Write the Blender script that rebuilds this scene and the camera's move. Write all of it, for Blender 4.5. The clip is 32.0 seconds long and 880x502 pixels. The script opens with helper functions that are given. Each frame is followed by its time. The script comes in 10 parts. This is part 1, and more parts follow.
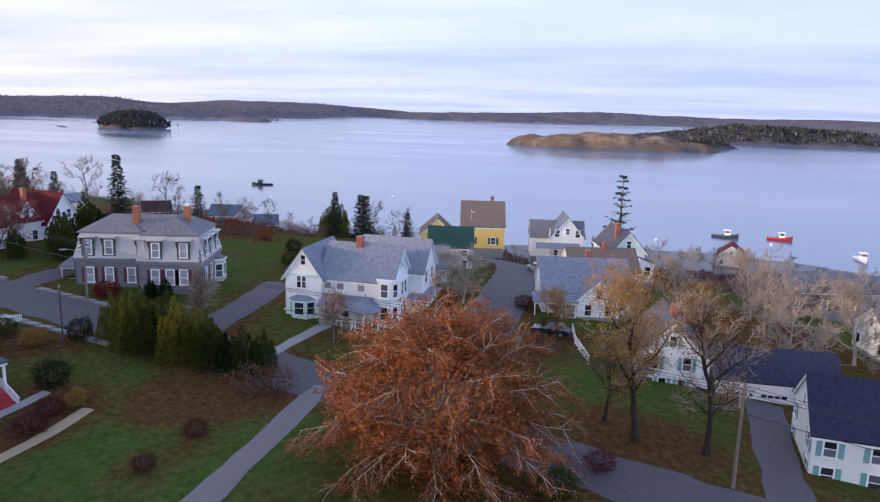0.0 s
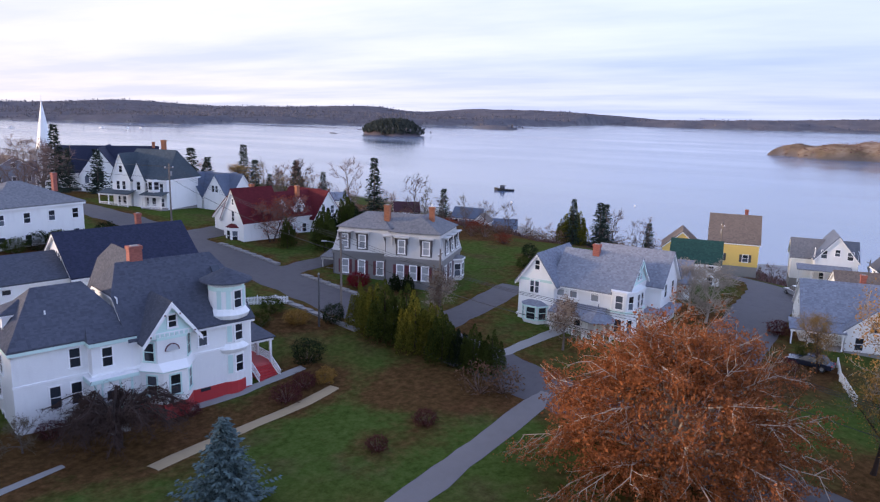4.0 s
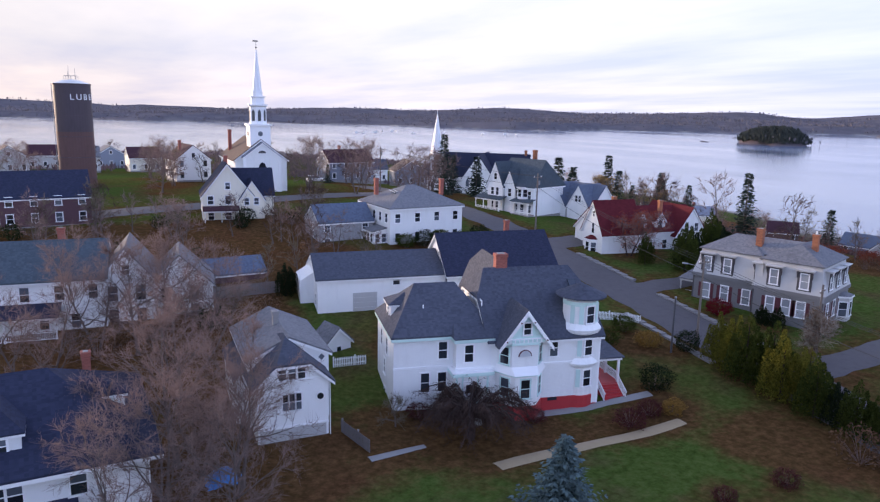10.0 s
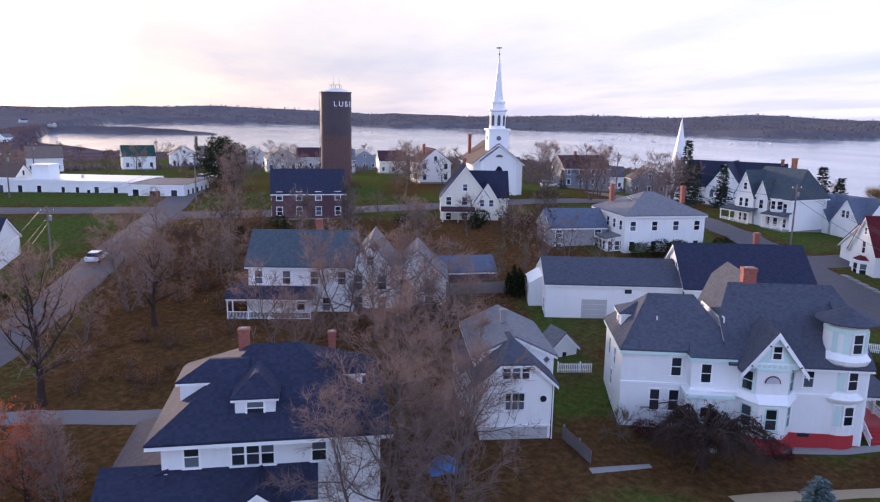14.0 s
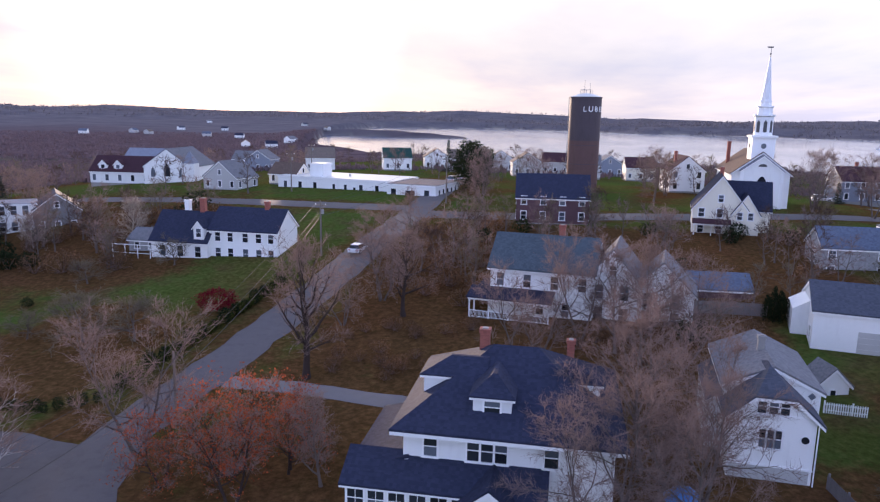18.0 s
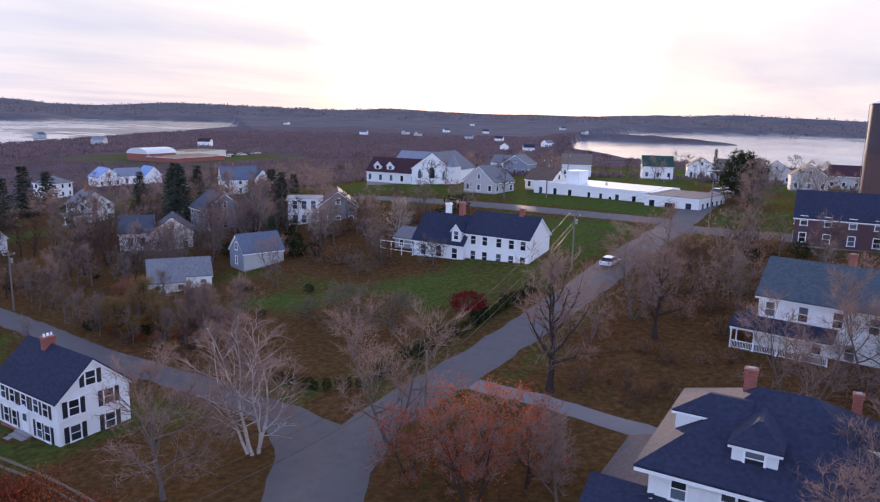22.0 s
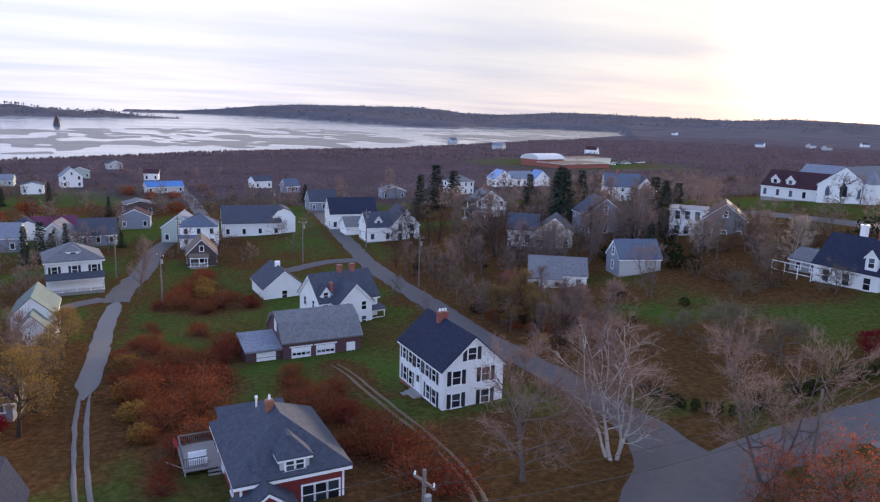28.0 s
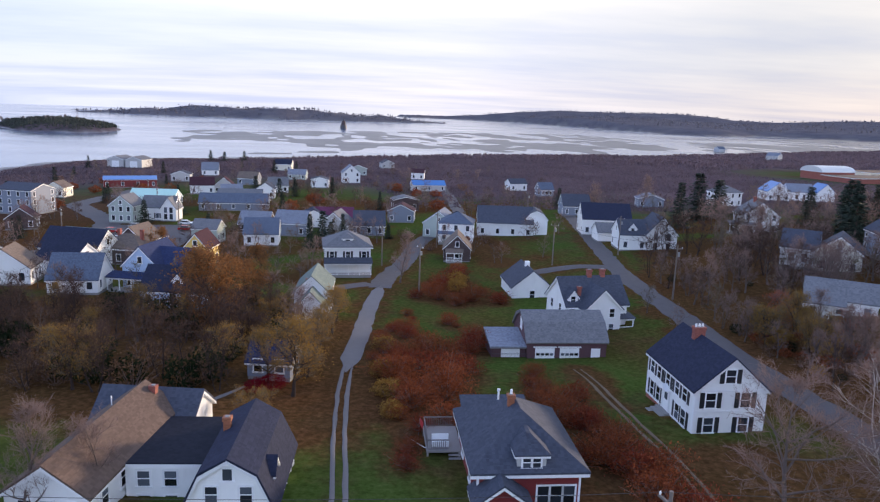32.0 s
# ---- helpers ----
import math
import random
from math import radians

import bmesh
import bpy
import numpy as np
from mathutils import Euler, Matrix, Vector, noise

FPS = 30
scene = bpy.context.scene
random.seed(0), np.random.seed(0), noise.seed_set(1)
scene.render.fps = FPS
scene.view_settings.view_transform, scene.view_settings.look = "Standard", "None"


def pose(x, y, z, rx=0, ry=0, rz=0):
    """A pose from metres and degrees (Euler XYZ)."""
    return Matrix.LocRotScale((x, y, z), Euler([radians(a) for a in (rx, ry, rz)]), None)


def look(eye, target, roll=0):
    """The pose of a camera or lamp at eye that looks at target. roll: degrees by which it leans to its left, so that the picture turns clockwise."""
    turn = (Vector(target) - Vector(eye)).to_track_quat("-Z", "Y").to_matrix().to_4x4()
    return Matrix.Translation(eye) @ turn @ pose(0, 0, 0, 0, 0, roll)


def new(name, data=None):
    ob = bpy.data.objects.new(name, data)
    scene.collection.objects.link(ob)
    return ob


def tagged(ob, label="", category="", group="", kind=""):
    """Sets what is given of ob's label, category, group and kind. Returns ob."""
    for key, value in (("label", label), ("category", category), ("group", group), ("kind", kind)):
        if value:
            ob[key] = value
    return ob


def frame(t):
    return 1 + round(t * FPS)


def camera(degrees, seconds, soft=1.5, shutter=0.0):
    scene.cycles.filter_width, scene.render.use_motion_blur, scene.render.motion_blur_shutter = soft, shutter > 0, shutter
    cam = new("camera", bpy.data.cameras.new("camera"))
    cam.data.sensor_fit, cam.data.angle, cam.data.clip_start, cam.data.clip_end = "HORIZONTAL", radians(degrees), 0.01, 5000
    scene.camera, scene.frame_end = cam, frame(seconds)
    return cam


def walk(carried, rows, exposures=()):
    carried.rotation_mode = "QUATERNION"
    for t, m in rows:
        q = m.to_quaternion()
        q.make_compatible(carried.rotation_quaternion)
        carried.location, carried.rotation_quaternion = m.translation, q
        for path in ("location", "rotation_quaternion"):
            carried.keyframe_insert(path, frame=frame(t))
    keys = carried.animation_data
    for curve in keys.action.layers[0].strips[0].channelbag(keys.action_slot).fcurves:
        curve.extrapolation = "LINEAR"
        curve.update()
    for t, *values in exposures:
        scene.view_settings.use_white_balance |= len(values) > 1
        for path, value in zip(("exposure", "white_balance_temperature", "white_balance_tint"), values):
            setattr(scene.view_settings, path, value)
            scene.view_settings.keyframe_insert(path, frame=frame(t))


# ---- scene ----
cam = camera(64.12, 32.0, soft=1.25)
PATH = [
    (0, pose(-0.19, -1.95, 28.37, 78.81, -1.63, -76.51)),
    (0.5, pose(-0.13, -1.97, 28.37, 78.85, -1.58, -74.06)),
    (1, pose(0.06, -1.98, 28.31, 78.88, -1.52, -71.63)),
    (1.5, pose(0.07, -1.99, 28.34, 78.87, -1.62, -69.17)),
    (2, pose(0.14, -2.02, 28.31, 78.86, -1.50, -66.73)),
    (2.5, pose(0.33, -1.95, 28.20, 78.88, -1.50, -64.29)),
    (3, pose(0.43, -1.97, 28.16, 78.87, -1.48, -61.84)),
    (3.5, pose(0.49, -1.94, 28.01, 78.91, -1.42, -59.43)),
    (5.5, pose(0.84, -1.41, 28.03, 78.87, -1.40, -49.85)),
    (6, pose(0.84, -1.51, 28.08, 78.90, -1.28, -47.35)),
    (6.5, pose(0.93, -1.46, 28.17, 78.88, -1.31, -44.88)),
    (7, pose(0.99, -1.37, 28.29, 78.85, -1.27, -42.46)),
    (7.5, pose(1.04, -1.27, 28.45, 78.84, -1.24, -40.05)),
    (8, pose(1.07, -1.18, 28.62, 78.84, -1.22, -37.62)),
    (8.5, pose(1.14, -1.04, 28.71, 78.82, -1.19, -35.23)),
    (9, pose(1.18, -0.97, 28.82, 78.80, -1.14, -32.86)),
    (9.5, pose(1.15, -0.99, 28.86, 78.82, -1.18, -30.49)),
    (10, pose(1.05, -0.93, 28.92, 78.80, -1.19, -28.18)),
    (10.5, pose(0.98, -0.78, 28.89, 78.80, -1.13, -25.90)),
    (11, pose(1.06, -0.72, 28.71, 78.87, -1.09, -23.50)),
    (11.5, pose(1.01, -0.70, 28.46, 78.96, -1.10, -21.16)),
    (12, pose(1.03, -0.59, 28.36, 78.98, -1.08, -18.77)),
    (12.5, pose(1.04, -0.52, 28.25, 79.02, -1.09, -16.38)),
    (13, pose(1.06, -0.39, 28.20, 79.04, -1.04, -14.01)),
    (13.5, pose(1.03, -0.25, 28.21, 79.06, -1.01, -11.80)),
    (14, pose(1.08, -0.17, 28.28, 79.06, -1.01, -9.36)),
    (14.5, pose(1.01, -0.04, 28.26, 79.08, -1.03, -6.98)),
    (16.5, pose(0.70, 0.21, 28.02, 79.17, -1.07, 2.98)),
    (17, pose(0.56, 0.22, 28.16, 79.11, -1.07, 5.52)),
    (17.5, pose(0.55, 0.36, 28.24, 79.08, -1.09, 8.13)),
    (18, pose(0.53, 0.37, 28.29, 79.10, -1.08, 10.18)),
    (18.5, pose(0.56, 0.50, 28.34, 79.11, -1.07, 12.80)),
    (19, pose(0.49, 0.56, 28.58, 79.01, -1.12, 15.37)),
    (19.5, pose(0.21, 0.69, 28.77, 78.95, -1.26, 17.89)),
    (20, pose(0.05, 0.81, 28.96, 78.89, -1.29, 20.42)),
    (20.5, pose(-0.14, 0.97, 29.03, 78.86, -1.33, 22.96)),
    (21, pose(-0.08, 1.00, 29.04, 78.91, -1.36, 25.59)),
    (21.5, pose(-0.16, 0.98, 29.17, 78.88, -1.30, 28.13)),
    (22, pose(-0.22, 1.18, 29.04, 78.96, -1.33, 30.66)),
    (22.5, pose(-0.18, 1.25, 29.09, 78.94, -1.31, 33.29)),
    (23, pose(-0.21, 1.32, 29.11, 78.94, -1.31, 35.85)),
    (23.5, pose(-0.34, 1.33, 29.02, 78.98, -1.32, 38.36)),
    (24, pose(-0.58, 1.36, 28.95, 78.99, -1.33, 40.84)),
    (24.5, pose(-0.63, 1.44, 28.85, 79.04, -1.38, 43.43)),
    (25, pose(-0.74, 1.41, 28.77, 79.07, -1.38, 45.86)),
    (25.5, pose(-0.90, 1.38, 28.70, 79.07, -1.49, 48.37)),
    (27.5, pose(-1.34, 1.41, 28.25, 78.99, -1.61, 58.40)),
    (28, pose(-1.38, 1.48, 28.17, 78.96, -1.66, 61.02)),
    (28.5, pose(-1.58, 1.51, 28.00, 78.97, -1.77, 63.62)),
    (29, pose(-1.75, 1.50, 27.89, 78.94, -1.86, 66.23)),
    (29.5, pose(-1.88, 1.53, 27.77, 78.92, -1.86, 68.87)),
    (30, pose(-2.06, 1.49, 27.63, 78.90, -1.96, 71.48)),
    (30.5, pose(-2.25, 1.51, 27.47, 78.91, -2.02, 74.10)),
    (31, pose(-2.30, 1.46, 27.44, 78.85, -2.06, 76.72)),
    (31.5, pose(-2.34, 1.50, 27.38, 78.83, -2.01, 79.30)),
    (32, pose(-2.30, 1.48, 27.41, 78.81, -1.99, 81.54)),
]
walk(cam, PATH, exposures=[(0, 0.64, 6520, 20), (10, 0.65, 6400, 22), (20, 0.66, 6420, 25), (26, 0.64, 6440, 20), (32, 0.56, 6420, 16)])

# ---- sky and sun: a low veiled sun, bright thin cloud ----
SUN_AZ, SUN_EL = 27.0, 7.0      # degrees; azimuth counter-clockwise from +y
SUN_DIR = Vector((-math.sin(radians(SUN_AZ)) * math.cos(radians(SUN_EL)), math.cos(radians(SUN_AZ)) * math.cos(radians(SUN_EL)), math.sin(radians(SUN_EL))))


class Nodes:
    """Short hand for a node tree."""

    def __init__(self, tree):
        self.t = tree
        self.t.nodes.clear()

    def n(self, kind, **kw):
        nd = self.t.nodes.new("ShaderNode" + kind)
        for k, v in kw.items():
            if k in nd.inputs:
                nd.inputs[k].default_value = v
            else:
                set_node(nd, k, v)
        return nd

    def link(self, a, b):
        self.t.links.new(a, b)

    def math(self, op, a, b=None, clamp=False):
        nd = self.t.nodes.new("ShaderNodeMath")
        nd.operation, nd.use_clamp = op, clamp
        for i, s in enumerate((a, b)):
            if s is None:
                continue
            if isinstance(s, (int, float)):
                nd.inputs[i].default_value = s
            else:
                self.link(s, nd.inputs[i])
        return nd.outputs[0]

    def ramp(self, fac, stops, ease="LINEAR"):
        nd = self.t.nodes.new("ShaderNodeValToRGB")
        nd.color_ramp.interpolation = ease
        els = nd.color_ramp.elements
        while len(els) < len(stops):
            els.new(0.5)
        for e, (p, c) in zip(els, stops):
            e.position = p
            e.color = c if len(c) == 4 else (*c, 1)
        self.link(fac, nd.inputs[0])
        return nd.outputs[0]

    def mix(self, fac, a, b, mode="MIX"):
        nd = self.t.nodes.new("ShaderNodeMix")
        nd.data_type, nd.blend_type = "RGBA", mode
        for sock, s in ((nd.inputs[0], fac), (nd.inputs[6], a), (nd.inputs[7], b)):
            if isinstance(s, (int, float)):
                sock.default_value = s
            elif isinstance(s, tuple):
                sock.default_value = s if len(s) == 4 else (*s, 1)
            else:
                self.link(s, sock)
        return nd.outputs[2]

    def noise(self, vec, scale, detail=4, rough=0.55, stretch=None):
        if stretch:
            mp = self.t.nodes.new("ShaderNodeMapping")
            mp.inputs["Scale"].default_value = stretch
            self.link(vec, mp.inputs[0])
            vec = mp.outputs[0]
        nd = self.t.nodes.new("ShaderNodeTexNoise")
        nd.inputs["Scale"].default_value = scale
        nd.inputs["Detail"].default_value = detail
        nd.inputs["Roughness"].default_value = rough
        self.link(vec, nd.inputs["Vector"])
        return nd.outputs["Fac"]


def set_node(nd, k, v):
    """The few node settings in use."""
    if k == "sky_type":
        nd.sky_type = v
    elif k == "sun_disc":
        nd.sun_disc = v
    elif k == "sun_elevation":
        nd.sun_elevation = v
    elif k == "sun_rotation":
        nd.sun_rotation = v


world = bpy.data.worlds.new("sky")
scene.world = world
world.use_nodes = True
w = Nodes(world.node_tree)
out = w.n("OutputWorld")
bg = w.n("Background")
bg.inputs["Strength"].default_value = 1.0
w.link(bg.outputs[0], out.inputs[0])
co = w.n("TexCoord").outputs["Generated"]
sky = w.n("TexSky", sky_type="NISHITA", sun_disc=False, sun_elevation=radians(SUN_EL), sun_rotation=radians(-SUN_AZ))
clear = w.mix(1.0, sky.outputs[0], (0.10, 0.10, 0.10), "MULTIPLY")
sep = w.n("SeparateXYZ")
w.link(co, sep.inputs[0])
up = sep.outputs[2]
dot = w.n("VectorMath")
dot.operation = "DOT_PRODUCT"
w.link(co, dot.inputs[0])
dot.inputs[1].default_value = SUN_DIR
near_sun = w.math("MULTIPLY_ADD", dot.outputs["Value"], 0.5)
w.t.nodes[-1].inputs[2].default_value = 0.5
# cloud sheet: lavender blue away from the sun, white towards it
# first stop: sky out of view opposite the sun, brightened to light the walls
sheet = w.ramp(near_sun, [(0.0, (0.80, 0.95, 1.28)), (0.13, (0.45, 0.55, 0.76)), (0.27, (0.49, 0.59, 0.80)), (0.40, (0.53, 0.63, 0.84)), (0.60, (0.66, 0.715, 0.83)), (0.80, (0.73, 0.74, 0.775)), (0.93, (0.59, 0.595, 0.60)), (0.985, (0.62, 0.61, 0.58)), (1.0, (1.1, 1.0, 0.86))])
# bright band added above the view to light walls; zenith dim blue
lift = w.ramp(up, [(0.0, (0.86, 0.86, 0.90)), (0.035, (0.92, 0.91, 0.93)), (0.07, (0.85, 0.88, 0.93)), (0.16, (1.00, 1.01, 1.00)), (0.32, (2.15, 2.2, 2.22)), (0.52, (0.95, 1.1, 1.36)), (1.0, (0.26, 0.36, 0.58))])
sheet = w.mix(1.0, sheet, lift, "MULTIPLY")
flat = w.n("VectorMath")
flat.operation = "DIVIDE"
w.link(co, flat.inputs[0])
lifted = w.math("ADD", w.math("MAXIMUM", up, 0.0), 0.06)
comb = w.n("CombineXYZ")
for i in range(3):
    w.link(lifted, comb.inputs[i])
w.link(comb.outputs[0], flat.inputs[1])
streak = w.noise(flat.outputs[0], 0.55, 6, 0.55, (1.0, 0.45, 1.0))
patch = w.ramp(streak, [(0.36, (0.82, 0.87, 0.97)), (0.50, (0.98, 0.99, 1.0)), (0.64, (1.12, 1.10, 1.06))])
sheet = w.mix(1.0, sheet, patch, "MULTIPLY")
w.link(w.mix(0.93, clear, sheet), bg.inputs["Color"])

sun = new("sun", bpy.data.lights.new("sun", "SUN"))
sun.data.energy, sun.data.angle, sun.data.color = 3.4, radians(4), (1.0, 0.78, 0.55)
sun.matrix_world = look(SUN_DIR * 100, (0, 0, 0))

# ---- materials ----
def material(name, colour, rough=0.7, metal=0.0, vary=0.12, scale=3.0, bump=0.0, bump_scale=20.0, spec=0.4, boards=0.0, courses=0.0, stain=0.0, hue=0.0, island=0.0, thin=0.0):
    """A painted, mineral or leafy surface with two scales of variation. boards: lap height of clapboards; courses: height of shingle courses."""
    m = bpy.data.materials.new(name)
    m.use_nodes = True
    k = Nodes(m.node_tree)
    out, p = k.n("OutputMaterial"), k.n("BsdfPrincipled")
    k.link(p.outputs[0], out.inputs[0])
    p.inputs["Roughness"].default_value, p.inputs["Metallic"].default_value = rough, metal
    p.inputs["Specular IOR Level"].default_value = 0.0 if thin else spec
    co = k.n("TexCoord").outputs["Object"]
    big, fine = k.noise(co, scale * 0.12, 3), k.noise(co, scale, 5, 0.65)
    lo, hi = tuple(c * (1 - vary) for c in colour), tuple(min(1, c * (1 + vary)) for c in colour)
    col = k.mix(w_mix(k, big, fine), lo, hi)
    if stain:
        run = k.noise(co, 1.1, 5, 0.6, (1, 1, 0.25))
        col = k.mix(k.math("MULTIPLY", k.ramp(run, [(0.52, (0, 0, 0)), (0.75, (1, 1, 1))]), stain), col, tuple(c * 0.55 for c in colour))
    height = None
    if boards or courses:
        step = boards or courses
        sep = k.n("SeparateXYZ")
        k.link(co, sep.inputs[0])
        saw = k.math("FRACT", k.math("DIVIDE", sep.outputs[2], step))
        height = saw
        if courses:
            cell = k.n("TexWhiteNoise")
            cell.noise_dimensions = "3D"
            vm = k.n("CombineXYZ")
            k.link(k.math("FLOOR", k.math("DIVIDE", sep.outputs[2], step)), vm.inputs[2])
            k.link(k.math("FLOOR", k.math("MULTIPLY", sep.outputs[0], 4.2)), vm.inputs[0])
            k.link(k.math("FLOOR", k.math("MULTIPLY", sep.outputs[1], 4.2)), vm.inputs[1])
            k.link(vm.outputs[0], cell.inputs["Vector"])
            shade = k.ramp(cell.outputs["Value"], [(0, (0.84, 0.84, 0.85)), (1, (1.17, 1.16, 1.15))])
            col = k.mix(1.0, col, shade, "MULTIPLY")
    if island:
        geo = k.n("NewGeometry")
        shade = k.ramp(geo.outputs["Random Per Island"], [(0, (1 - island,) * 3), (1, (1 + island, 1 + island * (1 - hue), 1 + island * (1 - 2 * hue)))])
        col = k.mix(1.0, col, shade, "MULTIPLY")
    info = k.n("ObjectInfo")
    col = k.mix(1.0, col, k.ramp(info.outputs["Random"], [(0, (0.93, 0.93, 0.93)), (1, (1.07, 1.06, 1.05))]), "MULTIPLY")
    k.link(col, p.inputs["Base Color"])
    if bump or height is not None:
        b = k.n("Bump")
        b.inputs["Distance"].default_value = 0.02
        b.inputs["Strength"].default_value = max(bump, 0.5 if height is not None else 0)
        k.link(height if height is not None else k.noise(co, bump_scale, 4), b.inputs["Height"])
        k.link(b.outputs[0], p.inputs["Normal"])
    if thin:
        # leaves and fine twigs let part of the light through
        tl, mx = k.n("BsdfTranslucent"), k.n("MixShader")
        k.link(col, tl.inputs["Color"])
        mx.inputs[0].default_value = thin
        k.link(p.outputs[0], mx.inputs[1])
        k.link(tl.outputs[0], mx.inputs[2])
        k.link(mx.outputs[0], out.inputs[0])
    return m


def w_mix(k, a, b):
    return k.math("ADD", k.math("MULTIPLY", a, 0.45), k.math("MULTIPLY", b, 0.55))


M = {}
M["white"] = material("white_clapboard", (0.80, 0.81, 0.80), 0.55, vary=0.04, boards=0.13, stain=0.18)
M["white_plain"] = material("white_paint", (0.81, 0.82, 0.82), 0.5, vary=0.03)
M["aqua"] = material("pale_aqua_paint", (0.55, 0.74, 0.70), 0.5, vary=0.05)
M["cream"] = material("cream_clapboard", (0.76, 0.72, 0.60), 0.6, vary=0.05, boards=0.13, stain=0.15)
M["yellow"] = material("yellow_clapboard", (0.78, 0.55, 0.16), 0.6, vary=0.05, boards=0.13)
M["grey_shingle"] = material("weathered_grey_shingle", (0.30, 0.30, 0.31), 0.85, vary=0.25, scale=5, courses=0.15, stain=0.4)
M["grey_light"] = material("pale_grey_clapboard", (0.47, 0.47, 0.46), 0.6, vary=0.05, boards=0.13, stain=0.1)
M["grey_dark"] = material("dark_grey_clapboard", (0.175, 0.175, 0.18), 0.6, vary=0.06, boards=0.13)
M["grey_blue"] = material("slate_blue_clapboard", (0.20, 0.23, 0.29), 0.6, vary=0.08, boards=0.13)
M["grey_green"] = material("sage_clapboard", (0.40, 0.46, 0.42), 0.6, vary=0.08, boards=0.13)
M["blue_wall"] = material("pale_blue_clapboard", (0.45, 0.57, 0.74), 0.6, vary=0.06, boards=0.13)
M["red_wall"] = material("barn_red_clapboard", (0.20, 0.030, 0.030), 0.6, vary=0.12, boards=0.13)
M["red_paint"] = material("bright_red_paint", (0.42, 0.035, 0.04), 0.55, vary=0.1)
M["brown_wall"] = material("brown_shingle", (0.085, 0.06, 0.06), 0.8, vary=0.2, courses=0.15)
M["maroon_wall"] = material("maroon_clapboard", (0.10, 0.05, 0.06), 0.7, vary=0.15, boards=0.13)
M["black_paint"] = material("black_shutter_paint", (0.02, 0.022, 0.026), 0.5, vary=0.2)
M["teal_paint"] = material("teal_shutter_paint", (0.16, 0.36, 0.36), 0.5, vary=0.1)
M["wine_paint"] = material("wine_shutter_paint", (0.10, 0.025, 0.035), 0.5, vary=0.1)
M["bracket"] = material("umber_bracket_paint", (0.075, 0.07, 0.075), 0.5, vary=0.1)
M["dark_trim"] = material("charcoal_trim_paint", (0.07, 0.07, 0.075), 0.5, vary=0.1)
for key, c in dict(roof_slate=(0.085, 0.095, 0.125), roof_grey=(0.20, 0.205, 0.22), roof_blue=(0.13, 0.16, 0.22), roof_navy=(0.034, 0.040, 0.072), roof_brown=(0.20, 0.16, 0.135),
                   roof_tan=(0.145, 0.104, 0.085), roof_green=(0.025, 0.075, 0.065), roof_teal=(0.080, 0.105, 0.125), roof_red=(0.12, 0.018, 0.024), roof_maroon=(0.075, 0.035, 0.045),
                   roof_light=(0.25, 0.275, 0.33), roof_sage=(0.20, 0.25, 0.23), roof_purple=(0.16, 0.05, 0.10), roof_royal=(0.042, 0.057, 0.130), roof_ink=(0.020, 0.023, 0.036)).items():
    M[key] = material(key.replace("roof_", "asphalt_shingle_"), tuple(v * 0.8 for v in c), 0.85, vary=0.16, scale=2.2, courses=0.16, stain=0.25, spec=0.12)
M["roof_metal"] = material("pale_metal_roof", (0.62, 0.63, 0.62), 0.45, metal=0.3, vary=0.08)
M["roof_mint"] = material("mint_metal_roof", (0.45, 0.68, 0.60), 0.5, vary=0.08)
M["tarp"] = material("blue_tarpaulin", (0.04, 0.18, 0.46), 0.4, vary=0.2, bump=0.5, bump_scale=3)
M["brick"] = material("red_chimney_brick", (0.30, 0.10, 0.075), 0.85, vary=0.25, scale=9, courses=0.075)
M["brick_orange"] = material("orange_chimney_brick", (0.33, 0.125, 0.065), 0.85, vary=0.2, scale=9, courses=0.075)
M["stone"] = material("granite_foundation", (0.25, 0.245, 0.24), 0.85, vary=0.25, scale=4, bump=0.4)
M["concrete"] = material("worn_concrete", (0.27, 0.26, 0.25), 0.85, vary=0.15, scale=2, stain=0.3)
M["kerb"] = material("weathered_pavement", (0.22, 0.21, 0.205), 0.9, vary=0.2, scale=1.5, stain=0.4)
M["asphalt"] = material("worn_asphalt", (0.103, 0.094, 0.098), 0.8, spec=0.2, vary=0.28, scale=0.8, stain=0.4, bump=0.2, bump_scale=60)
M["dirt"] = material("damp_dirt_track", (0.150, 0.104, 0.066), 0.95, vary=0.25, scale=0.8, bump=0.4, bump_scale=30)
M["drive"] = material("damp_driveway_gravel", (0.165, 0.152, 0.15), 0.9, vary=0.25, scale=0.9, bump=0.3, bump_scale=40)
M["straw"] = material("dry_straw_path", (0.36, 0.27, 0.16), 0.95, vary=0.25, scale=2, bump=0.4)
M["pole_wood"] = material("weathered_pole_wood", (0.17, 0.14, 0.12), 0.9, vary=0.25, scale=3)
M["pole_steel"] = material("galvanised_steel", (0.26, 0.265, 0.27), 0.55, metal=0.25, vary=0.1)
M["fence_wood"] = material("silvered_fence_board", (0.165, 0.15, 0.145), 0.9, vary=0.2, scale=3)
M["deck"] = material("grey_deck_board", (0.30, 0.28, 0.27), 0.85, vary=0.15)
M["wire"] = material("power_line", (0.03, 0.03, 0.03), 0.6, vary=0.05)
M["bark"] = material("grey_brown_bark", (0.125, 0.100, 0.088), 0.95, spec=0.1, vary=0.3, scale=4, bump=0.5)
M["bark_dark"] = material("dark_brown_bark", (0.045, 0.032, 0.028), 0.95, vary=0.3, scale=4, spec=0.1)
M["bark_pale"] = material("pale_beech_bark", (0.40, 0.33, 0.27), 0.9, vary=0.25, scale=2, spec=0.1)
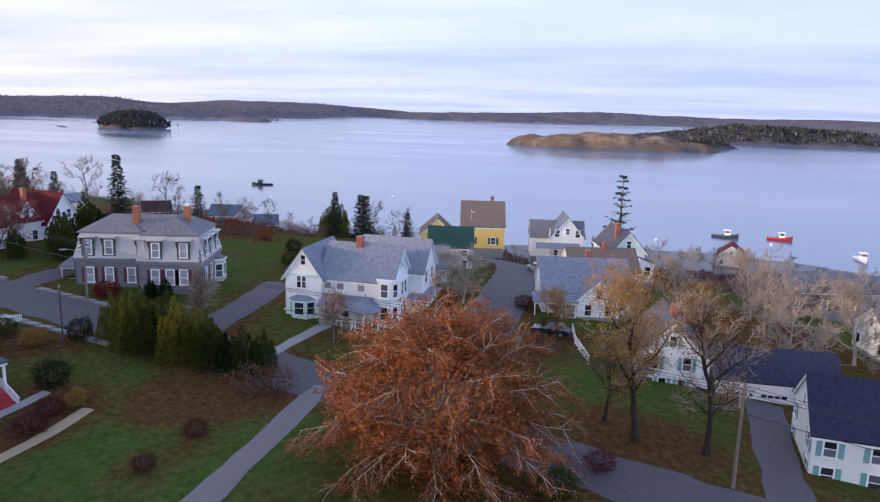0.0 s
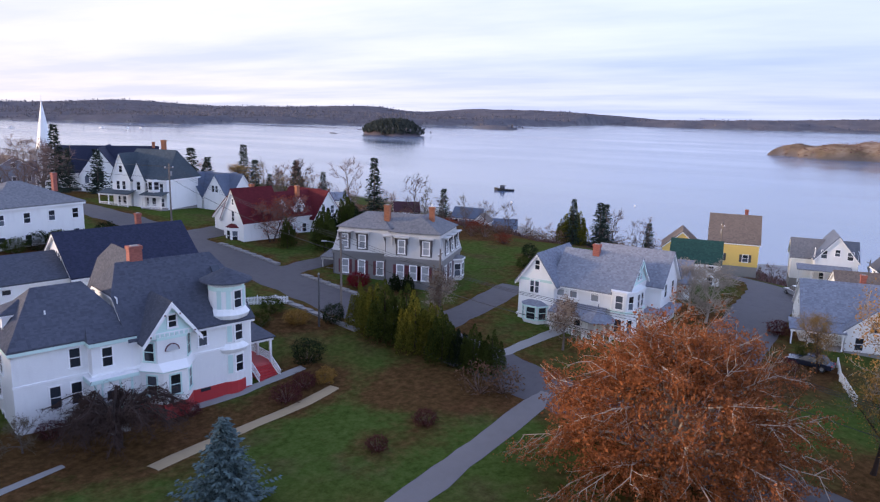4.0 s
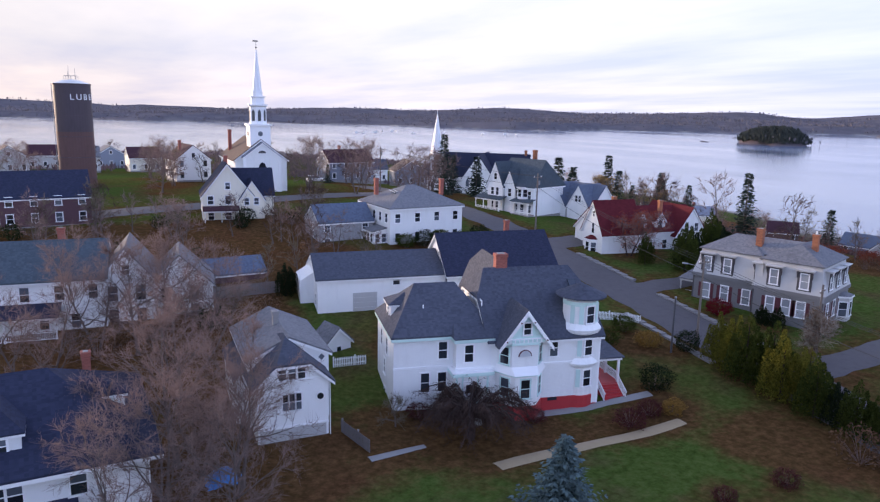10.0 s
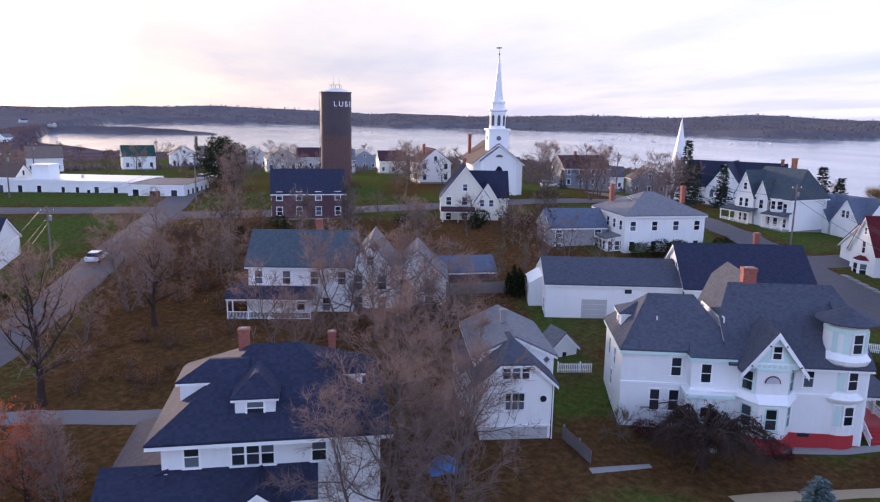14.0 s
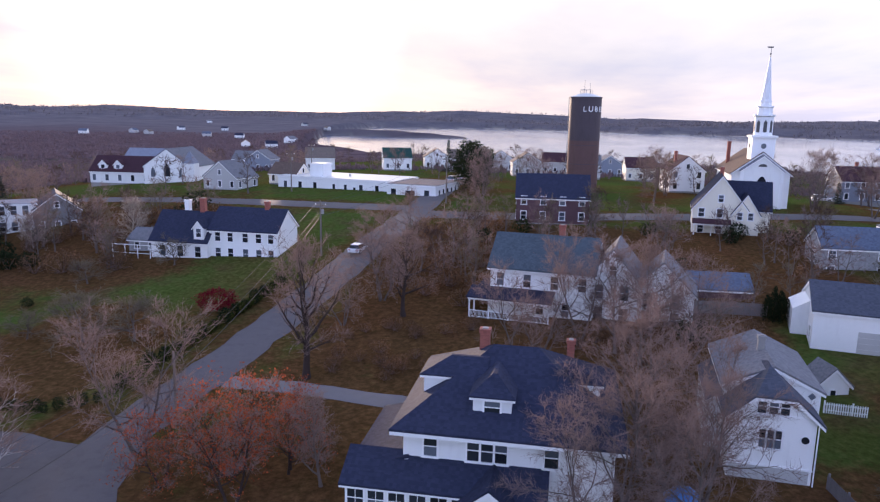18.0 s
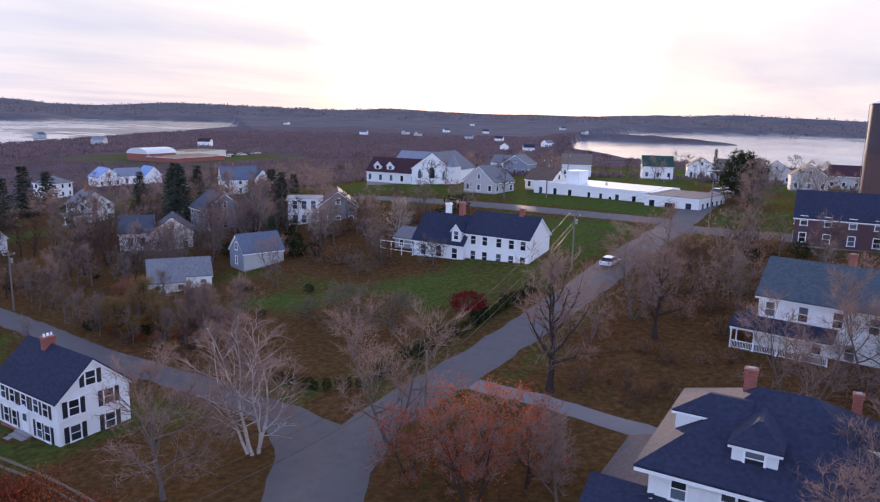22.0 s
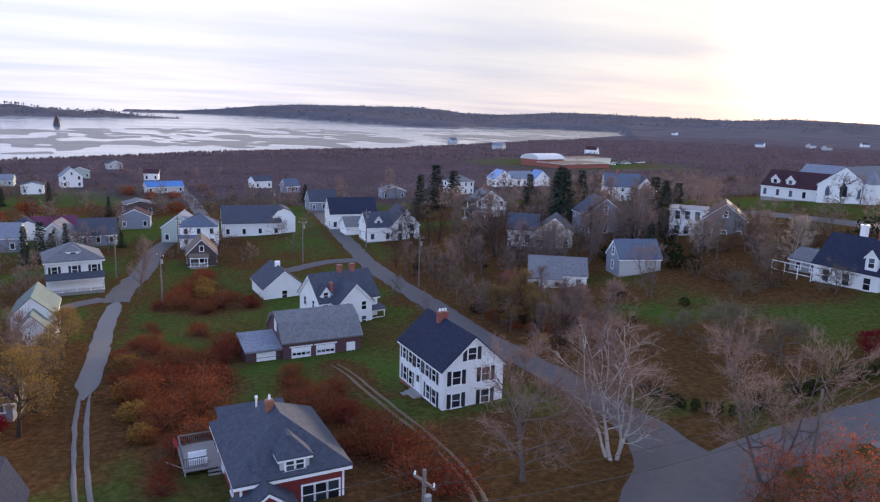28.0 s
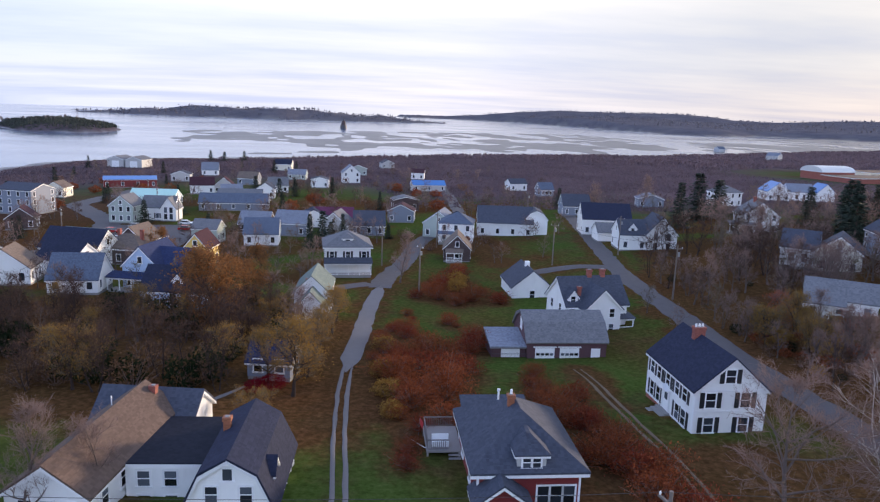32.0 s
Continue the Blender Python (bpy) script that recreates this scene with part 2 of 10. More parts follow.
M["twig"] = material("bare_reddish_twig", (0.220, 0.158, 0.142), 0.95, vary=0.3, scale=0.4, thin=0.35)
M["twig_pale"] = material("bare_pale_twig", (0.36, 0.30, 0.245), 0.95, vary=0.2, scale=1, thin=0.3)
M["twig_olive"] = material("bare_olive_twig", (0.16, 0.132, 0.095), 0.95, vary=0.25, scale=0.5, thin=0.3)
M["twig_umber"] = material("bare_umber_twig", (0.078, 0.052, 0.044), 0.95, vary=0.3, scale=1, thin=0.2)
M["birch"] = material("white_birch_bark", (0.42, 0.38, 0.35), 0.85, vary=0.35, scale=3)
for key, c in dict(leaf_copper=(0.30, 0.118, 0.052), leaf_red=(0.20, 0.050, 0.030), leaf_rust=(0.22, 0.074, 0.036), leaf_oak=(0.33, 0.085, 0.040), leaf_tawny=(0.24, 0.125, 0.055), leaf_amber=(0.40, 0.24, 0.085), leaf_gold=(0.27, 0.17, 0.05), leaf_green=(0.050, 0.070, 0.018),
                   leaf_yellowgreen=(0.13, 0.135, 0.026), leaf_dark=(0.022, 0.034, 0.018), leaf_crimson=(0.16, 0.012, 0.025), leaf_plum=(0.10, 0.035, 0.038), leaf_brown=(0.15, 0.095, 0.062)).items():
    M[key] = material(key.replace("leaf_", "foliage_"), c, 0.75, vary=0.3, scale=0.8, spec=0.2, island=0.45, hue=0.3, thin=0.42)
M["needle"] = material("spruce_needles", (0.022, 0.036, 0.024), 0.8, vary=0.3, scale=0.9, spec=0.2, island=0.4)
M["needle_blue"] = material("blue_spruce_needles", (0.075, 0.115, 0.115), 0.8, vary=0.3, scale=0.9, spec=0.2, island=0.4)
M["scrub"] = material("bare_alder_scrub", (0.138, 0.106, 0.122), 0.95, vary=0.35, scale=0.03, island=0.14, hue=0.1, thin=0.22)
# grey of bare woods, lightened and blued to carry distance haze
M["hazy_forest"] = material("far_woods", (0.128, 0.123, 0.138), 0.95, vary=0.3, scale=0.01, island=0.10, thin=0.15)
M["isle"] = material("island_woods", (0.058, 0.066, 0.058), 0.95, vary=0.35, scale=0.05, island=0.12, thin=0.15)
M["scrub_red"] = material("reddish_shore_brush", (0.150, 0.088, 0.080), 0.95, vary=0.35, scale=0.05, island=0.2, thin=0.2)
M["car_silver"] = material("silver_car_paint", (0.45, 0.46, 0.48), 0.3, metal=0.6, vary=0.03)
M["car_dark"] = material("dark_blue_car_paint", (0.03, 0.04, 0.07), 0.25, metal=0.4, vary=0.05)
M["car_white"] = material("white_car_paint", (0.75, 0.76, 0.77), 0.3, vary=0.02)
M["car_red"] = material("red_car_paint", (0.40, 0.02, 0.02), 0.3, vary=0.05)
M["rubber"] = material("black_rubber", (0.02, 0.02, 0.02), 0.8, vary=0.1)
M["tank"] = material("dark_tank_paint", (0.070, 0.052, 0.062), 0.6, vary=0.15, scale=1, stain=0.4)
M["tank_rust"] = material("rust_brown_tank_paint", (0.125, 0.068, 0.062), 0.75, vary=0.25, scale=1, stain=0.5)
M["curtain"] = material("drawn_window_shade", (0.42, 0.44, 0.46), 0.9, vary=0.15)


def glass_material(name="window_glass", lights=((0.010, 0.012, 0.016), (0.03, 0.035, 0.045), (0.12, 0.14, 0.17))):
    m = bpy.data.materials.new(name)
    m.use_nodes = True
    k = Nodes(m.node_tree)
    out, p = k.n("OutputMaterial"), k.n("BsdfPrincipled")
    k.link(p.outputs[0], out.inputs[0])
    p.inputs["Roughness"].default_value = 0.06
    p.inputs["Specular IOR Level"].default_value = 0.6
    info = k.n("ObjectInfo")
    k.link(k.ramp(info.outputs["Random"], [(0, lights[0]), (0.6, lights[1]), (1, lights[2])]), p.inputs["Base Color"])
    return m


M["glass"] = glass_material()
# pale pane colour stands for blinds and for bright sky reflected in the glass
M["glass_pale"] = glass_material("pale_window_glass", ((0.20, 0.22, 0.24), (0.30, 0.32, 0.34), (0.38, 0.40, 0.42)))


def water_material():
    m = bpy.data.materials.new("sea_water")
    m.use_nodes = True
    k = Nodes(m.node_tree)
    out, p = k.n("OutputMaterial"), k.n("BsdfPrincipled")
    k.link(p.outputs[0], out.inputs[0])
    p.inputs["Base Color"].default_value = (0.07, 0.12, 0.22, 1)
    p.inputs["Roughness"].default_value = 0.22
    p.inputs["IOR"].default_value = 1.333
    pos = k.n("NewGeometry").outputs["Position"]
    swirl = k.noise(pos, 0.006, 4, 0.6, (1, 0.35, 1))
    k.link(k.ramp(swirl, [(0.35, (0.08, 0.08, 0.08)), (0.65, (0.18, 0.18, 0.18))]), p.inputs["Roughness"])
    b = k.n("Bump")
    b.inputs["Strength"].default_value = 0.10
    b.inputs["Distance"].default_value = 0.3
    k.link(k.noise(pos, 0.35, 5, 0.6, (1, 0.6, 1)), b.inputs["Height"])
    k.link(b.outputs[0], p.inputs["Normal"])
    return m


M["water"] = water_material()


def ground_material():
    """Lawn, leaf litter and dry grass; alder scrub, woods, wet mud and beach by the masks of the terrain."""
    m = bpy.data.materials.new("ground_cover")
    m.use_nodes = True
    k = Nodes(m.node_tree)
    out, p = k.n("OutputMaterial"), k.n("BsdfPrincipled")
    k.link(p.outputs[0], out.inputs[0])
    p.inputs["Specular IOR Level"].default_value = 0.06
    pos = k.n("NewGeometry").outputs["Position"]
    fine, mid, wide = k.noise(pos, 1.6, 6, 0.7), k.noise(pos, 0.16, 5, 0.6), k.noise(pos, 0.035, 4, 0.55)
    grass = k.ramp(fine, [(0.25, (0.026, 0.043, 0.009)), (0.5, (0.054, 0.083, 0.018)), (0.75, (0.094, 0.120, 0.034))])
    dry = k.ramp(fine, [(0.3, (0.050, 0.032, 0.016)), (0.6, (0.100, 0.070, 0.035)), (0.8, (0.16, 0.12, 0.065))])
    litter = k.ramp(fine, [(0.25, (0.036, 0.016, 0.008)), (0.5, (0.090, 0.040, 0.019)), (0.65, (0.135, 0.062, 0.029)), (0.8, (0.20, 0.100, 0.047))])
    col = k.mix(k.ramp(mid, [(0.50, (0, 0, 0)), (0.70, (0.7, 0.7, 0.7))]), grass, dry)
    mask = k.n("VertexColor")
    mask.layer_name = "cover"
    sep = k.n("SeparateColor")
    k.link(mask.outputs[0], sep.inputs[0])
    scrub, woods, mud = sep.outputs
    lit = k.math("MULTIPLY", k.ramp(wide, [(0.46, (0, 0, 0)), (0.66, (1, 1, 1))]), 0.5)
    fallen = k.n("VertexColor")
    fallen.layer_name = "litter"
    sep2 = k.n("SeparateColor")
    k.link(fallen.outputs[0], sep2.inputs[0])
    drift = k.math("ADD", sep2.outputs[0], k.math("MULTIPLY", k.math("SUBTRACT", k.noise(pos, 0.45, 6, 0.7), 0.5), 1.6))
    col = k.mix(k.ramp(drift, [(0.20, (0, 0, 0)), (0.85, (0.85, 0.85, 0.85))]), k.mix(lit, col, litter), litter)
    tan = k.ramp(k.noise(pos, 0.035, 6, 0.65), [(0.32, (0.12, 0.066, 0.046)), (0.5, (0.28, 0.18, 0.125)), (0.66, (0.46, 0.37, 0.28))])
    col = k.mix(sep2.outputs[1], col, tan)
    brush = k.ramp(k.noise(pos, 0.03, 6, 0.7), [(0.3, (0.062, 0.047, 0.054)), (0.5, (0.096, 0.073, 0.083)), (0.68, (0.122, 0.092, 0.098)), (0.82, (0.16, 0.125, 0.095))])
    col = k.mix(scrub, col, brush)
    # far woods ground: haze put into the colour as a lighter, bluer grey
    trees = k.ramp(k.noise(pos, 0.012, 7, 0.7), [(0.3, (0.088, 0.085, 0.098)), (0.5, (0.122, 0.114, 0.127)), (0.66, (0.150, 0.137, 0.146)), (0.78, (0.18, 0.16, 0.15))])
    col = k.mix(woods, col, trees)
    ooze = k.ramp(k.noise(pos, 0.02, 6, 0.6), [(0.3, (0.060, 0.058, 0.062)), (0.7, (0.13, 0.12, 0.12))])
    col = k.mix(mud, col, ooze)
    k.link(col, p.inputs["Base Color"])
    k.link(k.math("SUBTRACT", 0.95, k.math("MULTIPLY", mud, 0.5)), p.inputs["Roughness"])
    k.link(k.math("MULTIPLY", mud, 0.16), p.inputs["Specular IOR Level"])
    b = k.n("Bump")
    b.inputs["Strength"].default_value, b.inputs["Distance"].default_value = 0.6, 0.12
    k.link(fine, b.inputs["Height"])
    k.link(b.outputs[0], p.inputs["Normal"])
    return m


M["ground"] = ground_material()

# ---- mesh tools ----
class Geo:
    """Vertices and faces that become one mesh."""

    def __init__(self):
        self.v, self.f = [], []

    def add(self, verts, faces):
        o = len(self.v)
        self.v += [tuple(p) for p in verts]
        self.f += [tuple(i + o for i in q) for q in faces]
        return self

    def box(self, x0, y0, z0, x1, y1, z1, m=None):
        vs = [Vector((x, y, z)) for z in (z0, z1) for x, y in ((x0, y0), (x1, y0), (x1, y1), (x0, y1))]
        if m:
            vs = [m @ p for p in vs]
        return self.add(vs, [(3, 2, 1, 0), (4, 5, 6, 7), (0, 1, 5, 4), (1, 2, 6, 5), (2, 3, 7, 6), (3, 0, 4, 7)])

    def prism(self, section, x0, x1):
        """A closed section in (y, z), counter-clockwise seen from +x, drawn from x0 to x1."""
        n = len(section)
        vs = [(x, y, z) for x in (x0, x1) for y, z in section]
        fs = [(i, (i + 1) % n, n + (i + 1) % n, n + i) for i in range(n)]
        return self.add(vs, fs + [tuple(range(n - 1, -1, -1)), tuple(range(n, 2 * n))])

    def lathe(self, profile, n=16, cx=0.0, cy=0.0, a0=0.0):
        """Rings of (radius, z) round a vertical axis, capped."""
        vs = [(cx + r * math.cos(a0 + 2 * math.pi * i / n), cy + r * math.sin(a0 + 2 * math.pi * i / n), z) for r, z in profile for i in range(n)]
        fs = [(j * n + i, j * n + (i + 1) % n, (j + 1) * n + (i + 1) % n, (j + 1) * n + i) for j in range(len(profile) - 1) for i in range(n)]
        fs += [tuple(range(n - 1, -1, -1)), tuple(range((len(profile) - 1) * n, len(profile) * n))]
        return self.add(vs, fs)

    def tube(self, path, radii, n=5):
        rings = []
        for i, p in enumerate(path):
            a, b = path[max(i - 1, 0)], path[min(i + 1, len(path) - 1)]
            d = (Vector(b) - Vector(a)).normalized()
            s = d.cross(Vector((0.31, 0.27, 0.91)) if abs(d.z) < 0.9 else Vector((1, 0.1, 0))).normalized()
            u = s.cross(d)
            rings.append([Vector(p) + radii[i] * (math.cos(2 * math.pi * q / n) * s + math.sin(2 * math.pi * q / n) * u) for q in range(n)])
        vs = [p for r in rings for p in r]
        fs = [(j * n + i, j * n + (i + 1) % n, (j + 1) * n + (i + 1) % n, (j + 1) * n + i) for j in range(len(path) - 1) for i in range(n)]
        fs.append(tuple(range((len(path) - 1) * n, len(path) * n)))
        return self.add(vs, fs)

    def mesh(self, name, mat, smooth=False):
        me = bpy.data.meshes.new(name)
        me.from_pydata(self.v, [], self.f)
        me.materials.append(mat)
        if smooth:
            me.polygons.foreach_set("use_smooth", [True] * len(me.polygons))
        me.update()
        return me


def part(name, geo, mat, parent, label="", m=None, smooth=False):
    """One mesh under a thing or a part; geo may be a Geo or a mesh to share."""
    ob = new(name, geo.mesh(name, mat, smooth) if isinstance(geo, Geo) else geo)
    ob.parent = parent
    if m is not None:
        ob.matrix_basis = m
    if label:
        tagged(ob, label)
    return ob


def mesh_thing(name, geo, mat, label, category, m=None, kind="", group="", smooth=False):
    ob = new(name, geo.mesh(name, mat, smooth) if isinstance(geo, Geo) else geo)
    if m is not None:
        ob.matrix_basis = m
    return tagged(ob, label, category, group, kind)


# ---- the lie of the land ----
SEA = -13.0
HILLS = [(0, 0, 50, 3.3), (45, 60, 45, -4.2), (65, 90, 50, 2.5), (-45, 45, 45, -0.4), (-75, 30, 55, -5.1), (75, 10, 45, -1.1), (120, 20, 70, 12.8), (70, -40, 60, 3.7), (10, 165, 60, -4.4), (60, 150, 70, 14.6), (-60, 130, 70, 7.8), (-130, 60, 80, -1.6), (-100, 180, 90, 5.6), (-300, 250, 200, 3.2), (0, 320, 140, 12.2), (150, 150, 90, -5.0), (-60, -30, 60, 8.5), (140, -90, 90, -8.0), (39, 46.5, 8, -1.05)]
# where the town's land ends, by azimuth from the hill top; and where the far shore begins
COAST = [(-180, 300), (-130, 250), (-105, 235), (-88, 225), (-66, 245), (-56, 300), (-44, 430), (-30, 560), (-12, 700), (6, 720), (16, 800), (20, 1000), (22, 6000), (44.5, 6000), (45.5, 1900), (51, 1300), (58, 980), (65, 810), (74, 715), (86, 640), (95, 600), (105, 585), (113, 480), (130, 380), (180, 300)]
SHORE = [(-180, 4600), (-112, 4200), (-100, 4100), (-70, 4200), (-67, 3100), (-61, 2350), (-50, 2200), (-41, 2080), (-37, 1750), (-33, 1800), (-29, 2000), (-18, 2100), (-6, 2250), (6, 2400), (15, 2300), (19, 1500), (22, 300), (44.5, 300), (47, 2300), (60, 2250), (65, 2250), (70, 2900), (78, 4300), (84, 4400), (87, 6000), (180, 6000)]
ISLES = [(1075, 800, 96, 50, 21, 55, 8), (1000, 880, 34, 9, 3, 55, 2), (1265, 1030, 26, 12, 3, 55, 3), (1870, 1015, 130, 40, 12, 60, 8), (975, 0, 60, 135, 21, 0, 9), (1560, -330, 190, 330, 27, 8, 9),
         (-1115, -395, 200, 80, 10, 20, 4), (-2620, -230, 260, 620, 33, 0, 12), (3900, 700, 300, 700, 42, 0, 20), (1120, -125, 40, 60, 9, 0, 4), (-480, 1380, 320, 55, 14, -10, 6)]


def lattice(x, y, seed):
    h = np.sin(x * 127.1 + y * 311.7 + seed * 74.7) * 43758.5453
    return h - np.floor(h)


def wave(x, y, size, seed=0):
    """Smooth value noise, 0 to 1."""
    x, y = np.asarray(x, float) / size, np.asarray(y, float) / size
    i, j = np.floor(x), np.floor(y)
    u, v = x - i, y - j
    u, v = u * u * (3 - 2 * u), v * v * (3 - 2 * v)
    a, b, c, d = lattice(i, j, seed), lattice(i + 1, j, seed), lattice(i, j + 1, seed), lattice(i + 1, j + 1, seed)
    return a + (b - a) * u + (c - a) * v + (a - b - c + d) * u * v


def ease(x, a, b):
    q = np.clip((x - a) / (b - a), 0, 1)
    return q * q * (3 - 2 * q)


def bearing(x, y):
    return np.degrees(np.arctan2(-x, y))


def town(x, y):
    return -9 + sum(h * np.exp(-((x - a) ** 2 + (y - b) ** 2) / (2 * s * s)) for a, b, s, h in HILLS)


def land(x, y):
    """Height of the ground at x, y (numbers or arrays)."""
    x, y = np.asarray(x, float), np.asarray(y, float)
    r, az = np.hypot(x, y), bearing(x, y)
    c = np.interp(az, *zip(*COAST)) + (wave(x, y, 60, 3) - 0.5) * 50 + (wave(x, y, 17, 4) - 0.5) * 12
    s = c - r
    rise = ease(s, -8, 130)
    z = np.where(s > -40, SEA - 0.9 + (town(x, y) - SEA + 0.9) * rise + 0.9 * ease(s, -15, 12), SEA - 1.0 - np.minimum(4, np.maximum(0, -s - 40) * 0.03))
    # tidal flats south of the town
    flat = ease(az, 44, 47) * (1 - ease(az, 100, 110)) * ease(s, -1500 + (az - 45) * 14, -1100 + (az - 45) * 10) * ease(-s, -5, 40)
    tide = wave(x, y, 230, 7) * 0.34 + wave(x * 0.5, y, 60, 8) * 0.36 + wave(x * 0.6, y, 20, 9) * 0.3
    z = np.where(flat > 0.01, np.maximum(z, SEA - 1.0 + flat * (0.56 + 0.9 * tide)), z)
    # the far shores and their hills
    f = r - (np.interp(az, *zip(*SHORE)) + (wave(x, y, 220, 11) - 0.5) * 240 + (wave(x, y, 60, 12) - 0.5) * 50)
    hill = 14 + 50 * ease(r, 2000, 4300) * (0.18 + 1.15 * wave(x, y, 620, 13) ** 1.5) + 10 * (wave(x, y, 260, 14) - 0.3) * ease(r, 900, 1800) + 5 * (wave(x, y, 70, 15) - 0.5) * ease(r, 900, 1800)
    low = ease(az, 20, 24) * (1 - ease(az, 44, 48)) * (1 - ease(r, 700, 2600))
    hill = hill * (1 - low) + (town(x, y) - SEA) * low
    hill = hill * (1 - 0.78 * ease(az, 70, 84) * (1 - ease(az, 118, 130)))     # the headland sinks towards the open bay
    z = np.maximum(z, np.where(f > 0, SEA - 0.3 + hill * ease(f, 0, 160), -99))
    for cx, cy, a, b, h, turn, rough in ISLES:
        t = radians(turn)
        u, v = (x - cx) * math.cos(t) + (y - cy) * math.sin(t), -(x - cx) * math.sin(t) + (y - cy) * math.cos(t)
        q = (u / a) ** 2 + (v / b) ** 2 + (wave(x, y, a * 0.35, 21) - 0.5) * 0.5
        z = np.maximum(z, np.where(q < 1, SEA - 1 + h * np.clip(1 - q, 0, 1) ** (0.6 if b < 250 else 1.2) + rough * 0.4 * (wave(x, y, 28, 22) - 0.5), -99))
    return z


def gz(x, y):
    return float(land(x, y))


def build_ground():
    az = np.radians(np.concatenate([np.arange(-128, 128, 0.3), np.arange(128, 232, 2.0)]))
    rr = [0.0]
    step = 2.2
    while rr[-1] < 4950:
        rr.append(rr[-1] + step)
        step = max(2.2, 0.022 * rr[-1])
    rr = np.array(rr[1:])
    A, R = np.meshgrid(az, rr)
    X, Y = -np.sin(A) * R, np.cos(A) * R
    Z = land(X, Y)
    n, k = A.shape[1], A.shape[0]
    verts = np.stack([X, Y, Z], -1).reshape(-1, 3)
    verts = np.vstack([verts, [[0, 0, gz(0, 0)]]])
    i = np.arange(k - 1)[:, None] * n
    j = np.arange(n)[None, :]
    quads = np.stack([i + j, i + n + j, i + n + (j + 1) % n, i + (j + 1) % n], -1).reshape(-1, 4)
    hub = len(verts) - 1
    faces = quads.tolist() + [(hub, q, (q + 1) % n) for q in range(n)]
    me = bpy.data.meshes.new("ground")
    me.from_pydata(verts.tolist(), [], faces)
    me.polygons.foreach_set("use_smooth", [True] * len(me.polygons))
    x, y, z = verts.T
    r, a = np.hypot(x, y), bearing(x, y)
    scrub = np.maximum(ease(r + 90 * (wave(x, y, 60, 31) - 0.5), 210, 330) * ease(a, 35, 60), ease(r + 60 * (wave(x, y, 40, 32) - 0.5), 140, 190) * (1 - ease(a, -75, -45)))
    scrub = np.maximum(scrub, ease(r, 350, 600))
    scrub = scrub * (1 - 0.9 * np.exp(-(((x + 415) / 70) ** 2 + ((y - 350) / 85) ** 2) ** 2))
    scrub = scrub * (1 - 0.85 * np.exp(-(((x + 262) / 80) ** 2 + ((y + 36) / 66) ** 2) ** 2))
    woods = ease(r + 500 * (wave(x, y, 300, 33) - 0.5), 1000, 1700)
    golden = np.exp(-((x - 990) ** 2 + (y + 0) ** 2) / (2 * 120 ** 2))
    woods, scrub = woods * (1 - golden), scrub * (1 - golden)
    mud = (1 - ease(z, SEA + 0.5, SEA + 1.6)) * (1 - 0.0 * z)
    col = me.color_attributes.new("cover", "FLOAT_COLOR", "POINT")
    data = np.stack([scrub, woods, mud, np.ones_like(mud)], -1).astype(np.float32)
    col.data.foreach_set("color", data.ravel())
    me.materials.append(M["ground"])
    me.update()
    return tagged(new("ground", me), "lawns, leaf litter, scrub and far wooded shores", "ground", kind="structure")


build_ground()
sea = Geo()
sea.add([(4940 * math.cos(2 * math.pi * i / 96), 4940 * math.sin(2 * math.pi * i / 96), SEA) for i in range(96)], [tuple(range(96))])
mesh_thing("water", sea, M["water"], "calm pale blue bay at low tide", "sea", kind="structure")

# ---- house kit: origin at the front-left base corner, x along the front, y into the depth ----
def house(label, x, y, rot, z=None, category="house", name="house", group=""):
    root = new(name)
    root.empty_display_size = 0.5
    root.matrix_basis = pose(x, y, gz(x, y) if z is None else z, 0, 0, rot)
    return tagged(root, label, category, group)


FOOT = []       # built-up rectangles: pose, extents


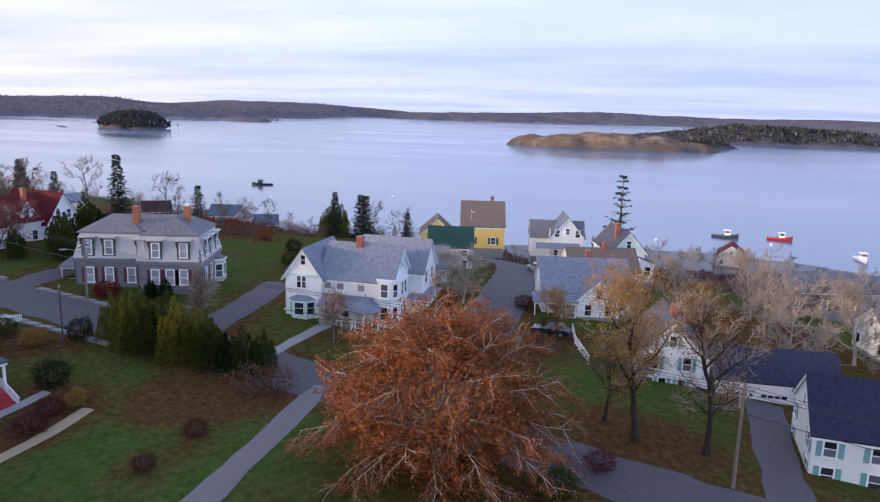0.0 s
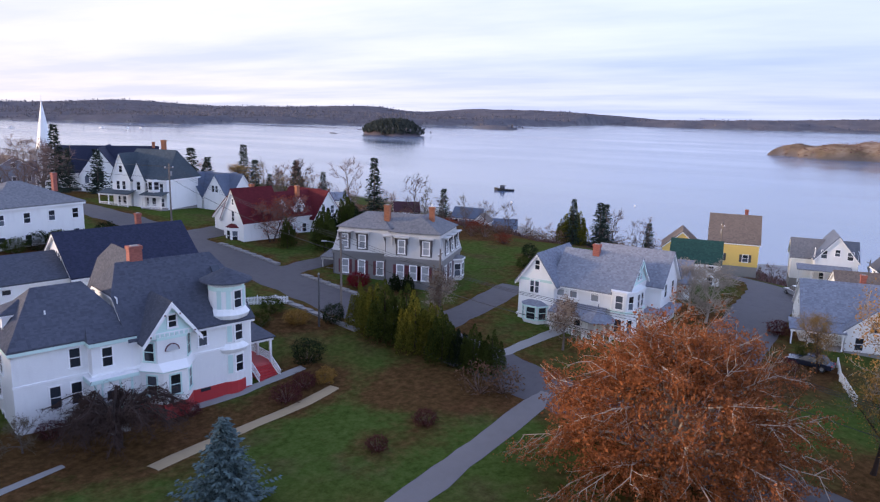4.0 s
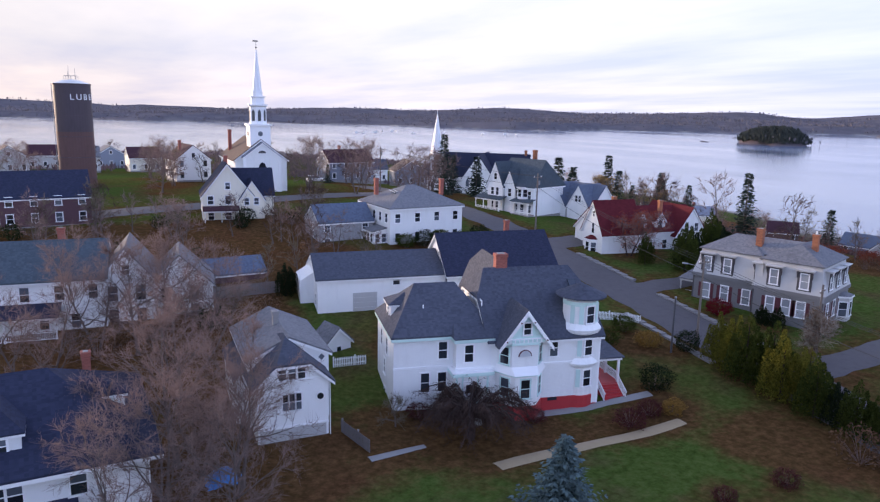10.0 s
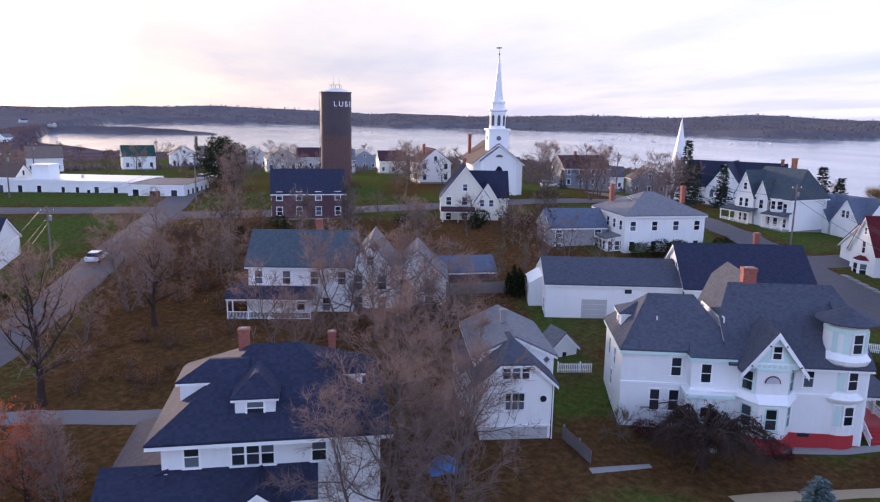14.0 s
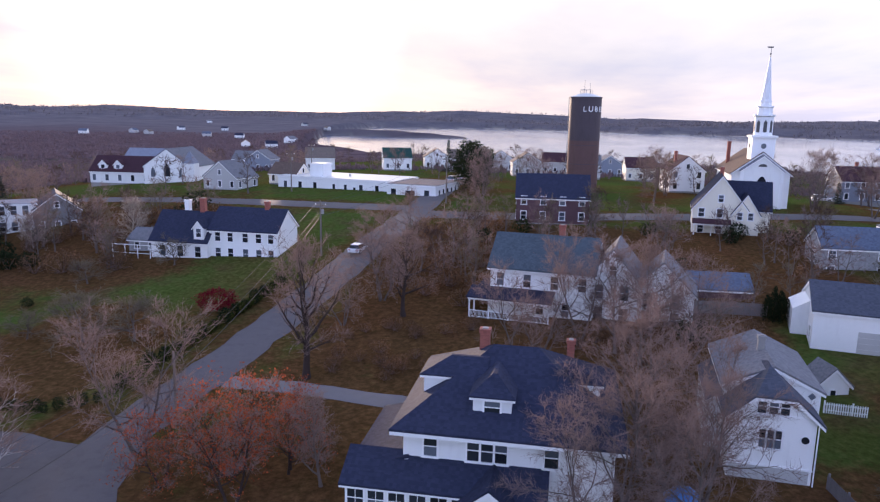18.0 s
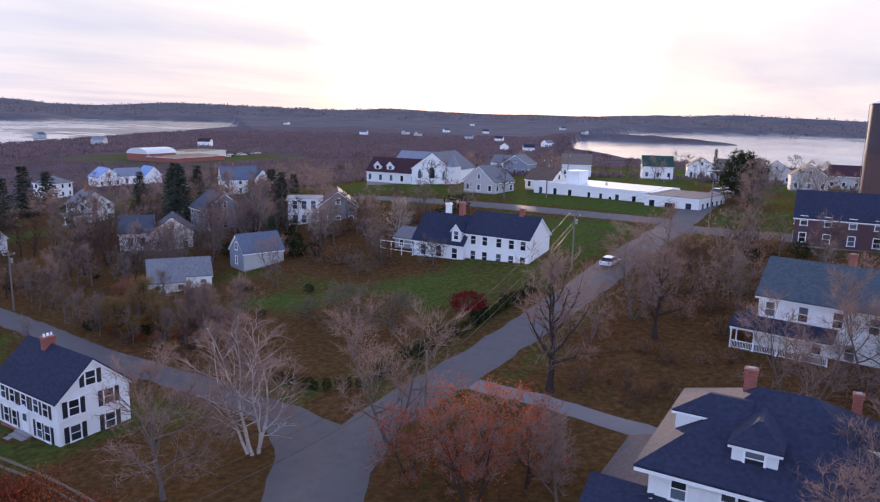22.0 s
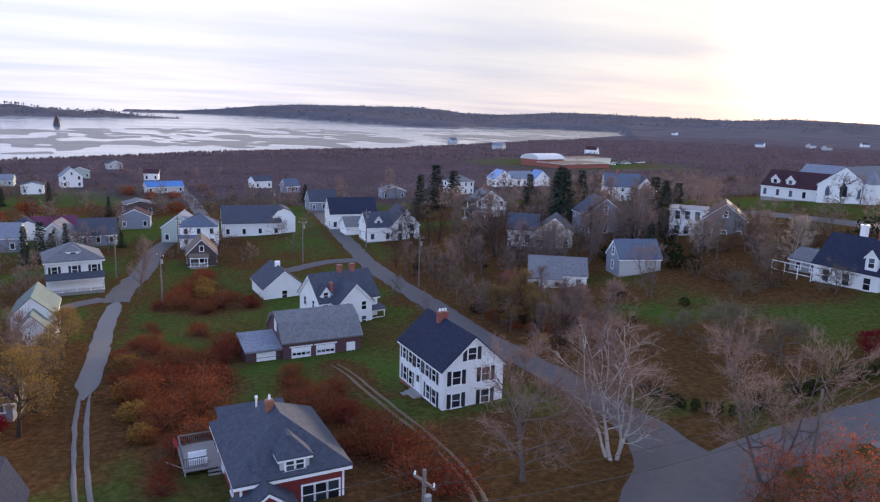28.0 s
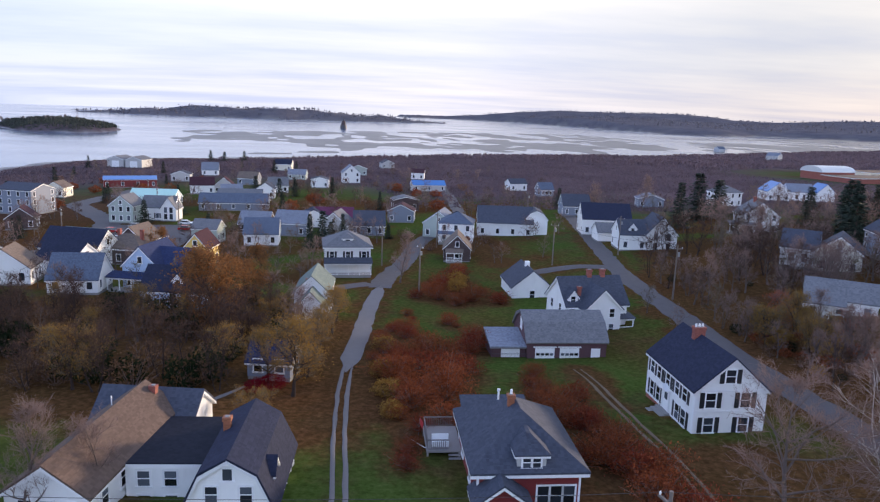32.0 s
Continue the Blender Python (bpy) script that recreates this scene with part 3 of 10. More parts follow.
class Block:
    """A walled volume with its roof."""

    def __init__(self, root, x, y, lx, ly, eave, ridge, roof="gable", axis="x", wall="white", cover="roof_slate", trim="white_plain", over=0.35, z0=0.0, base="stone", hip=None, kick=0.6, thick=0.16, knee=0.8):
        self.root, self.x, self.y, self.lx, self.ly, self.eave, self.ridge, self.axis, self.z0 = root, x, y, lx, ly, eave, ridge, axis, z0
        FOOT.append((root.matrix_basis.inverted(), x, y, x + lx, y + ly))
        L, W = (lx, ly) if axis == "x" else (ly, lx)
        m = pose(x + lx / 2, y + ly / 2, 0, 0, 0, 0 if axis == "x" else 90)
        h, wl = W / 2, Geo()
        low = z0 if z0 > 0 else 0.35
        if roof in ("gable", "gambrel"):
            top = [(h, eave), (0, ridge), (-h, eave)] if roof == "gable" else [(h, eave), (h * kick, eave + (ridge - eave) * 0.66), (0, ridge), (-h * kick, eave + (ridge - eave) * 0.66), (-h, eave)]
            wl.prism([(-h, low), (h, low)] + top, -L / 2, L / 2)
        elif roof == "clipped":
            hc, zc = h * (1 - kick), eave + (ridge - eave) * kick
            wl.prism([(-h, low), (h, low), (h, eave), (hc, zc), (-hc, zc), (-h, eave)], -L / 2, L / 2)
        elif roof == "shed":
            wl.prism([(-h, low), (h, low), (h, ridge), (-h, eave)], -L / 2, L / 2)
        else:
            wl.box(-L / 2, -h, low, L / 2, h, eave)
        part("wall", wl, M[wall], root, m=m)
        if base and z0 <= 0:
            part("foundation", Geo().box(-L / 2 + 0.04, -h + 0.04, -1.6, L / 2 - 0.04, h - 0.04, 0.345), M[base], root, m=m)
        rf, tr = Geo(), Geo()
        o, t = over, thick
        a, b = -L / 2 - o * 0.8, L / 2 + o * 0.8
        if roof == "gable":
            s = (ridge - eave) / h
            e = eave - s * o
            rf.prism([(-h - o, e), (0, ridge), (h + o, e), (h + o, e + t), (0, ridge + t), (-h - o, e + t)], a, b)
            tr.prism([(-h - o + 0.03, e - 0.2), (-h - o + 0.03, e - 0.004), (0, ridge - 0.004), (h + o - 0.03, e - 0.004), (h + o - 0.03, e - 0.2), (0, ridge - 0.26)][::-1], a + 0.03, b - 0.03)
        elif roof == "clipped":
            # a gable whose peaks are cut back by small hips
            sl = (ridge - eave) / h
            e, d = eave - sl * o, (h * (1 - kick) if hip is None else hip)
            def skin(q):
                return [(a, -h - o, e + q), (b, -h - o, e + q), (b, -hc, zc + q), (b, hc, zc + q), (b, h + o, e + q), (a, h + o, e + q), (a, hc, zc + q), (a, -hc, zc + q), (a + d, 0, ridge + q), (b - d, 0, ridge + q)]
            rf.add(skin(t) + skin(0), [(0, 1, 2, 9, 8, 7), (4, 5, 6, 8, 9, 3), (6, 7, 8), (2, 3, 9), (17, 18, 19, 12, 11, 10), (13, 19, 18, 16, 15, 14), (18, 17, 16), (19, 13, 12)] + [(j + 10, (j + 1) % 8 + 10, (j + 1) % 8, j) for j in range(8)])
            tr.prism([(-h - o + 0.03, e - 0.2), (-h - o + 0.03, e - 0.004), (-hc, zc - 0.004), (hc, zc - 0.004), (h + o - 0.03, e - 0.004), (h + o - 0.03, e - 0.2), (hc - 0.1, zc - 0.24), (-hc + 0.1, zc - 0.24)][::-1], a + 0.03, b - 0.03)
        elif roof == "gambrel":
            k, zk = h * kick, eave + (ridge - eave) * 0.66
            s = (zk - eave) / (h - k)
            e, q = eave - s * o * 0.5, o * 0.5
            rf.prism([(-h - q, e), (-k, zk), (0, ridge), (k, zk), (h + q, e), (h + q + t, e + 0.02), (k + 0.06, zk + t), (0, ridge + t), (-k - 0.06, zk + t), (-h - q - t, e + 0.02)], a, b)
            tr.prism([(-h - q, e - 0.18), (-h - q, e), (-k, zk - 0.004), (0, ridge - 0.004), (k, zk - 0.004), (h + q, e), (h + q, e - 0.18), (k - 0.1, zk - 0.22), (0, ridge - 0.24), (-k + 0.1, zk - 0.22)][::-1], a + 0.03, b - 0.03)
        elif roof == "shed":
            rf.prism([(-h - o, eave - 0.05), (h + o, ridge + 0.05), (h + o, ridge + 0.05 + t), (-h - o, eave - 0.05 + t)], a, b)
            tr.prism([(-h - o + 0.03, eave - 0.2), (h + o - 0.03, ridge - 0.1), (h + o - 0.03, ridge + 0.046), (-h - o + 0.03, eave - 0.054)], a + 0.03, b - 0.03)
        elif roof == "flat":
            rf.box(-L / 2 - o, -h - o, eave + 0.2, L / 2 + o, h + o, eave + 0.28)
            tr.box(-L / 2 - o - 0.03, -h - o - 0.03, eave - 0.1, L / 2 + o + 0.03, h + o + 0.03, eave + 0.196)
        elif roof == "hip":
            k = L / 2 - (h if hip is None else hip)
            e = eave
            vs = [(a, -h - o, e), (b, -h - o, e), (b, h + o, e), (a, h + o, e), (a, -h - o, e + t), (b, -h - o, e + t), (b, h + o, e + t), (a, h + o, e + t), (-k, 0, ridge + t), (k, 0, ridge + t)]
            rf.add(vs, [(3, 2, 1, 0), (0, 1, 5, 4), (1, 2, 6, 5), (2, 3, 7, 6), (3, 0, 4, 7), (4, 5, 9, 8), (6, 7, 8, 9), (5, 6, 9), (7, 4, 8)])
            tr.box(a + 0.03, -h - o + 0.03, e - 0.26, b - 0.03, h + o - 0.03, e - 0.004)
        elif roof == "mansard":
            i, zk = kick, eave + (ridge - eave) * knee
            def ring(q, z):
                return [(-L / 2 - q, -h - q, z), (L / 2 + q, -h - q, z), (L / 2 + q, h + q, z), (-L / 2 - q, h + q, z)]
            lowr = Geo().add(ring(0.12, eave) + ring(-i * 0.5, (eave + zk) / 2) + ring(-i, zk), [(j + r, (j + 1) % 4 + r, (j + 1) % 4 + r + 4, j + r + 4) for r in (0, 4) for j in range(4)] + [(8, 9, 10, 11), (3, 2, 1, 0)])
            part("mansard_slope", lowr, M["grey_light"], root, "pale grey shingled mansard slope", m=m)
            k = L / 2 - h * 0.8
            vs = ring(-i + 0.3, zk + 0.02) + ring(-i + 0.3, zk + 0.12) + [(-k, 0, ridge), (k, 0, ridge)]
            rf.add(vs, [(3, 2, 1, 0), (0, 1, 5, 4), (1, 2, 6, 5), (2, 3, 7, 6), (3, 0, 4, 7), (4, 5, 9, 8), (6, 7, 8, 9), (5, 6, 9), (7, 4, 8)])
            tr.box(-L / 2 - o, -h - o, eave - 0.45, L / 2 + o, h + o, eave - 0.004)
        part("roof", rf, M[cover], root, m=m)
        part("eaves_trim", tr, M[trim], root, m=m)
        self.m, self.L, self.W = m, L, W

    def at(self, face, u, z, out=0.0):
        """A pose on a face: x to its right seen from outside, y inwards, z up."""
        x, y, lx, ly = self.x, self.y, self.lx, self.ly
        if face == "f":
            return pose(x + u, y - out, z, 0, 0, 0)
        if face == "b":
            return pose(x + lx - u, y + ly + out, z, 0, 0, 180)
        if face == "l":
            return pose(x - out, y + ly - u, z, 0, 0, -90)
        return pose(x + lx + out, y + u, z, 0, 0, 90)

    def wins(self, face, us, zs, w=0.95, h=1.65, shut=None, trim="white_plain", panes=2, cap=False, glass="glass"):
        for z in zs:
            for u in us:
                window(self.root, self.at(face, u, z), w, h, shut, trim, panes, cap, glass)

    def corners(self, mat="white_plain", width=0.16):
        for cx in (self.x - 0.02, self.x + self.lx + 0.02 - width):
            for cy in (self.y - 0.02, self.y + self.ly + 0.02 - width):
                part("corner_board", Geo().box(cx, cy, 0.35, cx + width, cy + width, self.eave - 0.27), M[mat], self.root)

    def belt(self, z, mat, h=0.2, out=0.08):
        part("belt_course", Geo().box(self.x - out, self.y - out, z, self.x + self.lx + out, self.y + self.ly + out, z + h), M[mat], self.root)


SHARED = {}


def shared(key, make):
    if key not in SHARED:
        SHARED[key] = make()
    return SHARED[key]


def frame_mesh(w, h, trim, cap, panes):
    g = Geo()
    c = 0.13
    g.box(-w / 2 - c, -0.06, -h / 2 - c * 0.4, -w / 2, 0.02, h / 2 + c)
    g.box(w / 2, -0.06, -h / 2 - c * 0.4, w / 2 + c, 0.02, h / 2 + c)
    g.box(-w / 2, -0.06, h / 2, w / 2, 0.02, h / 2 + c)
    g.box(-w / 2 - c - 0.05, -0.12, -h / 2 - c, w / 2 + c + 0.05, 0.02, -h / 2)
    if panes >= 2:
        g.box(-w / 2, -0.035, -0.035, w / 2, 0.02, 0.035)
    if panes == 4:
        g.box(-0.02, -0.034, -h / 2, 0.02, 0.02, h / 2)
    if cap:
        g.box(-w / 2 - c - 0.12, -0.22, h / 2 + c, w / 2 + c + 0.12, 0.02, h / 2 + c + 0.14)
    return g.mesh("window_frame", M[trim])


def pane_mesh(w, h, glass="glass"):
    return Geo().box(-w / 2, -0.015, -h / 2, w / 2, 0.01, h / 2).mesh("pane", M[glass])


def shutter_mesh(w, h, mat):
    g = Geo().box(-w / 2, -0.05, -h / 2, w / 2, 0.0, h / 2)
    for i in range(1, 8):
        g.box(-w / 2 + 0.05, -0.065, -h / 2 + h * i / 8 - 0.02, w / 2 - 0.05, -0.045, -h / 2 + h * i / 8 + 0.02)
    return g.mesh("shutter", M[mat])


def window(root, m, w=0.95, h=1.65, shut=None, trim="white_plain", panes=2, cap=False, glass="glass"):
    fr = part("window", shared(("fr", w, h, trim, cap, panes), lambda: frame_mesh(w, h, trim, cap, panes)), None, root, m=m)
    if panes >= 2:
        half = shared(("pn", w, h, glass), lambda: pane_mesh(w, h / 2 - 0.03, glass))
        for s in (-1, 1):
            part("pane", half, None, fr, m=pose(0, 0, s * (h / 4 + 0.01)))
    else:
        part("pane", shared(("pn1", w, h, glass), lambda: pane_mesh(w, h, glass)), None, fr)
    if shut:
        sm = shared(("sh", w, h, shut), lambda: shutter_mesh(w * 0.48, h + 0.1, shut))
        for s in (-1, 1):
            part("shutter", sm, None, fr, m=pose(s * (w / 2 + 0.15 + w * 0.24), 0, 0))
    return fr


def door(root, m, w=0.95, h=2.05, mat="white_plain", lights=True):
    d = part("door", Geo().box(-w / 2 - 0.12, -0.07, 0, -w / 2, 0.02, h + 0.14).box(w / 2, -0.07, 0, w / 2 + 0.12, 0.02, h + 0.14).box(-w / 2, -0.07, h, w / 2, 0.02, h + 0.14), M["white_plain"], root, m=m)
    part("leaf", Geo().box(-w / 2, -0.03, 0, w / 2, 0.01, h).box(-w / 2 + 0.12, -0.045, 0.15, w / 2 - 0.12, -0.02, h * 0.42), M[mat], d)
    if lights:
        part("pane", shared(("pn1", w * 0.6, h * 0.34), lambda: pane_mesh(w * 0.6, h * 0.34)), None, d, m=pose(0, -0.03, h * 0.72))
    return d


def garage_door(root, m, w=2.5, h=2.15, mat="white_plain", lights=True):
    g = Geo()
    for i in range(4):
        g.box(-w / 2, -0.05, h * i / 4 + 0.015, w / 2, 0.01, h * (i + 1) / 4 - 0.015)
    d = part("garage_door", g, M[mat], root, m=m)
    if lights:
        for i in range(4):
            part("pane", shared(("pn1", w * 0.19, h * 0.14), lambda: pane_mesh(w * 0.19, h * 0.14)), None, d, m=pose(w * (i - 1.5) * 0.235, -0.06, h * 0.625))
    return d


def chimney(root, x, y, z0, z1, w=0.7, d=0.7, mat="brick", pots=0):
    c = part("chimney", Geo().box(x - w / 2, y - d / 2, z0, x + w / 2, y + d / 2, z1 - 0.28).box(x - w / 2 - 0.06, y - d / 2 - 0.06, z1 - 0.28, x + w / 2 + 0.06, y + d / 2 + 0.06, z1), M[mat], root)
    part("flue", Geo().box(x - w * 0.3, y - d * 0.3, z1, x + w * 0.3, y + d * 0.3, z1 + 0.06), M["concrete"], c)
    for i in range(pots):
        part("chimney_pot", Geo().lathe([(0.11, z1 + 0.06), (0.09, z1 + 0.4)], 8, x + (i - (pots - 1) / 2) * 0.35, y), M["white_plain"], c)
    return c


def steps(root, m, w, n=4, rise=0.18, run=0.28, mat="concrete"):
    line = [(0.0, -1.0), (0.0, rise * n)]
    for i in range(n):
        line += [(-run * (i + 1), rise * (n - i)), (-run * (i + 1), rise * (n - i - 1))]
    line.append((-run * n, -1.0))
    return part("steps", Geo().prism(line[::-1], -w / 2, w / 2), M[mat], root, m=m)


def railing(root, p0, p1, h=0.9, mat="white_plain", gap=0.16):
    a, b = Vector(p0), Vector(p1)
    L, ang = (b - a).length, math.degrees(math.atan2(b.y - a.y, b.x - a.x))
    g = Geo().box(0, -0.035, h - 0.08, L, 0.035, h).box(0, -0.03, 0.1, L, 0.03, 0.16)
    for i in range(1, int(L / gap)):
        g.box(i * gap - 0.02, -0.02, 0.16, i * gap + 0.02, 0.02, h - 0.08)
    sl = (b.z - a.z) / max(L, 0.01)
    g.v = [(x, y, z + sl * x) for x, y, z in g.v]
    return part("railing", g, M[mat], root, m=pose(*a, 0, 0, ang))


def porch(root, x, y, lx, ly, floor=0.5, top=2.9, rise=0.7, cover="roof_slate", posts=4, rail=True, mat="white_plain", face="f", fl="deck"):
    """A lean-to porch before the front; y is its outer edge."""
    p = part("porch", Geo().box(x, y, floor - 0.12, x + lx, y + ly, floor), M[fl], root)
    part("skirt", Geo().box(x + 0.05, y + 0.05, -1.2, x + lx - 0.05, y + ly - 0.01, floor - 0.124), M["stone"], p)
    part("porch_roof", Geo().add([(x - 0.25, y - 0.25, top), (x + lx + 0.25, y - 0.25, top), (x + lx + 0.25, y + ly, top + rise), (x - 0.25, y + ly, top + rise), (x - 0.25, y - 0.25, top + 0.12), (x + lx + 0.25, y - 0.25, top + 0.12), (x + lx + 0.25, y + ly, top + rise + 0.12), (x - 0.25, y + ly, top + rise + 0.12)], [(3, 2, 1, 0), (4, 5, 6, 7), (0, 1, 5, 4), (1, 2, 6, 5), (2, 3, 7, 6), (3, 0, 4, 7)]), M[cover], p)
    part("beam", Geo().box(x - 0.1, y - 0.1, top - 0.26, x + lx + 0.1, y + 0.08, top - 0.004), M[mat], p)
    for i in range(posts):
        px = x + 0.08 + (lx - 0.16) * i / max(posts - 1, 1)
        part("post", shared(("post", top, floor, mat), lambda: Geo().box(-0.07, -0.07, 0, 0.07, 0.07, top - 0.26 - floor).box(-0.1, -0.1, 0, 0.1, 0.1, 0.12).box(-0.1, -0.1, top - 0.46 - floor, 0.1, 0.1, top - 0.26 - floor).mesh("post", M[mat])), None, p, m=pose(px, y, floor))
    if rail:
        railing(p, (x + 0.1, y, floor), (x + lx - 0.1, y, floor), mat=mat)
    return p


def bay(root, m, w=2.4, d=0.9, z0=0.3, z1=3.2, wall="white", cover="roof_slate", trim="white_plain", win=(0.8, 1.6, 1.9), base="stone", roof=0.5, front=True):
    """A three-sided bay that stands out from a wall (y is inwards)."""
    q = d * 0.75
    ring = [(-w / 2, 0), (-w / 2 + q, -d), (w / 2 - q, -d), (w / 2, 0)]
    def shell(k, za, zb):
        pts = [(x * (1 + k / (w / 2)) if abs(x) > w / 2 - 0.01 else x + math.copysign(k * 0.4, x), y - (k if y < 0 else 0)) for x, y in ring]
        return Geo().add([(x, y, za) for x, y in pts] + [(x, y, zb) for x, y in pts], [(0, 1, 5, 4), (1, 2, 6, 5), (2, 3, 7, 6), (3, 2, 1, 0), (4, 5, 6, 7)])
    b = part("bay", shell(0, z0, z1), M[wall], root, m=m)
    if base:
        part("bay_base", shell(0.02, -1.4, z0 + 0.004), M[base], b)
    part("cornice", shell(0.15, z1 - 0.22, z1), M[trim], b)
    if roof:
        part("bay_roof", Geo().add([(x * 1.12, y * 1.15, z1) for x, y in ring] + [(-w / 2 + q * 1.1, 0, z1 + roof), (w / 2 - q * 1.1, 0, z1 + roof)], [(0, 1, 4), (1, 2, 5, 4), (2, 3, 5), (3, 2, 1, 0)]), M[cover], b)
    ww, wh, wz = win
    ang = math.degrees(math.atan2(-d, q))
    if front:
        window(b, pose(0, -d, wz), ww, wh, trim=trim)
    sl = math.hypot(d, q)
    if sl > 0.75:
        nw = min(ww, sl - 0.35)
        window(b, pose(-w / 2 + q / 2, -d / 2, wz, 0, 0, ang), nw, wh, trim=trim)
        window(b, pose(w / 2 - q / 2, -d / 2, wz, 0, 0, -ang), nw, wh, trim=trim)
    return b


def dormer(root, x, y, z, w, d, wall_h, peak, wall="white", cover="roof_slate", rot=0, trim="white_plain", win=(0.8, 1.1), kind="gable", panes=2):
    """A dormer: front centre at x, y; d runs back into the roof."""
    m = pose(x, y, z, 0, 0, rot)
    g, r, t = Geo(), Geo(), Geo()
    h = w / 2
    if kind == "gable":
        g.add([(-h, 0, 0), (h, 0, 0), (h, 0, wall_h), (0, 0, wall_h + peak), (-h, 0, wall_h), (-h, d, 0), (h, d, 0), (h, d, wall_h), (0, d, wall_h + peak), (-h, d, wall_h)], [(0, 1, 2, 3, 4), (1, 6, 7, 2), (5, 0, 4, 9), (2, 7, 8, 3), (3, 8, 9, 4)])
        s, o, th = peak / h, 0.22, 0.12
        sec = [(-h - o, wall_h - s * o), (0, wall_h + peak), (h + o, wall_h - s * o), (h + o, wall_h - s * o + th), (0, wall_h + peak + th), (-h - o, wall_h - s * o + th)]
        r.add([(px, py, pz) for py in (-0.25, d) for px, pz in sec], [(i, (i + 1) % 6, 6 + (i + 1) % 6, 6 + i) for i in range(6)] + [(5, 4, 3, 2, 1, 0), (6, 7, 8, 9, 10, 11)])
        low = [(-h - o + 0.02, wall_h - s * o - 0.16), (0, wall_h + peak - 0.2), (h + o - 0.02, wall_h - s * o - 0.16), (h + o - 0.02, wall_h - s * o - 0.004), (0, wall_h + peak - 0.004), (-h - o + 0.02, wall_h - s * o - 0.004)]
        t.add([(px, py, pz) for py in (-0.23, -0.05) for px, pz in low], [(i, (i + 1) % 6, 6 + (i + 1) % 6, 6 + i) for i in range(6)] + [(5, 4, 3, 2, 1, 0), (6, 7, 8, 9, 10, 11)])
    else:
        g.box(-h, 0, 0, h, d, wall_h)
        o = 0.25
        r.add([(-h - o, -o, wall_h), (h + o, -o, wall_h), (h + o, d, wall_h + 0.02), (-h - o, d, wall_h + 0.02), (-h - o, -o, wall_h + 0.1), (h + o, -o, wall_h + 0.1), (0.15, h + 0.3, wall_h + peak), (0.15, d, wall_h + peak), (-0.15, d, wall_h + peak), (-0.15, h + 0.3, wall_h + peak), (h + o, d, wall_h + 0.12), (-h - o, d, wall_h + 0.12)],
              [(0, 1, 5, 4), (4, 5, 6, 9), (5, 10, 7, 6), (11, 4, 9, 8), (9, 6, 7, 8), (3, 2, 1, 0), (1, 2, 10, 5), (3, 0, 4, 11)])
        t.box(-h - o + 0.02, -o + 0.02, wall_h - 0.16, h + o - 0.02, d * 0.5, wall_h - 0.004)
    dm = part("dormer", g, M[wall], root, m=m)
    part("dormer_roof", r, M[cover], dm)
    part("dormer_trim", t, M[trim], dm)
    if win:
        window(dm, pose(0, 0, wall_h * 0.5 + (0.1 if kind == "gable" else 0)), win[0], win[1], trim=trim, panes=panes)
    return dm


def spread(n, length, margin=1.2):
    """n even places along a wall."""
    if n == 1:
        return [length / 2]
    return [margin + (length - 2 * margin) * i / (n - 1) for i in range(n)]


LINES = []      # road centre lines


def strip(name, pts, width, mat, label, category="road", lift=0.05, kind="structure", taper=0.0):
    """A road or path laid over the ground along a centre line."""
    line = []
    for (x0, y0), (x1, y1) in zip(pts, pts[1:]):
        n = max(1, int(math.hypot(x1 - x0, y1 - y0) / 1.6))
        line += [(x0 + (x1 - x0) * i / n, y0 + (y1 - y0) * i / n) for i in range(n)]
    line.append(pts[-1])
    LINES.append((np.array(line), width / 2))
    for _ in range(6):
        line = [line[0]] + [tuple((line[i - 1][k] + 2 * line[i][k] + line[i + 1][k]) / 4 for k in (0, 1)) for i in range(1, len(line) - 1)] + [line[-1]]
    verts, cols = [], 5
    for i, (x, y) in enumerate(line):
        a, b = line[max(i - 1, 0)], line[min(i + 1, len(line) - 1)]
        d = math.hypot(b[0] - a[0], b[1] - a[1]) or 1
        nx, ny = -(b[1] - a[1]) / d, (b[0] - a[0]) / d
        full = width * (1 - taper * max(0.0, 1 - min(i, len(line) - 1 - i) / 3.0))
        for c in range(cols):
            q = (c / (cols - 1) - 0.5) * full + ((noise.noise((x * 0.35, y * 0.35, c)) * 0.6 + noise.noise((x * 1.3, y * 1.3, c + 5)) * 0.4) * min(0.9, 0.12 + width * 0.16) if c in (0, cols - 1) else 0)
            px, py = x + nx * q, y + ny * q
            verts.append((px, py, gz(px, py) + lift + (0.03 if 0 < c < cols - 1 else -0.02)))
    g = Geo().add(verts, [(i * cols + c, (i + 1) * cols + c, (i + 1) * cols + c + 1, i * cols + c + 1) for i in range(len(line) - 1) for c in range(cols - 1)])
    return mesh_thing(name, g, M[mat], label, category, kind=kind, smooth=True)

# ---- plants ----
def unit(rng):
    v = Vector((rng.gauss(0, 1), rng.gauss(0, 1), rng.gauss(0, 1)))
    return v.normalized()


def bent(rng, p, d, length, n, crook, lift):
    """A crooked run of n steps from p."""
    pts = [p]
    for _ in range(n):
        d = (d + unit(rng) * crook + Vector((0, 0, lift))).normalized()
        p = p + d * (length / n)
        pts.append(p)
    return pts


def along(pts, u):
    k = min(max(u, 0.0), 0.999) * (len(pts) - 1)
    i = int(k)
    return pts[i].lerp(pts[i + 1], k - i), (pts[i + 1] - pts[i]).normalized()


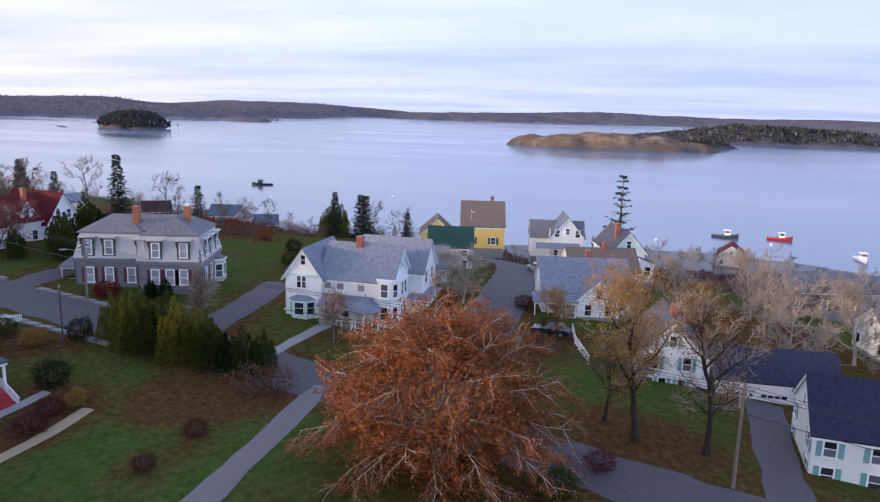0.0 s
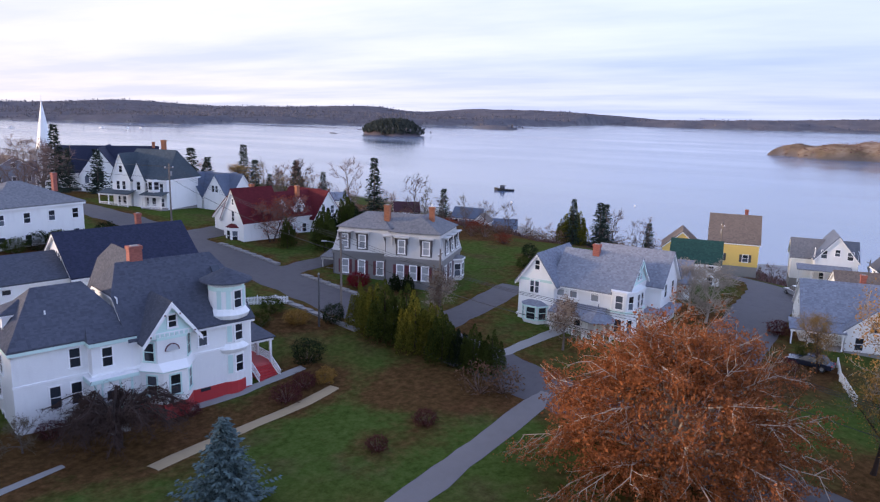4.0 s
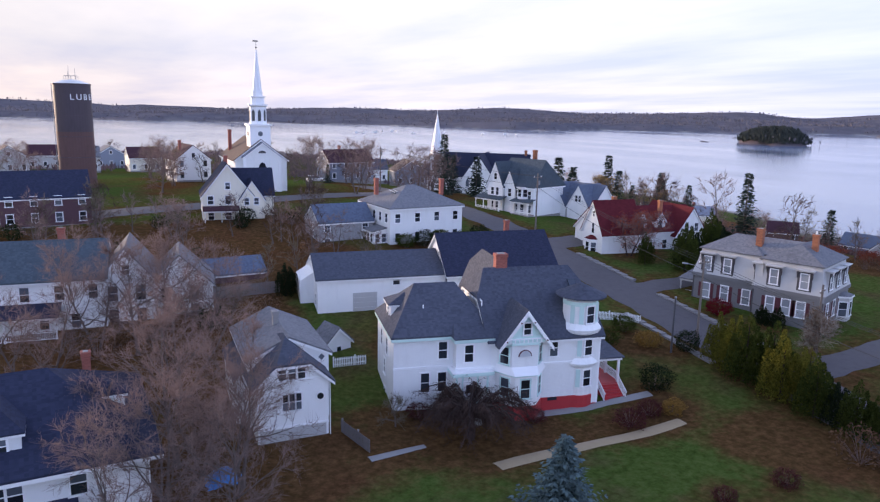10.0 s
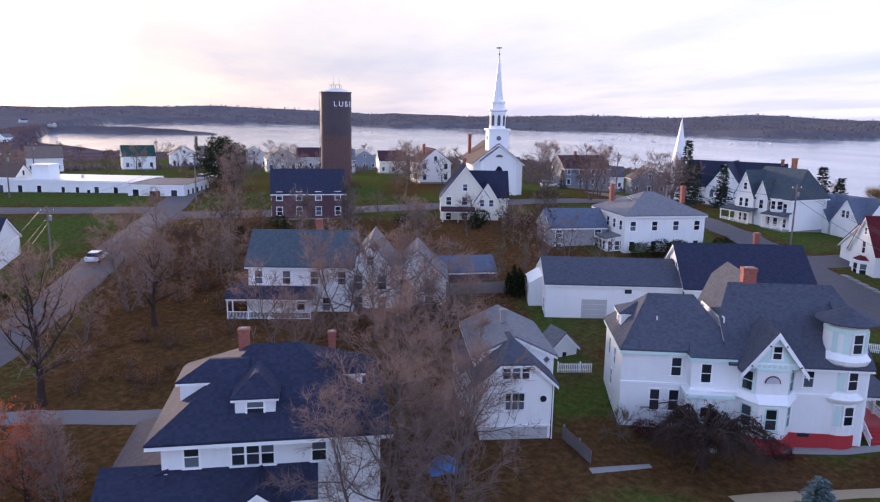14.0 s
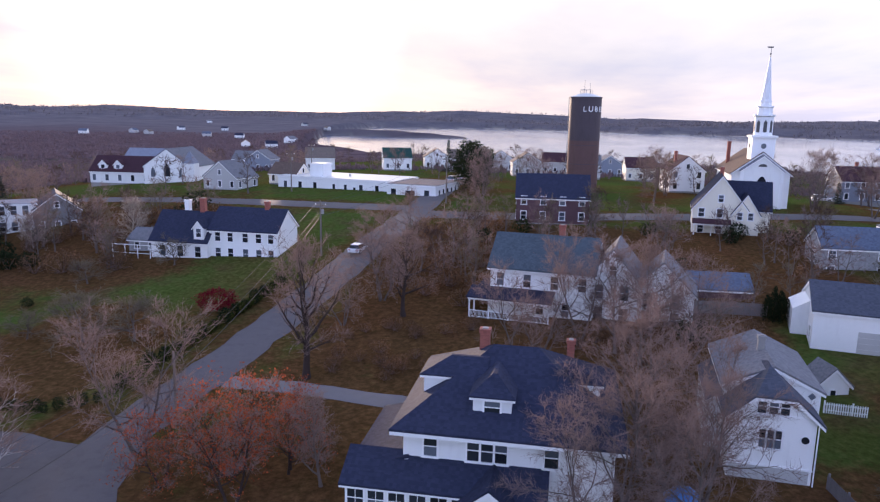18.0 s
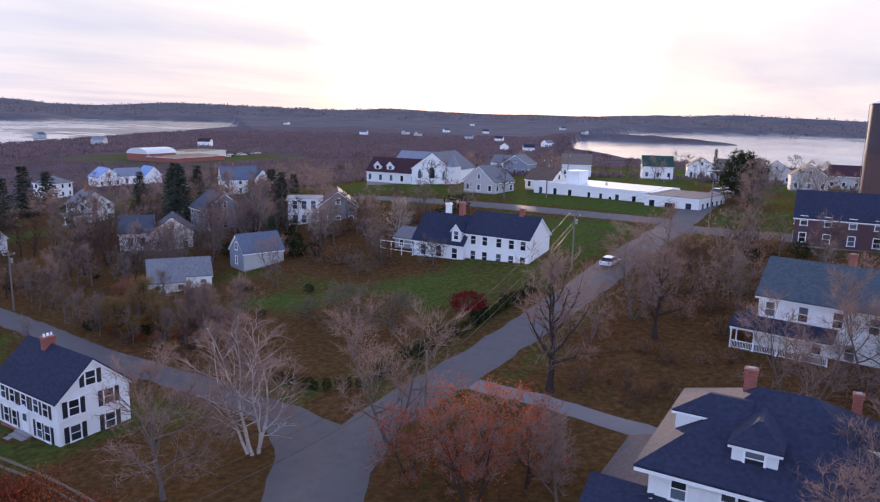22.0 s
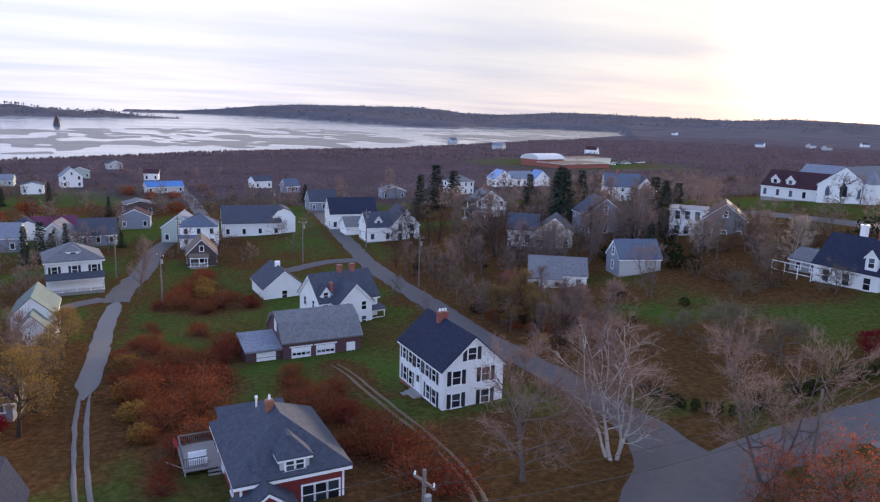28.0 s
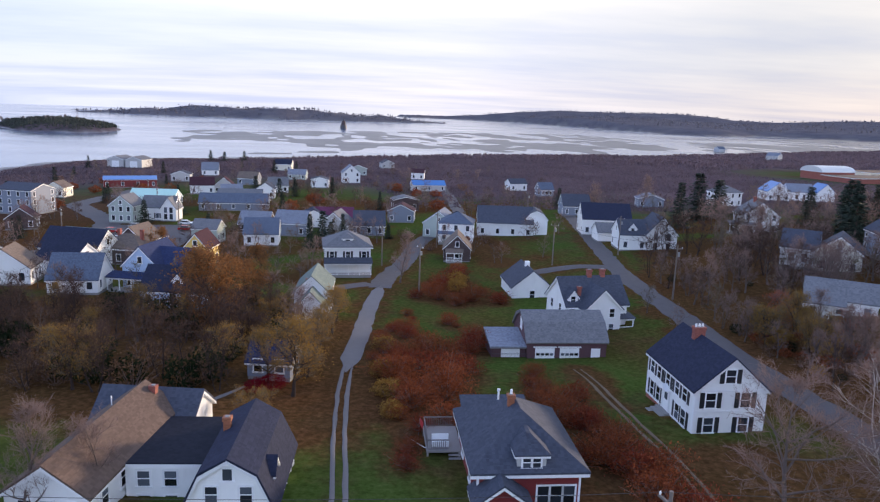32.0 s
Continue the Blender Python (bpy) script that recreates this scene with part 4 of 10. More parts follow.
def grow(seed, height, wide=0.40, bare=0.2, stems=1, limbs=13, subs=6, shoots=4, fine=6, fine_len=0.9, fine_w=0.016, radius=0.24, rise=(26, 64), crook=0.34, lift=0.1, splay=14):
    """Wood (stems, limbs, boughs) and fine twigs of a leafless tree; also the twig ends."""
    rng = random.Random(seed)
    wood, twigs, tips = Geo(), Geo(), []
    for s in range(stems):
        a0 = 6.283 * s / stems + rng.uniform(0, 1)
        tilt = radians(splay * rng.uniform(0.5, 1.3)) if stems > 1 else radians(rng.uniform(1, 6))
        d = Vector((math.sin(tilt) * math.cos(a0), math.sin(tilt) * math.sin(a0), math.cos(tilt)))
        foot = Vector((math.cos(a0), math.sin(a0), 0)) * (0.3 if stems > 1 else 0) - Vector((0, 0, 0.4))
        trunk = bent(rng, foot, d, height * rng.uniform(0.84, 1.0) + 0.4, 8, crook * 0.34, 0.03)
        r0 = radius * (0.72 if stems > 1 else 1)
        wood.tube(trunk, [r0 * 1.35] + [max(0.02, r0 * (1 - 0.95 * (i / 8) ** 0.85)) for i in range(1, 9)], 6)
        for k in range(limbs):
            q = (k + rng.uniform(0.0, 1.0)) / limbs
            p, _ = along(trunk, bare + (0.97 - bare) * q)
            az, el = a0 + k * 2.4 + rng.gauss(0, 0.35), radians(rise[0] + (rise[1] - rise[0]) * q + rng.gauss(0, 8))
            size = ((0.62 + 0.75 * q) * (1 - q ** 2.2) + 0.16) * rng.uniform(0.65, 1.2)
            L = height * wide * size
            lp = bent(rng, p, Vector((math.cos(az) * math.cos(el), math.sin(az) * math.cos(el), math.sin(el))), L, 5, crook * 0.7, lift)
            lr = max(0.03, r0 * 0.50 * (1 - 0.75 * q) * min(1.2, size + 0.2))
            wood.tube(lp, [lr, lr * 0.84, lr * 0.68, lr * 0.5, lr * 0.34, 0.014], 4)
            m = max(2, round(subs * (0.4 + 0.7 * size)))
            for j in range(m):
                u = 0.18 + 0.82 * (j + rng.random()) / m
                p2, d2 = along(lp, u)
                side = d2.cross(unit(rng)).normalized()
                L2 = L * (0.52 - 0.26 * u) * rng.uniform(0.6, 1.25) + 0.3
                sp = bent(rng, p2, (d2 * 0.7 + side * rng.uniform(0.45, 1.0)).normalized(), L2, 2, crook * 0.8, lift)
                sr = max(0.02, lr * 0.42 * (1 - 0.6 * u))
                wood.tube(sp, [sr, sr * 0.65, 0.010], 3)
                for _ in range(shoots):
                    p3, d3 = along(sp, rng.uniform(0.2, 1))
                    t = (d3 + unit(rng) * 0.8 + Vector((0, 0, lift))).normalized()
                    e3 = p3 + t * (L2 * rng.uniform(0.3, 0.6) + 0.25)
                    w3 = t.cross(unit(rng)).normalized() * fine_w * 1.7
                    twigs.add([p3 - w3, p3 + w3, e3], [(0, 1, 2)])
                    for _ in range(fine):
                        b = p3.lerp(e3, rng.uniform(0.1, 1.0))
                        e = b + (t * 0.7 + unit(rng) * 0.75 + Vector((0, 0, lift * 1.5))).normalized() * fine_len * rng.uniform(0.4, 1.2)
                        w4 = (e - b).cross(unit(rng)).normalized() * fine_w
                        twigs.add([b - w4, b + w4, e], [(0, 1, 2)])
                        tips.append(e)
    k = height / max(v[2] for v in wood.v + twigs.v)
    for g in (wood, twigs):
        g.v = [(x * k, y * k, z * k if z > 0 else z) for x, y, z in g.v]
    return wood, twigs, [t * k for t in tips]


def leaf_quads(points, size, rng, spread_by=0.3, per=1):
    g = Geo()
    for p in points:
        for _ in range(per):
            c = p + unit(rng) * spread_by * rng.random()
            a = unit(rng) * size * rng.uniform(0.6, 1.3)
            b = a.cross(unit(rng)).normalized() * size * rng.uniform(0.4, 0.8)
            g.add([c - a, c + b * 0.8, c + a, c - b], [(0, 1, 2, 3)])
    return g


def blob_points(rng, rx, ry, rz, n, seed, core=0.55, lump=0.35):
    pts = []
    while len(pts) < n:
        d = unit(rng)
        k = 1 + lump * noise.noise((d.x * 1.8 + seed * 7.3, d.y * 1.8, d.z * 1.8)) + 0.2 * noise.noise((d.x * 4 + seed, d.y * 4, d.z * 4))
        r = k * rng.uniform(core, 1.0) ** 0.6
        p = Vector((d.x * rx * r, d.y * ry * r, rz + d.z * rz * r))
        if p.z > -0.1:
            pts.append(p)
    return pts


def tree_kind(key, seed, height, bark="bark", twig="twig", leaf=None, leaves=0, leaf_size=0.14, **kw):
    """Meshes of one kind of tree, kept for sharing."""
    def make():
        wood, twigs, tips = grow(seed, height, **kw)
        out = [("trunk", wood.mesh("trunk", M[bark], True)), ("crown", twigs.mesh("crown", M[twig]))]
        if leaf:
            rng = random.Random(seed + 99)
            out.append(("leaves", leaf_quads([rng.choice(tips) for _ in range(leaves)], leaf_size, rng, 0.45).mesh("leaves", M[leaf])))
        return out
    return shared(("tree", key), make)


UNDER = []      # where litter gathers: x, y, reach


def plant(name, meshes, x, y, label, category, size=1.0, turn=0.0, wide=1.0, group="", sink=0.0, z=None):
    root = new(name)
    root.matrix_basis = pose(x, y, (gz(x, y) if z is None else z) - sink, 0, 0, turn) @ Matrix.Diagonal((size * wide, size * wide, size, 1))
    for nm, me in meshes:
        part(nm, me, None, root)
    if "tree" in name or "shrub" in name:
        UNDER.append((x, y, (4.2 if "tree" in name else 2.6) * size))
    return tagged(root, label, category, group)


def spruce_kind(key, seed, height, radius, mat="needle", gap=0.42, bare=0.06, full=1.0, droop=0.28, spray=0.42):
    """A conifer: whorls of boughs, each fringed with narrow drooping sprays."""
    def make():
        rng = random.Random(seed)
        tr = Geo().tube([(0, 0, -0.4), (0, 0, height * 0.6), (0, 0, height)], [height * 0.016 + 0.05, height * 0.01 + 0.02, 0.01], 6)
        g = Geo()
        z = height * bare
        while z < height - 0.12:
            q = (z / height - bare) / (1 - bare)
            reach = radius * (1 - q) ** 0.95 * rng.uniform(0.6, 1.2) + 0.08
            n = max(4, int((5 + 5 * (1 - q)) * full))
            a0 = rng.uniform(0, 6.28)
            for i in range(n):
                a = a0 + 6.28 * i / n + rng.uniform(-0.25, 0.25)
                L = reach * rng.uniform(0.6, 1.15)
                d, s = Vector((math.cos(a), math.sin(a), 0)), Vector((-math.sin(a), math.cos(a), 0))
                k = max(2, int(L / (spray * 0.72)))
                dz = rng.uniform(-0.1, 0.1)
                for j in range(k):
                    u = (j + 0.6) / k
                    c = d * L * u + Vector((0, 0, z + dz - droop * L * u + 0.2 * L * u * u))
                    for fan in (-0.85, 0.0, 0.85):
                        v = (d * math.cos(fan) + s * math.sin(fan) + Vector((0, 0, rng.uniform(-0.55, 0.12)))).normalized()
                        ln = spray * rng.uniform(0.7, 1.35) * (1.15 - 0.4 * u)
                        o = v.cross(Vector((0, 0, 1)) + unit(rng) * 0.7).normalized() * ln * 0.24
                        g.add([c, c + v * ln * 0.45 - o, c + v * ln, c + v * ln * 0.45 + o], [(0, 1, 2, 3)])
            z += gap * (0.5 + 0.6 * (1 - q)) * (height / 9) ** 0.4
        return [("trunk", tr.mesh("trunk", M["bark"])), ("crown", g.mesh("crown", M[mat]))]
    return shared(("spruce", key), make)


def bush_kind(key, seed, rx, ry, rz, n, leaf, size=0.16, twig="twig", stems=14, core=0.5, lump=0.4):
    def make():
        rng = random.Random(seed)
        pts = blob_points(rng, rx, ry, rz, n, seed, core, lump)
        st = Geo()
        for i in range(stems):
            p = pts[i * 7 % len(pts)]
            st.tube([(p.x * 0.02, p.y * 0.02, -0.2), (p.x * 0.6, p.y * 0.6, p.z * 0.6), tuple(p)], [0.03, 0.02, 0.008], 3)
        return [("stem", st.mesh("stem", M[twig])), ("foliage", leaf_quads(pts, size, rng, 0.1).mesh("foliage", M[leaf]))]
    return shared(("bush", key), make)


MAPLE = [tree_kind("maple%d" % i, 10 + i, 13.0, wide=0.36, bare=0.16, stems=(1, 2, 1)[i], limbs=(17, 10, 15)[i], subs=6, shoots=5, fine=7, fine_len=1.0, fine_w=0.015, radius=0.25, rise=(30, 68)) for i in range(3)]
BIG = [tree_kind("big%d" % i, 110 + i, 13.0, wide=0.50, bare=0.14, stems=(2, 1, 3)[i], limbs=(11, 18, 7)[i], subs=8, shoots=5, fine=8, fine_len=0.95, fine_w=0.014, radius=0.27, rise=(18, 60), splay=20) for i in range(3)]
PALE = [tree_kind("pale%d" % i, 30 + i, 9.0, twig="twig_pale", bark="bark_pale", wide=0.52, bare=0.14, limbs=15, subs=7, shoots=5, fine=9, fine_len=0.9, fine_w=0.020, radius=0.22, rise=(12, 62)) for i in range(2)]
APPLE = [tree_kind("apple%d" % i, 40 + i, 5.0, twig="twig_olive", bark="bark", wide=0.62, bare=0.22, limbs=12, subs=6, shoots=5, fine=7, fine_len=0.6, fine_w=0.016, radius=0.17, rise=(8, 50), crook=0.45) for i in range(2)]
BIRCH = [tree_kind("birch%d" % i, 50 + i, 13.0, twig="twig", bark="birch", wide=0.22, bare=0.25, stems=6, limbs=8, subs=5, shoots=5, fine=8, fine_len=1.05, fine_w=0.017, radius=0.15, rise=(35, 68), splay=19) for i in range(2)]
STOUT = [tree_kind("stout%d" % i, 140 + i, 13.0, bark="bark_dark", wide=0.46, bare=0.20, stems=1, limbs=17, subs=7, shoots=5, fine=8, fine_len=0.95, fine_w=0.014, radius=0.40, rise=(24, 66), crook=0.38) for i in range(2)]
AMBER = [tree_kind("amber%d" % i, 150 + i, 15.5, twig="twig_pale", bark="bark_dark", wide=0.36, bare=0.24, stems=1, limbs=16, subs=7, shoots=5, fine=8, fine_len=0.95, fine_w=0.017, radius=0.38, rise=(22, 66), leaf=("leaf_amber", "leaf_tawny")[i], leaves=(11000, 3000)[i], leaf_size=0.10) for i in range(2)]
PAPER = [tree_kind("paper", 55, 13.0, twig="twig", bark="birch", wide=0.34, bare=0.16, stems=5, limbs=8, subs=7, shoots=4, fine=8, fine_len=0.95, fine_w=0.014, radius=0.19, rise=(24, 62), splay=15, crook=0.42)]
ROUND = [tree_kind("round%d" % i, 60 + i, 5.4, twig="twig_pale", bark="bark", wide=0.46, bare=0.36, limbs=14, subs=6, shoots=5, fine=9, fine_len=0.7, leaf="leaf_brown", leaves=1800, leaf_size=0.07, fine_w=0.020, radius=0.17, rise=(15, 70)) for i in range(2)]
GOLD = [tree_kind("gold%d" % i, 70 + i, 10.0, twig="twig_olive", bark="bark_dark", wide=0.42, bare=0.2, stems=1 + i, limbs=14 - 4 * i, subs=6, shoots=5, fine=6, fine_len=0.9, leaf="leaf_gold", leaves=4000, leaf_size=0.085, fine_w=0.016, radius=0.26) for i in range(2)]
RUST = [tree_kind("rust%d" % i, 80 + i, 8.0, twig="twig", bark="bark_dark", wide=0.46, bare=0.1, stems=2, limbs=9, subs=6, shoots=5, fine=6, fine_len=0.8, leaf="leaf_oak", leaves=2100, leaf_size=0.095, fine_w=0.016, radius=0.2) for i in range(2)]
FAR = [tree_kind("far%d" % i, 90 + i, 9.0, twig=("twig", "twig", "twig_olive", "twig_umber")[i], wide=(0.38, 0.46, 0.42, 0.34)[i], bare=0.16, stems=(1, 2, 1, 1)[i], limbs=(10, 6, 11, 10)[i], subs=4, shoots=2, fine=5, fine_len=1.15, radius=0.2, fine_w=0.034) for i in range(4)]
# dark twigs and bark: made to put the gully's lack of sun into colour
UMBER = [tree_kind("umber%d" % i, 120 + i, 11.0, twig="twig_umber", bark="bark_dark", wide=0.44, bare=0.12, stems=1 + i, limbs=14 - 5 * i, subs=5, shoots=4, fine=5, fine_len=1.0, fine_w=0.020, radius=0.2) for i in range(2)]
TAWNY = [tree_kind("tawny%d" % i, 130 + i, 10.0, twig="twig_olive", bark="bark_dark", wide=0.46, bare=0.12, limbs=15, subs=6, shoots=4, fine=5, fine_len=0.9, leaf="leaf_tawny", leaves=6000, leaf_size=0.13, fine_w=0.018, radius=0.26) for i in range(2)]
SPRUCE = [spruce_kind("a", 1, 11, 2.7, gap=0.42, full=0.85, spray=0.62), spruce_kind("b", 2, 10, 3.2, gap=0.44, full=0.85, spray=0.66), spruce_kind("c", 3, 8, 2.6, gap=0.40, full=0.85, spray=0.58)]
BLUE_SPRUCE = spruce_kind("blue", 5, 6.2, 3.2, "needle_blue", 0.24, 0.02, 1.7, 0.10, 0.40)
PINE = spruce_kind("pine", 6, 13, 2.6, "needle", 0.95, 0.22, 0.75, -0.05, 0.6)


def beech_kind():
    """The great copper beech: pale boughs fan out over a dome of coppery leaves, thick in places and thin in others."""
    rng = random.Random(7)
    wood, twigs, leaves = Geo(), Geo(), Geo()
    R, H = 9.6, 11.6
    wood.tube([(0, 0, -0.5), (0.1, 0, 1.2), (0.1, 0.1, 3.0)], [0.85, 0.62, 0.6], 9)
    for k in range(52):
        az, up = k * 2.39996, (k + 0.5) / 52
        el = radians(-14 + 98 * up ** 1.1)
        reach = Vector((math.cos(az) * math.cos(el) * R, math.sin(az) * math.cos(el) * R, 2.4 + math.sin(el) * (H - 2.4)))
        reach = reach * (1 + 0.13 * noise.noise(reach * 0.25))
        root = Vector((0.1, 0.05, 1.6 + 2.6 * up))
        path = [root.lerp(reach, q) + Vector((0, 0, 1.5 * math.sin(math.pi * q) * (1 - up * 0.6))) + unit(rng) * 0.32 * q for q in (0, 0.2, 0.4, 0.6, 0.8, 1.0)]
        wood.tube(path, [0.17, 0.12, 0.085, 0.058, 0.036, 0.015], 5)
        for j in range(11):
            p, d = along(path, 0.34 + 0.66 * (j + rng.random()) / 11)
            out = Vector((p.x, p.y, (p.z - 2.4) * 0.6)).normalized()
            sd = (d * 0.65 + d.cross(out).normalized() * rng.choice((-1, 1)) * rng.uniform(0.5, 1.0) + out * 0.25 + unit(rng) * 0.2 - Vector((0, 0, 0.18))).normalized()
            sp = bent(rng, p, sd, rng.uniform(1.3, 2.7), 3, 0.22, -0.07)
            wood.tube(sp, [0.036, 0.028, 0.020, 0.009], 3)
            dense = noise.noise(p * 0.30 + Vector((3.1, 0.4, 7.7))) + 0.28
            for _ in range(9):
                b, bd = along(sp, rng.uniform(0.1, 1))
                e = b + (bd * 0.7 + unit(rng) * 0.8 + out * 0.2 - Vector((0, 0, 0.12))).normalized() * rng.uniform(0.45, 1.25)
                w3 = (e - b).cross(unit(rng)).normalized() * 0.017
                twigs.add([b - w3, b + w3, e], [(0, 1, 2)])
                n = max(4, int(21 * min(1.0, max(0.2, dense + 0.45))))
                for _ in range(n):
                    c = b.lerp(e, rng.uniform(0.0, 1.1)) + unit(rng) * 0.26 * rng.random() - out * rng.uniform(0, 0.35)
                    a = unit(rng) * rng.uniform(0.055, 0.11)
                    o = a.cross(unit(rng)).normalized() * rng.uniform(0.04, 0.075)
                    leaves.add([c - a, c + o, c + a, c - o], [(0, 1, 2, 3)])
    inner = leaf_quads(blob_points(rng, R * 0.80, R * 0.80, H * 0.46, 24000, 3, 0.6, 0.3), 0.14, rng, 0.35)
    leaves.add(inner.v, inner.f)
    return [("trunk", wood.mesh("trunk", M["bark_pale"], True)), ("crown", twigs.mesh("crown", M["twig_pale"])), ("leaves", leaves.mesh("leaves", M["leaf_copper"]))]


plant("beech_tree", beech_kind(), 46.8, 8.6, "large round copper beech with rust-orange leaves", "tree")


def weeping_kind():
    """A low umbrella of arching boughs whose bare twigs hang to the ground."""
    rng = random.Random(61)
    wood, twigs = Geo(), Geo()
    wood.tube([(0, 0, -0.3), (0.15, 0.05, 0.9), (0, 0.1, 1.7)], [0.24, 0.2, 0.17], 7)
    for k in range(34):
        az, L, top = k * 2.4 + rng.gauss(0, 0.2), rng.uniform(1.6, 3.9), rng.uniform(2.5, 3.9)
        d = Vector((math.cos(az), math.sin(az), 0))
        path = [Vector((0, 0.1, 1.6)) + d * L * q + Vector((0, 0, (top - 1.6) * math.sin(min(1, q * 1.45) * math.pi / 2) - max(0, q - 0.6) ** 1.5 * 4.2)) + unit(rng) * 0.12 for q in (0, 0.2, 0.4, 0.6, 0.8, 1.0)]
        wood.tube(path, [0.10, 0.085, 0.07, 0.055, 0.04, 0.02], 4)
        for _ in range(62):
            p, pd = along(path, rng.uniform(0.2, 1))
            p = p + unit(rng) * 0.15
            e = p + (d * rng.uniform(0.1, 0.8) + unit(rng) * 0.6 - Vector((0, 0, rng.uniform(0.2, 1.1)))).normalized() * rng.uniform(0.5, 1.5)
            if e.z < 0.05:
                continue
            w3 = (e - p).cross(unit(rng)).normalized() * 0.022
            twigs.add([p - w3, p + w3, e], [(0, 1, 2)])
            for _ in range(4):
                b = p.lerp(e, rng.uniform(0.1, 1))
                f = b + (unit(rng) * 0.8 - Vector((0, 0, 0.35))) * rng.uniform(0.25, 0.6)
                w4 = (f - b).cross(unit(rng)).normalized() * 0.018
                twigs.add([b - w4, b + w4, f], [(0, 1, 2)])
    return [("trunk", wood.mesh("trunk", M["bark_dark"])), ("crown", twigs.mesh("crown", M["twig_umber"]))]


# ---- roads and paths ----
strip("road", [(66, 160), (70, 122), (70, 104), (68, 88), (67, 73), (65.5, 60), (64, 50), (62.3, 38), (59.2, 27), (55.6, 14), (50.6, 0), (48.4, -8), (46.8, -14), (37, -60)], 7.0, "asphalt", "worn grey village street with no centre line")
strip("road_side_street", [(70, 90), (80, 91), (96, 93)], 6, "asphalt", "short grey side street")
strip("road_north", [(-12, 12), (-21, 25), (-28, 33), (-33.0, 41), (-35.4, 48), (-34.8, 56), (-33, 71), (-31, 88), (-29.5, 106), (-27, 130), (-27, 163), (-30, 215), (-34, 300)], 5.8, "asphalt", "worn grey village street running up the hill")
strip("road_west", [(-35, 45.5), (-41, 47.4), (-48, 48.2), (-61, 50), (-80, 51.5), (-101, 55), (-119, 57), (-139, 60), (-165, 66), (-230, 80)], 3.8, "asphalt", "narrow grey street between bare trees")
strip("road_mouth", [(-46, 48.0), (-40.3, 45.9), (-36.6, 43.0), (-33.8, 37.5), (-29.5, 31.5)], 4.8, "asphalt", "flared mouth of the street corner", lift=0.056)
strip("road_crossing", [(-30, 133), (-51, 135), (-65, 137), (-110, 144)], 5.5, "asphalt", "grey cross street")
strip("road_church", [(-28, 128), (0, 128), (16, 131), (25, 131), (43, 136), (66, 140)], 6, "asphalt", "grey street before the church")
strip("road_shore", [(54, 11), (72, 11), (85, 11), (97, 11), (113, 11), (123, 13), (126, 20)], 7, "asphalt", "grey lane that widens before the shore houses")
strip("driveway", [(16, 22.6), (28, 22.5), (36.6, 22.5), (44.8, 22.4), (52.4, 22.2), (57, 22.4)], 2.3, "drive", "damp grey-brown gravel driveway", "driveway")
strip("driveway_paved", [(66, 40), (70, 40), (77, 40), (86, 40.5)], 4, "asphalt", "paved drive between two houses", "driveway")
strip("driveway_parking", [(47, -16.2), (53, -16.6), (59, -17.2), (64, -17.8), (70.6, -18.6)], 3.4, "asphalt", "dark paved parking drive", "driveway")
strip("driveway_entry", [(64, 67.5), (73, 67.5), (80, 67)], 4, "asphalt", "paved drive beside the grey house", "driveway")
strip("driveway_hedge", [(-31, 61), (-22, 60), (-17, 59), (-10, 57.5)], 2.5, "drive", "grey gravel drive", "driveway")
strip("path", [(60.5, 30.5), (65, 30), (69, 29), (75, 28.2)], 1.6, "concrete", "grey paved garden walk", "path")
strip("path_straw", [(28.4, 39.8), (30.8, 40.1), (34.7, 40.3), (39.7, 39.6), (44.6, 38.8), (46.9, 39.0)], 1.3, "straw", "dry straw covered garden path", "path")
strip("path_front", [(35.3, 47.0), (39.7, 46.1), (45.7, 45.0), (48.5, 44.6)], 1.1, "concrete", "grey slab walk along the house", "path")
strip("path_garage", [(20.0, 44.6), (22.1, 44.7), (24.8, 44.8)], 0.75, "concrete", "concrete walk beside the lawn", "path")
for off in (-0.48, 0.48):
    strip("lane_track", [(-38, 1.5 + off), (-49.5, 2.05 + off), (-60, 2.1 + off), (-68, 2.4 + off), (-75, 2.8 + off), (-82, 3.5 + off)], 0.42, "drive", "worn wheel track of a gravel lane", "lane", taper=0.6)
strip("lane", [(-78, 3.0), (-82, 3.5), (-87, 4.2), (-97.7, 5.6), (-108, 6.8), (-118, 8.2), (-131, 10.5)], 2.5, "drive", "damp gravel lane past the thicket", "lane", taper=0.9)
strip("path_cabin", [(-64, -12.4), (-66.1, -11.1), (-69.3, -9.0), (-72.4, -7.4)], 0.7, "drive", "narrow gravel path to the cabin", "path", taper=0.5)
strip("lane_upper", [(-129, 10), (-137, 11.5), (-157, 18), (-179, 23), (-226, 43), (-270, 47), (-330, 52)], 4.3, "asphalt", "grey lane through scrub", "lane")
strip("lane_cross", [(-118, -4), (-128, 1), (-133, 8.5)], 3.4, "asphalt", "short paved spur", "lane")
strip("street_bend", [(-139, 60), (-144, 54), (-141, 46), (-138, 36)], 4, "asphalt", "narrow bend of street", "road")
for off in (-0.42, 0.42):
    strip("path_track", [(-79, 30.6 + off), (-74.5, 31.2 + off), (-69.5, 30.3 + off), (-66.3, 30.6 + off), (-61.4, 30.0 + off), (-55.4, 30.1 + off), (-48.6, 29.4 + off), (-43.2, 28.6 + off), (-36, 25.8 + off), (-29, 21.2 + off)], 0.34, "dirt", "trodden gravel wheel track across the lawn", "path", taper=0.6)
strip("parking_lot", [(-176, -48), (-190, -47), (-210, -47)], 26, "asphalt", "grey car park", "car park")
